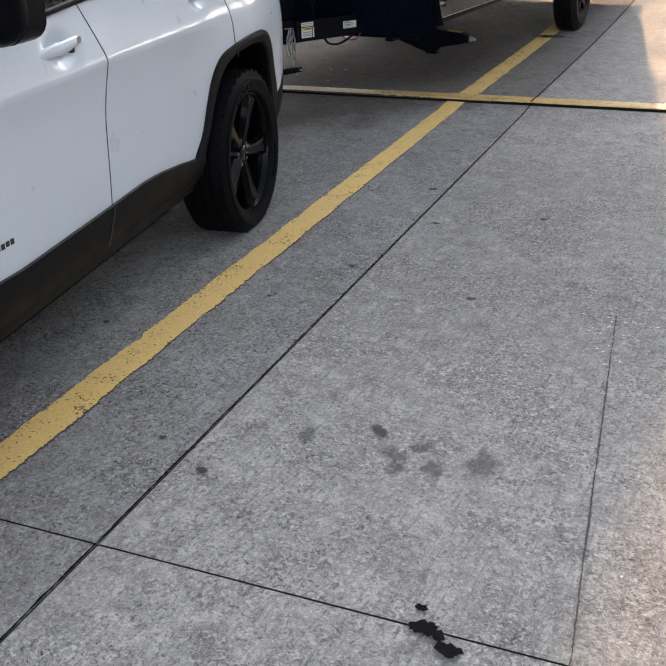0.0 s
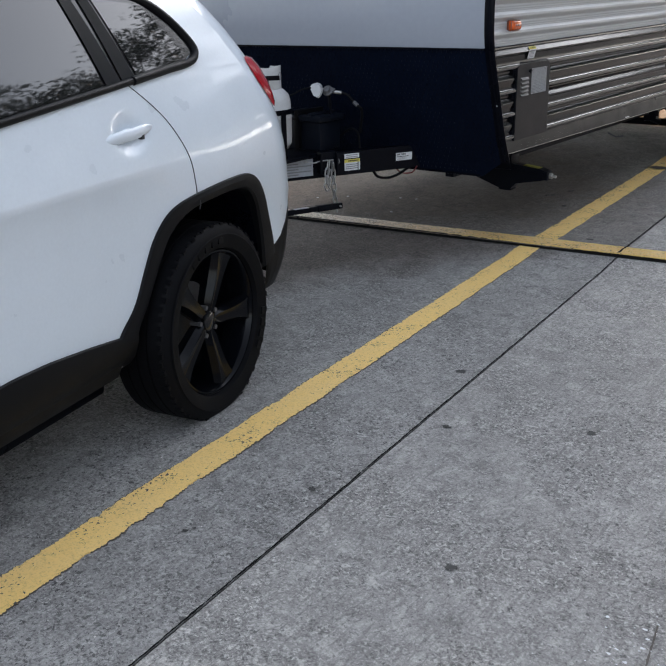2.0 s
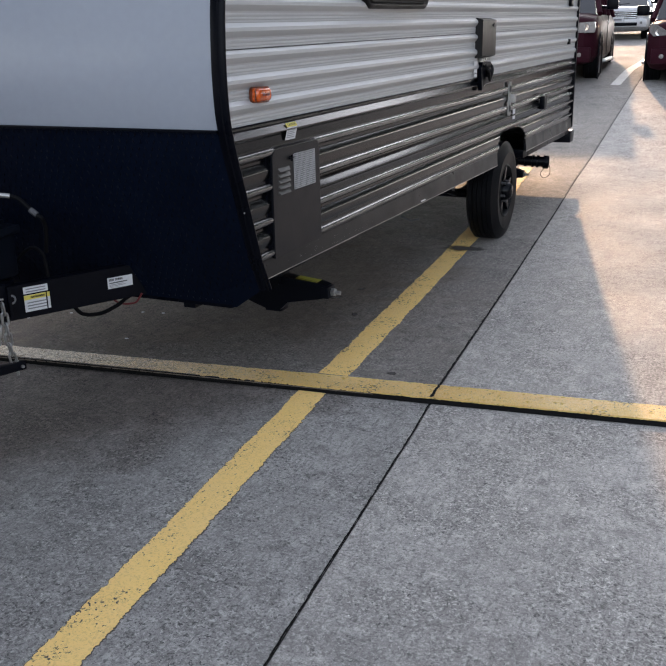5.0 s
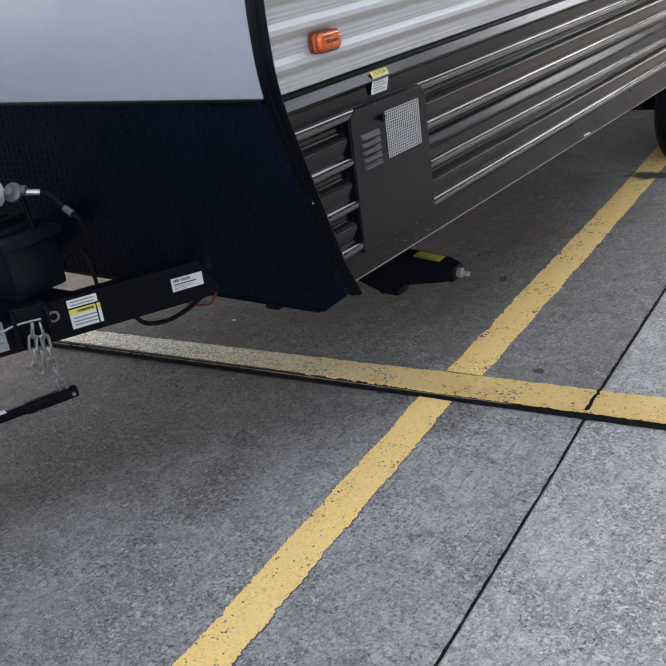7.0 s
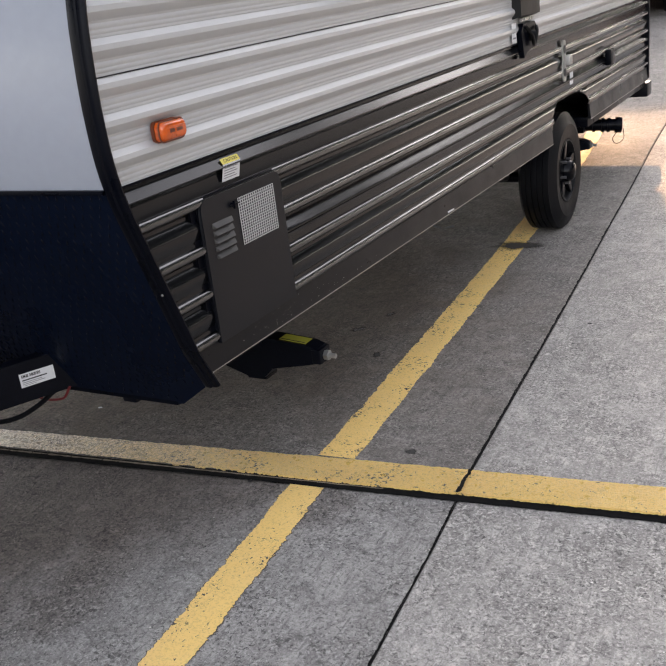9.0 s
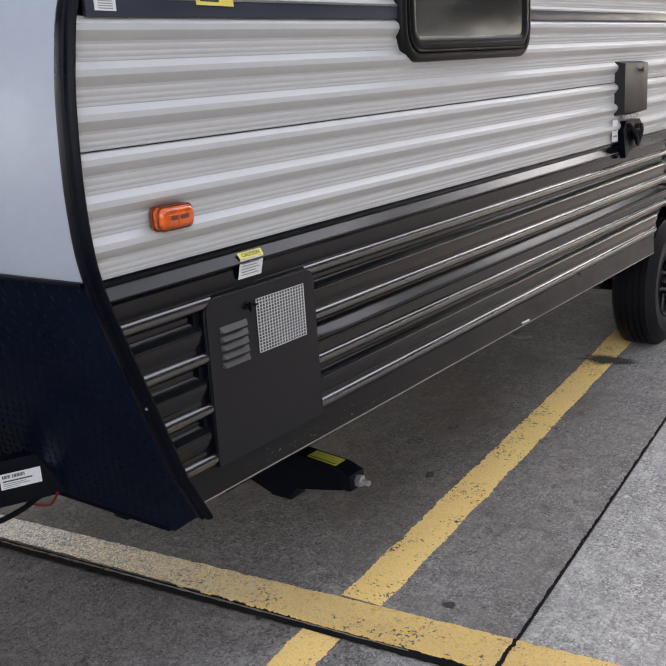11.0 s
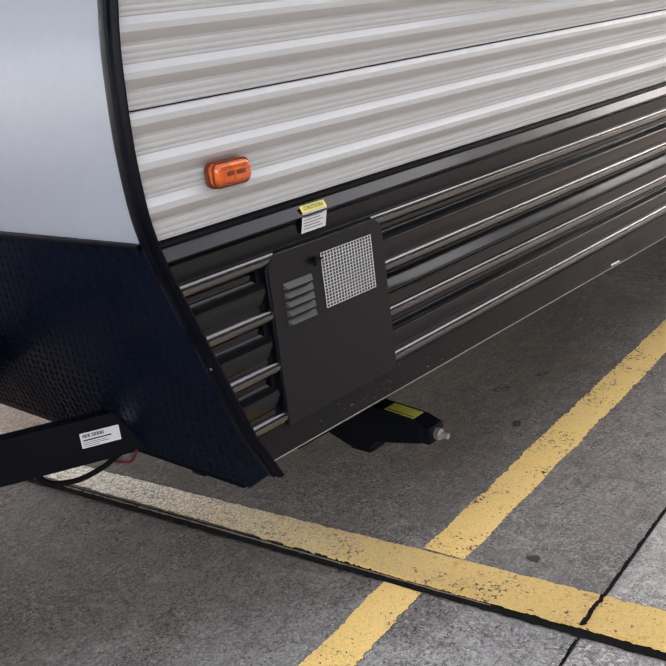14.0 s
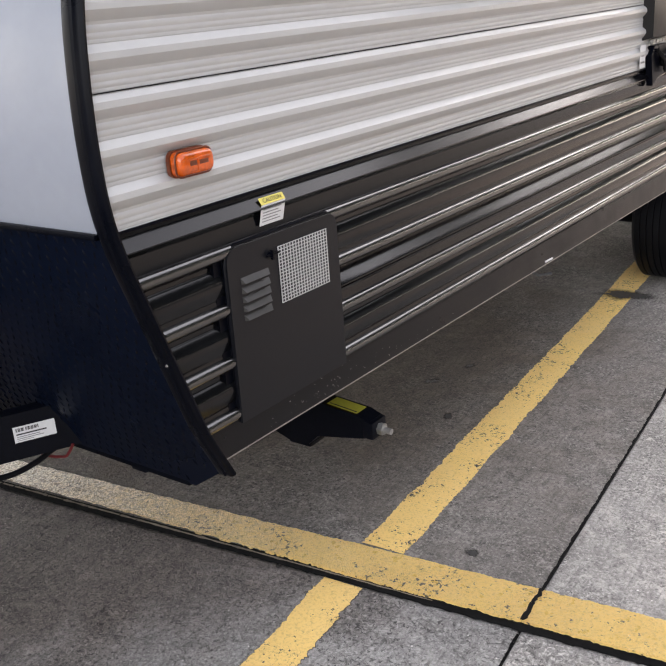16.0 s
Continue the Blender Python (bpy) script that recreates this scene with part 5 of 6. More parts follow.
# propane bottle with its straps and valve
TX, TY = -1.144, -1.435
tank = thing("propane_tank", (TX, TY, 0.70), "white propane bottle strapped on the black tongue tray", "gas bottle")
part("bottle", lathe([(0.0, 0.0), (0.02, 0.10), (0.03, 0.135), (0.06, 0.152), (0.10, 0.156), (0.20, 0.157), (0.205, 0.160), (0.212, 0.160), (0.217, 0.157), (0.30, 0.155), (0.335, 0.145), (0.365, 0.115), (0.38, 0.075), (0.385, 0.0)], (TX, TY, 0.715), (0, 0, 1), 48), TANK, tank, "", 60)
part("foot_ring", lathe([(0, 0.10), (0, 0.106), (0.04, 0.106), (0.04, 0.10)], (TX, TY, 0.70), (0, 0, 1), 40), TANK, tank)
cv, cf = [], []
for k in range(61):
    t = radians(170 + 300 * k / 60)
    top = 1.208 + 0.005 * math.sin(3 * t) - (0.02 if k in (0, 60) else 0)
    for r, z in ((0.105, 1.085), (0.105, top), (0.101, top), (0.101, 1.085)):
        cv.append((TX + r * math.cos(t), TY + r * math.sin(t), z))
for k in range(60):
    cf += [(4 * k + j, 4 * k + (j + 1) % 4, 4 * k + 4 + (j + 1) % 4, 4 * k + 4 + j) for j in range(4)]
part("collar", (cv, cf), TANK, tank, "white valve collar", 40)
for t in (-101, 20):
    e = Vector((math.cos(radians(t)), math.sin(radians(t)), 0))
    part("collar_hole", lathe([(0, 0.0), (0, 0.020), (0.0035, 0.021), (0.0035, 0.0185), (0.001, 0.017), (0.001, 0.0)], Vector((TX, TY, 1.155)) + e * 0.1035, e, 20), INK_GREY, tank, "round hole in the collar", 20)
part("valve", joined(tube([(TX, TY, 1.09), (TX, TY, 1.15)], 0.022, 10), tube([(TX, TY, 1.135), (TX + 0.02, TY + 0.07, 1.135)], 0.014, 10)), STEEL, tank, "brass-grey valve")
part("strap", lathe([(0, 0.158), (0, 0.163), (0.028, 0.163), (0.028, 0.158)], (TX, TY, 0.945), (0, 0, 1), 48), BLACK, tank, "black hold-down band")
for t in (-43, -8):
    e, s = Vector((math.cos(radians(t)), math.sin(radians(t)), 0)), Vector((-math.sin(radians(t)), math.cos(radians(t)), 0))
    lo, hi = (0.70, 1.165) if t < -40 else (0.70, 0.965)
    c = Vector((TX, TY, (lo + hi) / 2)) + e * 0.167
    part("strap", oriented_box(c, e * 0.003, s * 0.017, (0, 0, (hi - lo) / 2), 0.001), BLACK, tank)
    if t < -40:
        part("hold_down", oriented_box((TX + e.x * 0.160 + s.x * 0.032, TY + e.y * 0.160 + s.y * 0.032, 1.154), e * 0.006, s * 0.048, (0, 0, 0.013), 0.003), BLACK, tank, "black hook over the collar")

# battery box
batt = thing("battery_box", (-1.10, -1.0, 0.70), "black plastic battery box strapped to the tongue behind the gas bottle", "battery box")
part("box_body", box((-1.31, -1.16, 0.70), (-0.955, -0.96, 0.875), 0.012), BATTERY, batt)
lid = part("lid", box((-1.33, -1.18, 0.872), (-0.935, -0.94, 0.908), 0.012), BATTERY, batt, "black lid")
for x in (-1.22, -1.12, -1.02):
    part("lid_rib", box((x - 0.012, -1.175, 0.905), (x + 0.012, -0.95, 0.924), 0.006), BATTERY, lid)
part("box_strap", box((-1.13, -1.186, 0.71), (-1.10, -0.934, 0.935), 0.003), RUBBER, batt)

# regulator and hoses on the front panel
reg = thing("gas_regulator", (-0.97, -1.02, 1.05), "white and grey gas regulator with black hoses on the tongue", "regulator")
cover_bm = slab_of([(-1.055, -1.10, 1.085), (-1.01, -1.085, 1.097), (-0.985, -1.075, 1.070), (-0.992, -1.075, 1.03), (-1.012, -1.085, 1.003), (-1.027, -1.09, 1.03), (-1.05, -1.10, 1.05)], (0.03, -0.06, 0))
bmesh.ops.bevel(cover_bm, geom=list(cover_bm.edges), offset=0.008, segments=2, affect="EDGES")
part("cover", cover_bm, LABEL, reg, "white plastic cover", 60)
part("body", joined(lathe([(0, 0.0), (0, 0.022), (0.008, 0.032), (0.018, 0.032), (0.024, 0.020), (0.034, 0.014), (0.034, 0.0)], (-0.965, -1.06, 1.040), (0.3, -0.75, 0.5), 18), tube([(-0.985, -1.07, 1.055), (-0.93, -1.04, 1.045)], 0.017, 10)), IRON, reg, "dark die-cast body")
part("fitting", tube([(-0.945, -1.05, 1.042), (-0.905, -1.01, 1.033)], 0.010, 10), STEEL, reg)
part("hose", tube(rounded([(-0.906, -1.01, 1.033), (-0.868, -1.0, 1.020), (-0.836, -0.99, 0.988), (-0.80, -0.985, 0.958), (-0.783, -0.98, 0.945), (-0.79, -0.96, 0.90), (-0.82, -0.94, 0.80)], 6), 0.009, 8), RUBBER, reg, "black gas hose")
part("hose_crimp", tube([(-0.828, -0.99, 0.980), (-0.802, -0.985, 0.960)], 0.012, 8), IRON, reg)
part("pigtail", tube(rounded([(-1.0, -1.1, 1.07), (-1.04, -1.20, 1.065), (-1.06, -1.28, 1.04), (-1.07, -1.34, 1.045), (TX + 0.02, TY + 0.07, 1.135)], 6), 0.005, 8), RUBBER, reg)
part("post", tube([(-0.975, -1.0, 0.70), (-0.975, -1.04, 1.04)], 0.010, 8), FRAME, reg)
part("wire_loop", tube(rounded([(-1.04, -0.95, 0.69), (-0.99, -0.95, 0.735), (-0.947, -0.95, 0.778), (-0.90, -0.95, 0.81), (-0.867, -0.95, 0.817), (-0.835, -0.95, 0.80), (-0.822, -0.95, 0.77), (-0.816, -0.95, 0.70)], 6), 0.007, 8), RUBBER, reg, "black cable")
part("supply_cable", tube(rounded([(-1.06, -1.50, 0.73), (-1.005, -1.49, 0.655), (-0.995, -1.485, 0.56), (-1.005, -1.49, 0.47), (-1.05, -1.53, 0.41), (-1.12, -1.60, 0.39)], 6), 0.011, 8), RUBBER, reg, "black supply cable")
cables = thing("hanging_cables", (-0.72, -0.72, 0.52), "black and red brake cables looping below the tongue", "cable")
part("loop", tube(rounded([on_tongue(0.20, 0.57, -0.03), on_tongue(0.16, 0.515, -0.03), on_tongue(0.08, 0.50, -0.03), on_tongue(0.0, 0.52, -0.03), on_tongue(-0.06, 0.55, -0.03), on_tongue(-0.14, 0.57, -0.03)], 6), 0.0085, 8), RUBBER, cables)
part("loop", tube(rounded([(-0.755, -0.66, 0.56), (-0.735, -0.645, 0.525), (-0.71, -0.63, 0.512), (-0.68, -0.62, 0.512), (-0.647, -0.615, 0.523), (-0.623, -0.605, 0.56)], 6), 0.0045, 8), WIRE_RED, cables, "red wire")

# ---- white tow car; its own axes: x forward from the rear axle, y to its left side, z up ----
HALF = 0.93
suv = thing("tow_car", pose(-0.069, -2.994, 0, 0, 0, math.degrees(math.atan2(-0.974, 0.226))), "white sport utility car with black cladding and dark wheels", "car")
BASE, TYRE_R, RIM_R = 2.70, 0.397, 0.288
SIDE = [(0.30, -0.06), (0.36, -0.03), (0.45, -0.008), (0.55, 0.0), (0.70, 0.001), (0.85, 0.002), (0.95, 0.009), (1.0, 0.018), (1.03, 0.024), (1.05, 0.020), (1.10, 0.006), (1.18, -0.016), (1.24, -0.034), (1.30, -0.055), (1.36, -0.085), (1.45, -0.125), (1.55, -0.175), (1.62, -0.225), (1.655, -0.30), (1.675, -0.42)]
SIDE_REAR = [(0.30, -0.06), (0.36, -0.03), (0.45, -0.008), (0.55, 0.0), (0.70, 0.006), (0.85, 0.014), (0.95, 0.016), (1.03, 0.013), (1.10, 0.003), (1.18, -0.016), (1.24, -0.034), (1.30, -0.055), (1.36, -0.082), (1.45, -0.125), (1.55, -0.175), (1.62, -0.225), (1.655, -0.30), (1.675, -0.42)]
TAIL = [(0.30, -0.77), (0.45, -0.82), (0.62, -0.845), (0.80, -0.83), (0.95, -0.80), (1.10, -0.763), (1.20, -0.727), (1.33, -0.67), (1.45, -0.60), (1.60, -0.48), (1.675, -0.40)]
NOSE = [(0.30, 3.50), (0.5, 3.60), (0.7, 3.62), (0.9, 3.55), (1.0, 3.35), (1.06, 2.95), (1.12, 2.55), (1.20, 2.25), (1.30, 2.08), (1.45, 1.82), (1.6, 1.5), (1.675, 1.15)]
HANDLES = [(1.532, 1.112), (0.420, 1.153)]


def side_v(u, z):
    """How far the side stands out at a place, with the dish behind each handle and the rear haunch."""
    k = min(1.0, max(0.0, (u - 0.05) / 0.5))
    rear = sum(lerp_table(SIDE_REAR, z + d) for d in (-0.05, -0.025, 0.0, 0.025, 0.05)) / 5 if z < 1.3 else lerp_table(SIDE_REAR, z)
    v = lerp_table(SIDE, z) * k + rear * (1 - k)
    for hu, hz in HANDLES:
        q = ((u - hu + 0.005) / 0.072) ** 2 + ((z - hz) / 0.050) ** 2
        v -= 0.026 * math.exp(-q * q)
    if z < 1.3:
        v += 0.022 * math.exp(-((u + 0.15) / 0.42) ** 2) * math.exp(-((z - 0.93) / 0.20) ** 2)
    lift = 1.0 - 0.12 * max(0.0, u - 2.2) ** 2
    return v - (1 - lift)


def path_at(z, spread=0.0):
    """The plan outline at a height, from the nose along the left side, round the corner to the middle of the tail."""
    tail, nose, r = lerp_table(TAIL, z), lerp_table(NOSE, z), 0.24
    us = sorted({round(u, 4) for u in list(np.arange(-0.60, 0.70, 0.025)) + list(np.arange(0.7, 2.1, 0.03)) + list(np.arange(2.1, 3.3, 0.05))}, reverse=True)
    lo = tail + r
    out = []
    for k in range(5):
        t = k / 4
        un = nose - 0.30 * (1 - math.cos(t * math.pi / 2))
        out.append((un, -HALF + (HALF + side_v(un, z) - 0.02) * math.sin(t * math.pi / 2)))
    first = nose - 0.32
    for u in us:
        q = min(max(u, lo), first)
        out.append((q, side_v(q, z)))
    v0 = side_v(lo, z)
    for k in range(1, 9):
        t = radians(90 * k / 8)
        out.append((lo - r * math.sin(t), v0 - 0.20 * (1 - math.cos(t))))
    for k in range(1, 6):
        s = k / 5
        out.append((tail - 0.03 * math.sin(s * math.pi / 2), (v0 - 0.20) * (1 - s) - HALF * s))
    return out


FLARE_OUT = [(0.603, 0.48), (0.573, 0.515), (0.495, 0.585), (0.423, 0.7), (0.357, 0.795), (0.263, 0.865), (0.128, 0.895), (-0.092, 0.912), (-0.252, 0.91), (-0.342, 0.878), (-0.412, 0.805), (-0.462, 0.71), (-0.507, 0.595), (-0.532, 0.51)]
FLARE_IN = [(0.503, 0.45), (0.478, 0.5), (0.418, 0.58), (0.343, 0.69), (0.278, 0.772), (0.198, 0.822), (0.098, 0.848), (-0.072, 0.86), (-0.212, 0.855), (-0.287, 0.828), (-0.347, 0.765), (-0.387, 0.67), (-0.412, 0.57), (-0.427, 0.46)]


def arch_z(u):
    """Top of the wheel opening at a place along the car, for both axles."""
    for c in (0.0, BASE):
        d = u - c
        if c:
            d = -d * 0.97
        mid = [((a[0] + b[0]) / 2, (a[1] + b[1]) / 2) for a, b in zip(FLARE_OUT, FLARE_IN)]
        mid = sorted(mid)
        if mid[0][0] < d < mid[-1][0]:
            return lerp_table(mid, d)
    return 0.0


def shell(z_list, floor=None, cap=None):
    """A band of body between heights, both sides, open at the wheel arches."""
    verts, faces = [], []
    rows = []
    for z in z_list:
        row = []
        for u, v in path_at(z):
            zz = z
            if cap and z > cap(u):
                zz = cap(u)
                v = v - side_v(u, z) + side_v(u, zz)
            if v > -0.4:
                need = max(arch_z(u), floor(u) if floor else 0)
                if need > min(z, zz):
                    zz = min(need, z_list[-1])
                    v = v - side_v(u, z) + side_v(u, zz)
            row.append((u, v, zz))
        rows.append(row)
    n = len(rows[0])
    for flip in (1, -1):
        k0 = len(verts)
        for row in rows:
            verts += [(u, v if flip > 0 else -2 * HALF - v, z) for u, v, z in row]
        for i in range(len(rows) - 1):
            for j in range(n - 1):
                a, b, c, d = k0 + i * n + j, k0 + i * n + j + 1, k0 + (i + 1) * n + j + 1, k0 + (i + 1) * n + j
                if (Vector(verts[a]) - Vector(verts[d])).length + (Vector(verts[b]) - Vector(verts[c])).length > 1e-4:
                    faces.append((a, b, c, d))
    return verts, faces


SILL = [(-1.0, 0.92), (-0.80, 0.87), (-0.74, 0.76), (-0.68, 0.655), (-0.6, 0.565), (-0.5, 0.52), (0.5, 0.482), (0.576, 0.482), (0.747, 0.507), (0.95, 0.53), (1.10, 0.537), (1.373, 0.530), (1.933, 0.521), (2.3, 0.54), (3.6, 0.58)]
zs = [0.47, 0.50, 0.52, 0.55, 0.60, 0.65, 0.70, 0.76, 0.82, 0.88, 0.93, 0.98, 1.01, 1.03, 1.04, 1.05, 1.07, 1.09, 1.11, 1.13, 1.15, 1.17, 1.19, 1.21, 1.24, 1.27, 1.30, 1.33]
body = part("body", shell(zs, lambda u: lerp_table(SILL, u)), CAR_WHITE, suv, "glossy white body", 40, own=True)
part("upper_body", shell([1.33, 1.36, 1.40, 1.45, 1.50, 1.55, 1.60, 1.63, 1.655, 1.675]), CAR_WHITE, suv, "", 40, own=True)
top = path_at(1.675)
rv = [(u, v, 1.675) for u, v in top] + [(u, -2 * HALF - v, 1.675) for u, v in top]
nt = len(top)
part("roof", (rv, [(i, i + 1, nt + i + 1, nt + i) for i in range(nt - 1)]), CAR_WHITE, suv, "", 40, own=True)
part("lower_cladding", shell([0.33, 0.36, 0.40, 0.44, 0.48, 0.52, 0.55, 0.58, 0.60, 0.64, 0.68, 0.72, 0.76, 0.80, 0.84, 0.88, 0.92], None, lambda u: lerp_table(SILL, u) + 0.002), CLAD, suv, "matt black sill and bumper cladding", 40, own=True)


def clad_strip(front, back):
    v, f = [], []
    us = np.linspace(back, front, 60)
    for u in us:
        t = lerp_table(SILL, u)
        for z, o in ((t + 0.006, 0.002), (t + 0.002, 0.010), (t - 0.02, 0.014), (0.44, 0.012), (0.385, 0.004), (0.352, -0.02), (0.345, -0.08)):
            v.append((u, side_v(u, max(z, 0.36)) + o, z))
    for i in range(len(us) - 1):
        f += [(7 * i + k, 7 * i + k + 1, 7 * i + k + 8, 7 * i + k + 7) for k in range(6)]
    return v, f


sill = part("sill_cladding", clad_strip(2.22, 0.50), CLAD, suv, "matt black sill cladding", 40, own=True)
part("sill_trim", tube([(u, side_v(u, 0.36) - 0.006, 0.366) for u in np.linspace(0.56, 2.2, 30)], 0.004, 6), ALU, sill)
part("underbody", box((0.42, -2 * HALF + 0.27, 0.17), (2.2, -0.24, 0.345), 0.02), BLACK, suv, own=True)
part("underbody", box((-0.62, -2 * HALF + 0.30, 0.17), (0.42, -0.30, 0.345), 0.02), BLACK, suv, own=True)
part("underbody", box((2.2, -2 * HALF + 0.30, 0.20), (3.3, -0.30, 0.345), 0.02), BLACK, suv, own=True)


def flare(center, flip):
    """The black arch flare and the liner behind it."""
    out, inn = rounded([(a, 0, b) for a, b in FLARE_OUT], 4), rounded([(a, 0, b) for a, b in FLARE_IN], 4)
    v, f = [], []
    for a, b in zip(out, inn):
        ua, ub = center + flip * a.x, center + flip * b.x
        va, vb = side_v(ua, max(a.z, 0.5)), side_v(ub, max(b.z, 0.5))
        v += [(ua, va - 0.004, a.z), (ua + (ub - ua) * 0.06, va + 0.010, a.z + (b.z - a.z) * 0.06), (ua + (ub - ua) * 0.4, va + 0.017, a.z + (b.z - a.z) * 0.4), (ub + (ua - ub) * 0.1, vb + 0.012, b.z + (a.z - b.z) * 0.1), (ub, vb + 0.002, b.z), (ub, vb - 0.05, b.z + 0.006)]
    n = 6
    for i in range(len(out) - 1):
        f += [(n * i + k, n * i + k + 1, n * i + n + k + 1, n * i + n + k) for k in range(n - 1)]
    lv, lf = [], []
    for b in inn:
        u = center + flip * b.x
        lv += [(u, side_v(u, 0.6) - 0.02, b.z + 0.004), (u * 0.9 + center * 0.1, -0.33, b.z + 0.02)]
    lv += [(center, -0.33, 0.42)]
    m = len(inn)
    lf = [(2 * i, 2 * i + 1, 2 * i + 3, 2 * i + 2) for i in range(m - 1)] + [(2 * i + 1, 2 * m, 2 * i + 3) for i in range(m - 1)]
    ob = part("arch_flare", (v, f), CLAD, suv, "matt black wheel arch flare", 35, own=True)
    part("arch_liner", (lv, lf), BLACK, ob, "", 0)
    return ob


fl = flare(0.0, 1)
flare(BASE, -0.97)
part("flare_joint", tube([(0.10 + k * 0.002, side_v(0.1, 0.88) + o, z) for k, (o, z) in enumerate(((0.004, 0.884), (0.012, 0.879), (0.0175, 0.86), (0.013, 0.838)))], 0.0025, 6), INK, fl)


def car_wheel(center, axis):
    """A dark five-spoke alloy wheel with its tyre; the broad flat spokes have bevelled flanks and run down to a sunk hub."""
    c, d = Vector(center), Vector(axis)

    def ray(t):
        return Vector((math.cos(t), 0, math.sin(t))), Vector((-math.sin(t), 0, math.cos(t)))

    tyre = part("wheel", tyre_shape(c + d * 0.052, axis, TYRE_R, 0.245, RIM_R + 0.006, 3, True), RUBBER, suv, "black tyre on a dark alloy rim", 30, own=True)
    treads = []
    for k in range(72):
        e, s = ray(2 * math.pi * k / 72)
        o = c + d * (0.028 if k % 2 else 0.033) + e * (TYRE_R - 0.010)
        q = [o + e * a + s * b + d * g for a in (-0.012, 0.0095) for b in (-0.0105, 0.0105) for g in (-0.034, 0.012)]
        treads.append((q, [(0, 1, 3, 2), (4, 6, 7, 5), (0, 4, 5, 1), (2, 3, 7, 6), (0, 2, 6, 4), (1, 5, 7, 3)]))
    part("shoulder_tread", joined(*treads), RUBBER, tyre, "", 0)
    for k in list(range(0, 10, 2)) + list(range(30, 38, 2)):
        e, s = ray(1.05 + k * 0.075)
        o = c + d * 0.062 + e * (TYRE_R - 0.066)
        q = [o + e * a + s * b + d * g for a in (-0.012, 0.012) for b in (-0.016, 0.016) for g in (-0.004, 0.0028)]
        part("sidewall_bar", (q, [(0, 1, 3, 2), (4, 6, 7, 5), (0, 4, 5, 1), (2, 3, 7, 6), (0, 2, 6, 4), (1, 5, 7, 3)]), RUBBER, tyre, "raised bar where the sidewall is lettered", 0)
    part("rim", lathe([(-0.03, RIM_R + 0.005), (0.030, RIM_R + 0.006), (0.036, RIM_R + 0.002), (0.036, RIM_R - 0.005), (0.026, RIM_R - 0.012), (0.004, RIM_R - 0.017), (-0.06, RIM_R - 0.03), (-0.13, RIM_R - 0.04), (-0.14, 0.12), (-0.14, 0.0)], c, axis, 64), WHEEL, tyre, "gloss black rim barrel", 30)
    for k in range(5):
        t = k * 2 * math.pi / 5 + 0.72
        e, s = ray(t)
        sec = []
        for r, w, top_, low_ in ((0.030, 0.026, 0.000, -0.018), (0.07, 0.036, 0.006, -0.016), (0.13, 0.038, 0.012, -0.014), (0.19, 0.043, 0.017, -0.010), (0.24, 0.053, 0.022, -0.004), (RIM_R - 0.012, 0.066, 0.026, 0.004)):
            o = c + e * r
            sec.append([o - s * w + d * low_, o - s * (w - 0.017) + d * top_, o - s * 0.004 + d * (top_ - 0.004), o + s * 0.004 + d * (top_ - 0.004), o + s * (w - 0.017) + d * top_, o + s * w + d * low_, o + s * (w - 0.006) - d * 0.05, o - s * (w - 0.006) - d * 0.05])
        v = [p for q in sec for p in q]
        n = len(sec)
        f = [(8 * i + j, 8 * i + (j + 1) % 8, 8 * i + 8 + (j + 1) % 8, 8 * i + 8 + j) for i in range(n - 1) for j in range(8)]
        f += [tuple(range(8)), tuple(range(8 * n - 8, 8 * n))]
        part("spoke", (v, f), WHEEL, tyre, "gloss black bevelled spoke", 20)
        p = c + ray(t + 0.63)[0] * 0.060
        part("lug_nut", tube([p - d * 0.05, p + d * 0.000], 0.010, 6), IRON, tyre)
    part("centre_cap", lathe([(-0.05, 0.044), (0.002, 0.040), (0.007, 0.033), (0.009, 0.0)], c, axis, 28), GLOSS_BLACK, tyre)
    part("brake_disc", lathe([(-0.115, 0.15), (-0.10, 0.15), (-0.10, 0.0)], c, axis, 36), IRON, tyre, "dark brake disc")
    return tyre


for u in (0.0, BASE):
    for v, ax in ((0.0, (0, 1, 0)), (-2 * HALF, (0, -1, 0))):
        car_wheel((u + 0.045, v + ax[1] * 0.006, 0.368), ax)

# windows, mouldings and seams on both sides
BELT = [(-0.10, 1.385), (-0.078, 1.368), (-0.017, 1.345), (0.31, 1.312), (1.012, 1.249), (1.326, 1.230), (1.696, 1.207), (2.15, 1.185)]


def lift(u, z, o):
    return (u, side_v(u, z) + o, z)


def pane_v(u, z):
    """One even curve for the side glass, so that it mirrors cleanly."""
    k = z - 1.25
    return -0.0335 - 0.395 * k - 0.22 * k * k - 0.12 * max(0.0, u - 2.2) ** 2


def patch(outline, o, n=10):
    """A pane that follows the body: filled between an outline's lower and upper edge."""
    lower, upper = outline
    v, f = [], []
    m = 12
    for i in range(n + 1):
        s = i / n
        a, b = Vector(lower(s)), Vector(upper(s))
        for k in range(m + 1):
            q = a.lerp(b, k / m)
            v.append((q.x, pane_v(q.x, q.y) + o, q.y))
    for i in range(n):
        f += [((m + 1) * i + k, (m + 1) * i + k + 1, (m + 1) * (i + 1) + k + 1, (m + 1) * (i + 1) + k) for k in range(m)]
    return v, f


def span(a, b):
    return lambda s: (a[0] + (b[0] - a[0]) * s, a[1] + (b[1] - a[1]) * s)


def belt_z(u, add=0.0):
    return lerp_table(BELT, u) + add


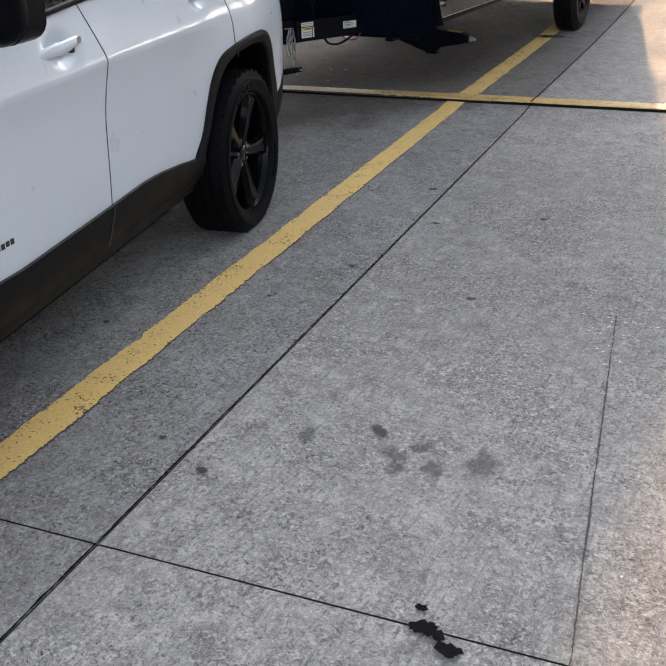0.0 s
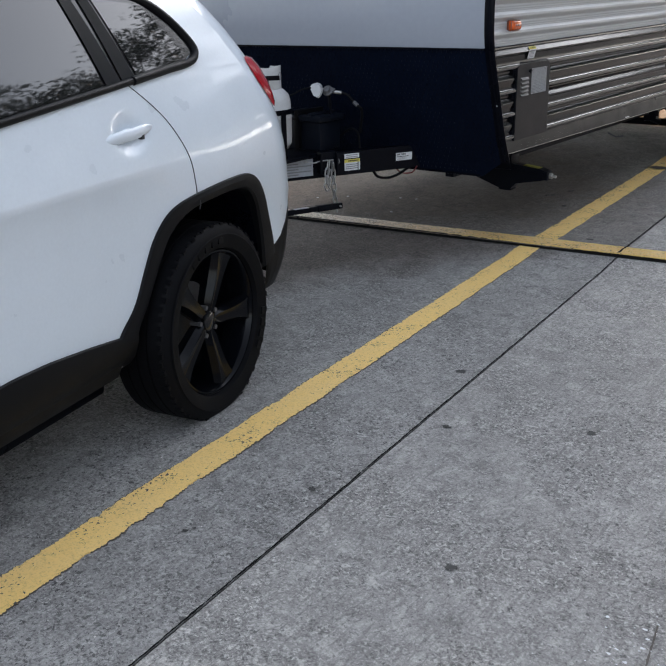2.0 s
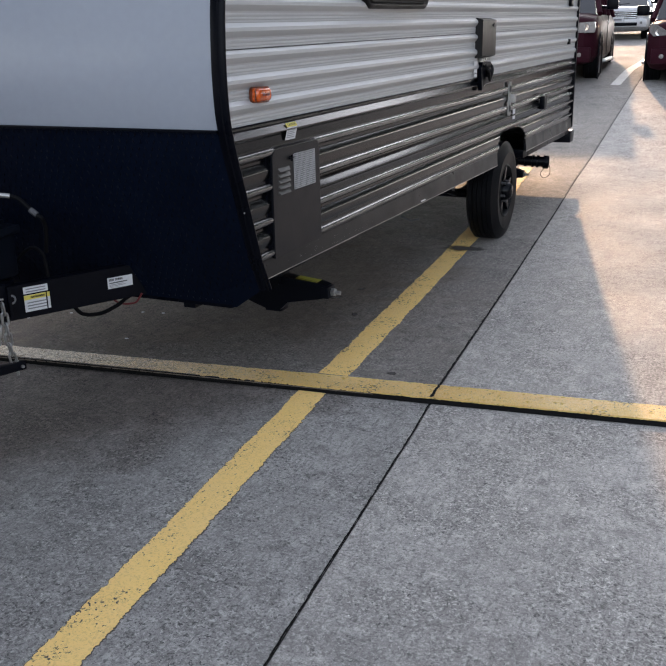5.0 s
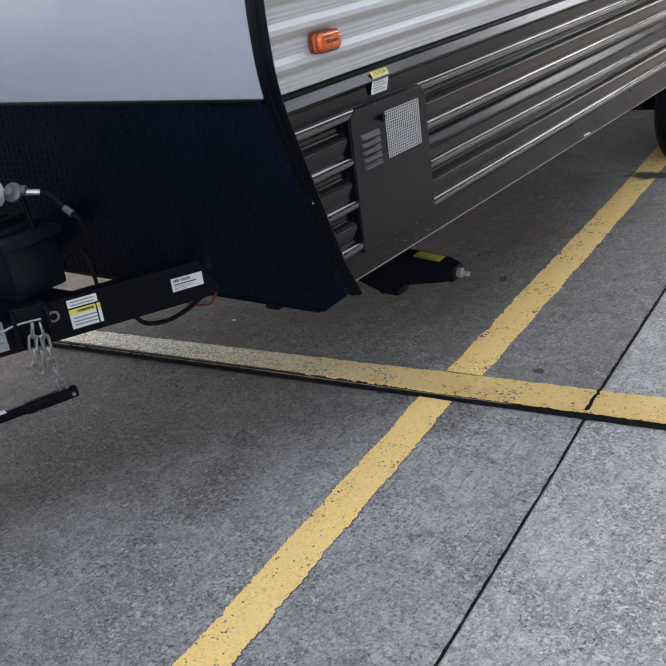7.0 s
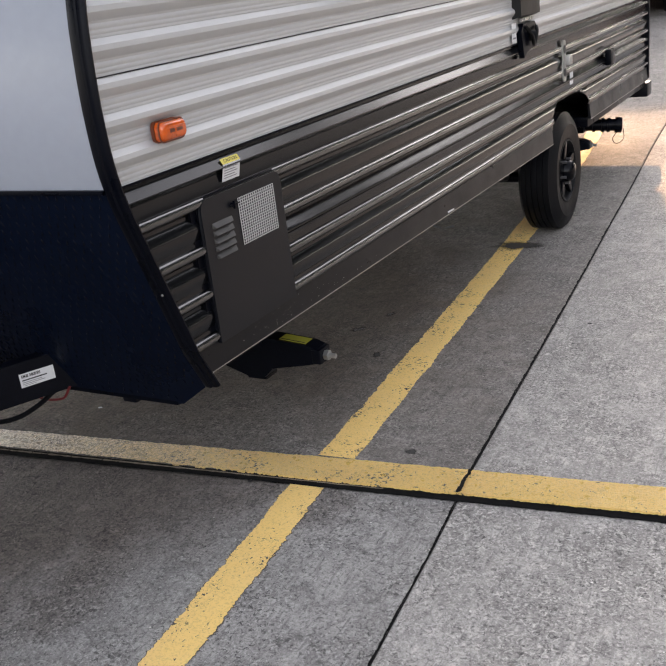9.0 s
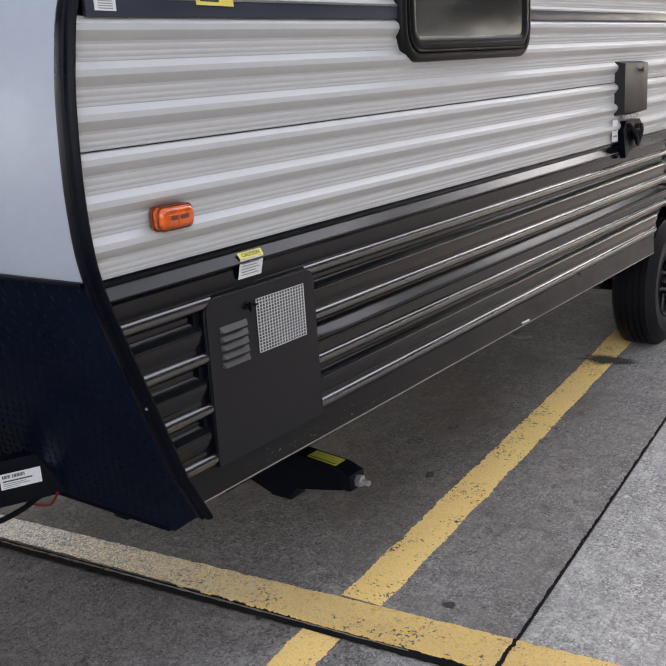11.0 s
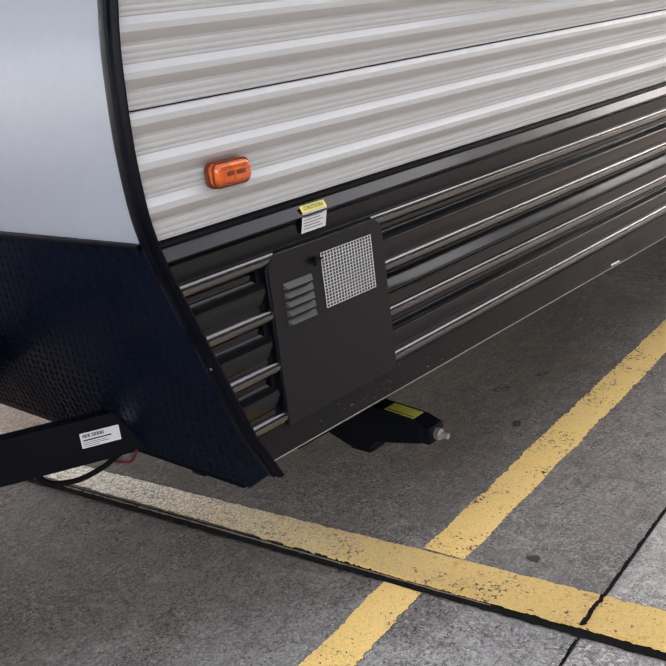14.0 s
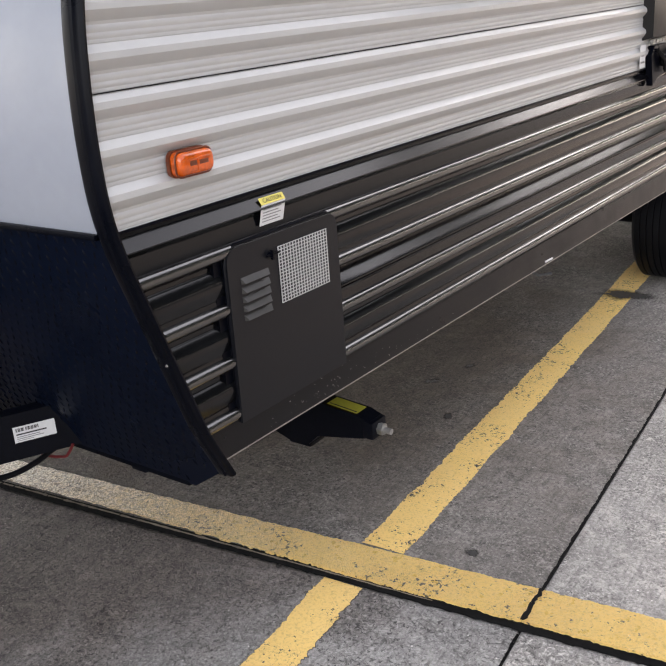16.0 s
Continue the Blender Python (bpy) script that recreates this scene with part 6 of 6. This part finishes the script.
dlo = part("window_surround", patch((lambda s: (-0.135 + 2.215 * s, belt_z(-0.135 + 2.215 * s, 0.004)), lambda s: (lerp_table([(0, -0.07), (0.1, 0.12), (0.25, 0.42), (0.85, 1.60), (1, 2.02)], s), lerp_table([(0, 1.50), (0.1, 1.585), (0.25, 1.615), (0.85, 1.60), (1, 1.30)], s))), 0.003, 40), GLOSS_BLACK, suv, "black window surround", 40, own=True)
for name, a, b, c, d in (("front_glass", (1.435, 0), (1.98, 0), (1.42, 1.585), (1.60, 1.585)), ("rear_glass", (0.47, 0), (1.205, 0), (0.50, 1.595), (1.225, 1.59)), ("quarter_glass", (-0.06, 0), (0.275, 0), (0.08, 1.56), (0.33, 1.585))):
    part(name, patch((lambda s, a=a, b=b: (a[0] + (b[0] - a[0]) * s, belt_z(a[0] + (b[0] - a[0]) * s, 0.022)), span(c, d)), 0.007, 10), GLASS_DARK, dlo, "dark tinted glass", 40)
for name, u0, u1 in (("pillar_cover", 1.225, 1.315), ("pillar_cover", 1.325, 1.42)):
    part(name, patch((lambda s, u0=u0, u1=u1: (u0 + (u1 - u0) * s, belt_z(u0 + (u1 - u0) * s, 0.015)), span((u0 + 0.01, 1.60), (u1 - 0.03, 1.60))), 0.008, 3), PILLAR, dlo, "satin black pillar cover", 40)
for u0, u1 in ((0.29, 0.365), (0.375, 0.455)):
    part("pillar_cover", patch((lambda s, u0=u0, u1=u1: (u0 + (u1 - u0) * s, belt_z(u0 + (u1 - u0) * s, 0.015)), span((u0 + 0.06, 1.60), (u1 + 0.035, 1.60))), 0.008, 3), PILLAR, dlo, "satin black pillar cover", 40)
for u0, u1 in ((1.335, 2.05), (0.315, 1.325)):
    part("belt_moulding", joined(tube([lift(u, belt_z(u, 0.006), 0.006) for u in np.linspace(u0, u1, 24)], 0.0125, 8)), MOULD, dlo, "dark satin belt moulding", 60)
rear_frame = rounded([(0.31, 1.318, 0), (0.08, 1.340, 0), (-0.06, 1.352, 0), (-0.122, 1.374, 0), (-0.135, 1.405, 0), (-0.105, 1.455, 0), (-0.04, 1.52, 0), (0.06, 1.575, 0), (0.22, 1.60, 0), (0.45, 1.61, 0)], 5)
part("quarter_frame", tube([lift(p.x, p.y, 0.008) for p in rear_frame], 0.016, 8), CLAD, dlo, "satin black quarter window frame", 60)


def seam(points, n=5):
    return tube([lift(p.x, p.y, 0.0008) for p in rounded([(u, z, 0) for u, z in points], n)], 0.0019, 6)


part("door_gap", seam([(1.345, 1.222), (1.318, 1.15), (1.293, 1.08), (1.283, 1.035), (1.288, 0.97), (1.316, 0.838), (1.338, 0.66), (1.355, 0.535)]), INK, body, "front door shut line")
part("door_gap", tube([(u, side_v(u, z) + 0.0145, z) for u, z in ((1.357, 0.528), (1.372, 0.49), (1.395, 0.43), (1.408, 0.39))], 0.0032, 6), INK, sill)
part("door_gap", seam([(0.34, 1.308), (0.27, 1.25), (0.20, 1.18), (0.15, 1.10), (0.118, 1.02), (0.105, 0.94), (0.098, 0.888)]), INK, body, "rear door shut line")
part("door_gap", seam([(2.24, 1.16), (2.25, 0.95), (2.24, 0.75), (2.20, 0.56)]), INK, body)
for hu, hz in HANDLES:
    bm = bmesh.new()
    bmesh.ops.create_uvsphere(bm, u_segments=24, v_segments=14, radius=1.0)
    for v in bm.verts:
        x, y, z = v.co
        sx = math.copysign(abs(x) ** 0.75, x)
        v.co = Vector((hu + 0.142 * sx, side_v(hu, hz + 0.04) + 0.028 + 0.013 * y - 0.008 * x * x, hz + 0.021 * z - 0.012 * sx + (0.004 if x > 0 else 0)))
    ob = part("door_handle", bm, CAR_WHITE, suv, "white door handle", 60, own=True)
    cap = lift(hu - 0.115, hz + 0.014, 0.0)
    if hu > 1:
        part("key_lock", lathe([(0, 0.012), (0.002, 0.012), (0.002, 0.009), (0.001, 0.0)], (hu - 0.108, side_v(hu, hz + 0.04) + 0.035, hz + 0.012), (0, 1, 0), 14), STEEL, ob)
    part("handle_gap", box((hu - 0.072, side_v(hu, hz + 0.04) + 0.010, hz - 0.022), (hu - 0.058, side_v(hu, hz + 0.04) + 0.036, hz - 0.004)), INK, ob)


def lamp_patch(rows):
    """A lens wrapped round the rear corner: each row has a height, its two ends and how far it bulges."""
    v, f, w_ = [], [], None
    for z, s0, s1, bulge in rows:
        p = path_at(z)
        seg = [q for q in p if q[0] < -0.2 and q[1] > -0.6]
        pts = [Vector((a, b, 0)) for a, b in seg]
        run = [0.0]
        for a, b in zip(pts, pts[1:]):
            run.append(run[-1] + (b - a).length)
        corner = max(range(len(pts)), key=lambda i: -abs(pts[i].x - (lerp_table(TAIL, z) + 0.07)) if pts[i].y < 0 else -9)
        w_ = 12
        for k in range(w_ + 1):
            s = run[corner] + s0 + (s1 - s0) * k / w_
            i = max(0, min(len(run) - 2, next((j for j in range(len(run) - 1) if run[j + 1] >= s), len(run) - 2)))
            t = (s - run[i]) / max(1e-6, run[i + 1] - run[i])
            q = pts[i].lerp(pts[i + 1], t)
            n = Vector((pts[i + 1].y - pts[i].y, -(pts[i + 1].x - pts[i].x), 0)).normalized()
            n = n if n.x < 0 or n.y > 0 else -n
            o = 0.004 + bulge * math.sin(math.pi / 2 * min(1.0, k / 4))
            v.append((q.x + n.x * o, q.y + n.y * o, z))
    for i in range(len(rows) - 1):
        f += [((w_ + 1) * i + k, (w_ + 1) * i + k + 1, (w_ + 1) * (i + 1) + k + 1, (w_ + 1) * (i + 1) + k) for k in range(w_)]
    return v, f


tail_lamp = part("tail_lamp", lamp_patch([(1.13, -0.045, -0.02, 0.004), (1.15, -0.07, 0.04, 0.014), (1.19, -0.095, 0.12, 0.022), (1.24, -0.115, 0.2, 0.028), (1.30, -0.125, 0.24, 0.028), (1.335, -0.12, 0.24, 0.022), (1.345, -0.10, 0.24, 0.004)]), RED_LENS, suv, "glossy red tail lamp", 40, own=True)
mirror = part("door_mirror", slab_of([(2.10, y, z) for y, z in round_rect(0.06, 1.215, 0.27, 1.42, 0.06)], (-0.10, 0.0, 0)), BLACK, suv, "gloss black door mirror", 60, own=True)
bm = bmesh.new()
bmesh.ops.create_uvsphere(bm, u_segments=20, v_segments=12, radius=1.0)
for v in bm.verts:
    v.co = Vector((2.10 + 0.09 * max(v.co.x, -0.2), 0.165 + 0.112 * math.copysign(abs(v.co.y) ** 0.7, v.co.y), 1.317 + 0.105 * math.copysign(abs(v.co.z) ** 0.7, v.co.z)))
part("mirror_shell", bm, BLACK, mirror, "", 60)
part("mirror_arm", box((2.02, -0.06, 1.205), (2.12, 0.12, 1.245), 0.012), BLACK, mirror)
part("door_badge", joined(*[bar_box((1.955 + 0.024 * k, side_v(2.0, 0.63) + 0.0, 0.617 + 0.0015 * (k % 2)), (1.970 + 0.024 * k, side_v(2.0, 0.63) + 0.003, 0.634)) for k in range(7)]), INK, body, "black lettered badge drawn as bars")


def screen(z_list, count, push):
    """A bowed window across the car: count picks the first or the last points of the plan outline."""
    v, f, n = [], [], 2 * abs(count) - 1
    for z in z_list:
        half = path_at(z)[:count] if count > 0 else path_at(z)[count:][::-1]
        half = [(u + push, max(-2 * HALF + 0.01, w * 0.94 - 0.056), z + 0.004) for u, w in half]
        v += half[::-1] + [(u, -2 * HALF - w, z_) for u, w, z_ in half[1:]]
    for i in range(len(z_list) - 1):
        f += [(n * i + k, n * i + k + 1, n * i + n + k + 1, n * i + n + k) for k in range(n - 1)]
    return v, f


part("windscreen", screen([1.21, 1.24, 1.27, 1.30, 1.33, 1.36, 1.40, 1.45, 1.50, 1.55, 1.59], 4, 0.02), GLASS_DARK, suv, "dark raked windscreen", 40, own=True)
part("rear_window", screen([1.30, 1.33, 1.36, 1.40, 1.45, 1.50, 1.55, 1.60], -6, -0.012), GLASS_DARK, suv, "dark tinted rear window", 40, own=True)


def far_side(ob, parent):
    """The same part on the car's other side."""
    me = ob.data.copy()
    for v in me.vertices:
        v.co.y = -2 * HALF - v.co.y
    me.flip_normals()
    twin = new(ob.name.split(".")[0], me)
    twin.parent = parent
    for child in ob.children:
        far_side(child, twin)


for ob in list(suv.children):
    if ob.name.split(".")[0] in ("window_surround", "sill_cladding", "arch_flare", "tail_lamp", "door_mirror", "door_handle"):
        far_side(ob, suv)

# ---- parked vehicles on the apron behind ----
BLOCK_LAMPS = ((0.68, 0.71), (0.94, 0.71), (0.96, 0.78), (0.94, 0.86), (0.69, 0.85))
SWEPT_LAMPS = ((0.56, 0.75), (0.88, 0.73), (0.96, 0.80), (0.94, 0.90), (0.86, 0.91), (0.72, 0.84))


def parked_car(name, x, y, turn, w, length, h, hood, paint, label, clear=0.22, lamps=BLOCK_LAMPS):
    """A car seen from its front: a lofted body, cabin glass, lamps, grille, bumper and wheels. It faces its own -y."""
    z0 = height(x, y)
    car = thing(name, pose(x, y, z0, 0, 0, turn), label, "car")
    hw = w / 2
    secs = [(-0.02, 0.78, 0.42, hood * 0.80), (0.10, 0.93, 0.30, hood * 0.92), (0.35, 0.98, clear, hood * 0.97), (1.0, 1.0, clear, hood), (1.25, 1.0, clear, hood + 0.03), (length - 0.6, 1.0, clear, hood + 0.06), (length - 0.1, 0.96, clear + 0.05, hood), (length, 0.88, 0.45, hood * 0.9)]
    v, f = [], []
    ring_n = 14
    for yy, ws, lo, hi in secs:
        for k in range(ring_n):
            t = 2 * math.pi * (k + 0.5) / ring_n
            cx, cz = math.cos(t), math.sin(t)
            e = 0.32
            v.append((hw * ws * math.copysign(abs(cx) ** e, cx), yy, (lo + hi) / 2 + (hi - lo) / 2 * math.copysign(abs(cz) ** e, cz)))
    for i in range(len(secs) - 1):
        f += [(ring_n * i + k, ring_n * i + (k + 1) % ring_n, ring_n * (i + 1) + (k + 1) % ring_n, ring_n * (i + 1) + k) for k in range(ring_n)]
    f += [tuple(range(ring_n)), tuple(range(len(v) - ring_n, len(v)))]
    part("body", (v, f), paint, car, "glossy painted body", 40, own=True)
    cab = [(1.05, 0.86, hood - 0.02), (1.85, 0.74, h - 0.03), (2.3, 0.74, h), (length - 0.5, 0.72, h - 0.02), (length - 0.12, 0.82, hood + 0.05)]
    cv = [(s * hw * ws, yy, z) for yy, ws, z in cab for s in (-1, 1)] + [(s * hw * 0.93, yy, hood - 0.05) for yy, ws, z in cab for s in (-1, 1)]
    n = len(cab)
    cf = [(2 * i, 2 * i + 1, 2 * i + 3, 2 * i + 2) for i in range(1, n - 1)]
    part("roof", (cv, cf), paint, car, "", 40, own=True)
    part("windscreen", ([cv[0], cv[1], cv[3], cv[2]], [(0, 1, 2, 3)]), GLASS_DARK, car, "dark windscreen", 0, own=True)
    part("wiper", tube([(-0.5, 1.02, hood + 0.01), (0.25, 1.12, hood + 0.07)], 0.010, 6), BLACK, car, own=True)
    for s in (0, 1):
        sx = -1 if s == 0 else 1
        side = [cv[2 * i + s] for i in range(n)] + [cv[2 * n + 2 * i + s] for i in range(n)]
        part("side_glass", (side, [(i, i + 1, n + i + 1, n + i) for i in range(n - 1)]), GLASS_DIM, car, "dark side glass", 0, own=True)
        for yb, yt in ((1.05, 1.85), (2.25, 2.35), (3.3, 3.35), (length - 0.3, length - 0.55)):
            zt = h - 0.02
            part("pillar", tube([(sx * hw * 0.935, yb, hood - 0.02), (sx * hw * 0.74, yt, zt)], 0.045, 8), paint, car, "", 40, own=True)
        part("roof_rail", tube([(sx * hw * 0.70, 1.9, h + 0.0), (sx * hw * 0.72, 2.3, h + 0.04), (sx * hw * 0.70, length - 0.6, h + 0.02)], 0.022, 8), BLACK, car, "", 40, own=True)
        lampo = part("headlight", slab_of([(sx * hw * fx, -0.05 + 0.07 * max(0.0, fx - 0.55) ** 2 / 0.16, hood * fz) for fx, fz in lamps], (0, 0.10, 0)), LAMP_GLASS, car, "clear headlight", 20, own=True)
        part("lamp_bowl", lathe([(0, 0.045), (0.006, 0.047), (0.002, 0.0)], (sx * hw * 0.80, -0.012, hood * 0.785), (0, -1, 0), 16), CHROME, lampo)
        part("running_board", box((sx * (hw + 0.02) - 0.06, 1.4, 0.30), (sx * (hw + 0.02) + 0.06, length - 1.5, 0.35), 0.015), STEEL, car, own=True)
        part("door_line", tube([(sx * (hw + 0.002), 2.3, 0.42), (sx * (hw + 0.002), 2.3, hood - 0.02)], 0.006, 6), INK, car, own=True)
        part("door_handle", box((sx * (hw + 0.012) - 0.014, 2.08, hood - 0.17), (sx * (hw + 0.012) + 0.014, 2.24, hood - 0.13), 0.01), CHROME, car, own=True)
        part("mirror_arm", box((sx * hw - 0.08, 1.30, hood + 0.06), (sx * hw + 0.08, 1.36, hood + 0.12), 0.02), BLACK, car, own=True)
        part("fog_light", lathe([(0, 0.038), (0.02, 0.036), (0.022, 0.0)], (sx * hw * 0.72, -0.035, 0.46), (0, -1, 0), 14), LAMP_GLASS, car, own=True)
        part("door_mirror", box((sx * (hw + 0.12) - 0.10, 1.28, hood + 0.05), (sx * (hw + 0.12) + 0.10, 1.40, hood + 0.22), 0.03), BLACK, car, "black door mirror", 40, own=True)
        for yy in (0.85, length - 0.95):
            ty = part("wheel", tyre_shape((sx * (hw - 0.005), yy, 0.36), (sx, 0, 0), 0.36, 0.24, 0.23, 2), RUBBER, car, "black tyre on alloy rim", 30, own=True)
            part("rim", lathe([(-0.02, 0.232), (0.0, 0.228), (-0.03, 0.20), (-0.02, 0.06), (0.0, 0.0)], (sx * (hw - 0.005), yy, 0.36), (sx, 0, 0), 24), STEEL, ty)
            part("arch", lathe([(0, 0.40), (0.02, 0.42), (0.02, 0.46), (0, 0.47)], (sx * (hw - 0.012), yy, 0.37), (sx, 0, 0), 28), BLACK, car, own=True)
    part("grille", box((-hw * 0.58, -0.045, hood * 0.60), (hw * 0.58, 0.06, hood * 0.83), 0.02), BLACK, car, "black grille", 40, own=True)
    for z in np.linspace(hood * 0.63, hood * 0.80, 4):
        part("grille_bar", box((-hw * 0.57, -0.055, z - 0.010), (hw * 0.57, -0.04, z + 0.010), 0.004), CHROME, car, own=True)
    part("bumper", box((-hw * 0.90, -0.05, 0.34), (hw * 0.90, 0.2, 0.58), 0.03), paint, car, "", 40, own=True)
    part("lower_intake", box((-hw * 0.6, -0.086, 0.38), (hw * 0.6, 0.0, 0.47), 0.02), BLACK, car, own=True)
    plate = part("number_plate", box((-0.16, -0.10, 0.48), (0.16, -0.082, 0.63), 0.004), LABEL, car, "white plate drawn with a bar", 20, own=True)
    part("plate_bar", bar_box((-0.11, -0.104, 0.53), (0.11, -0.1005, 0.58)), INK_GREY, plate)
    return car


parked_car("parked_car", -1.73, 12.2, 4.5, 2.0, 5.1, 1.80, 1.14, MAROON, "dark maroon full-size sport utility car parked on the apron", 0.28)
parked_car("parked_car", 0.94, 12.2, 4.5, 1.8, 4.5, 1.68, 1.05, MAROON, "dark maroon compact sport utility car parked on the apron", lamps=SWEPT_LAMPS)
parked_car("parked_car", -2.1, 24.8, 4.5, 1.8, 4.6, 1.45, 0.95, SILVER, "pale silver saloon car parked farther up the apron")


# ---- trees across the lot, mirrored in the car's windows, and unseen ones added for shade ----
def tree(x, y, tall, seed, fine=False):
    rnd = random.Random(seed)
    z0 = height(x, y)
    ob = thing("tree", (x, y, z0), "leafy broad dark green tree, mirrored in glass or added unseen for shade", "tree", "trees beside the lot")
    limbs = [tube([(x, y, z0), (x + 0.05, y, z0 + tall * 0.2), (x + 0.1, y + 0.1, z0 + tall * 0.42)], [0.2, 0.16, 0.11], 10)]
    tips = []
    for k in range(9):
        a, l_ = k * 0.75 + rnd.uniform(-0.3, 0.3), tall * rnd.uniform(0.24, 0.42)
        s = Vector((x + 0.08, y + 0.06, z0 + tall * rnd.uniform(0.26, 0.42)))
        e = s + Vector((math.cos(a) * l_ * 0.8, math.sin(a) * l_ * 0.8, l_ * rnd.uniform(0.4, 1.0)))
        limbs.append(tube([s, s.lerp(e, 0.5) + Vector((0, 0, 0.15)), e], [0.08, 0.05, 0.02], 7))
        tips += [e, s.lerp(e, 0.6)]
    part("trunk", joined(*limbs), BARK, ob, "brown trunk and limbs")
    draw = np.random.default_rng(seed)
    centres = np.repeat(np.array([tuple(q) for q in tips]), 9, axis=0)
    centres = centres + draw.normal(0, tall * (0.060 if fine else 0.072), centres.shape)
    mid = np.repeat(centres, 260 if fine else 90, axis=0)
    mid = mid + draw.normal(0, tall * (0.021 if fine else 0.030), mid.shape)
    a, b = draw.normal(0, 1, mid.shape), draw.normal(0, 1, mid.shape)
    a /= np.linalg.norm(a, axis=1, keepdims=True)
    b /= np.linalg.norm(b, axis=1, keepdims=True)
    size = draw.uniform(0.0042, 0.0076, (len(mid), 1)) * tall * (1.0 if fine else 1.8)
    lv = np.stack([mid - a * size, mid + b * size * 0.5, mid + a * size, mid - b * size * 0.5], axis=1).reshape(-1, 3).tolist()
    lf = [(4 * i, 4 * i + 1, 4 * i + 2, 4 * i + 3) for i in range(len(mid))]
    tagged(part("crown", (lv, lf), LEAF, ob, "crown of small dark leaves", 0), kind="stuff")


# the first are mirrored; later ones are unseen, added to block sun and sky
for i, (x, y, t) in enumerate(((4.0, 20.0, 9.0), (10.4, 20.5, 18.0), (14.0, 18.0, 19.2), (17.0, 14.5, 18.0), (13.5, 8.0, 12.0), (15.5, 2.0, 10.5), (15.5, -4.0, 9.5), (16.0, -10.0, 9.5), (-7.5, 19.0, 8.0), (-10.5, 23.0, 9.0), (-6.6, -5.6, 9.0), (-7.6, -1.2, 10.0), (-6.8, -10.0, 9.0), (-7.2, 4.0, 9.5))):
    tree(x, y, t, 40 + i, i < 3)


# ---- woods at the far edge of the lot ----
rnd = random.Random(77)
lv, lf, tv = [], [], []
for i in range(95):
    if i < 70:
        x, y = -75 + i * 2.6 + rnd.uniform(-1, 1), 62 + rnd.uniform(-4, 6)
    else:
        x, y = 62 + rnd.uniform(-4, 6), -40 + (i - 70) * 4.0
    tall = rnd.uniform(8.0, 10.5) if i < 70 and -24 < x < -2 else rnd.uniform(15, 22)
    z0 = height(x, y)
    tv.append(tube([(x, y, z0 - 0.3), (x + rnd.uniform(-0.3, 0.3), y, z0 + tall * 0.6)], [0.22, 0.08], 6))
    for q in range(230 if tall < 12 else 520):
        a, h = rnd.uniform(0, 6.28), rnd.random()
        r = rnd.uniform(0.2, 1.0) * (2.3 if tall < 12 else 4.6) * (1.1 - h * 0.7)
        p = Vector((x + r * math.cos(a), y + r * math.sin(a), z0 + tall * (0.16 + 0.84 * h)))
        u, v = Vector([rnd.gauss(0, 1) for _ in range(3)]).normalized(), Vector([rnd.gauss(0, 1) for _ in range(3)]).normalized()
        s = rnd.uniform(0.3, 0.55) * (1 if tall < 12 else 1.5)
        k = len(lv)
        lv += [p - u * s, p + v * s * 0.6, p + u * s, p - v * s * 0.6]
        lf.append((k, k + 1, k + 2, k + 3))
woods = thing("distant_woods", (0, 62, height(0, 62)), "dense dark green woods at the far edge of the lot", "woods", kind="stuff")
part("crowns", (lv, lf), DISTANT, woods, "", 0)
part("trunks", joined(*tv), BARK, woods, "", 0)
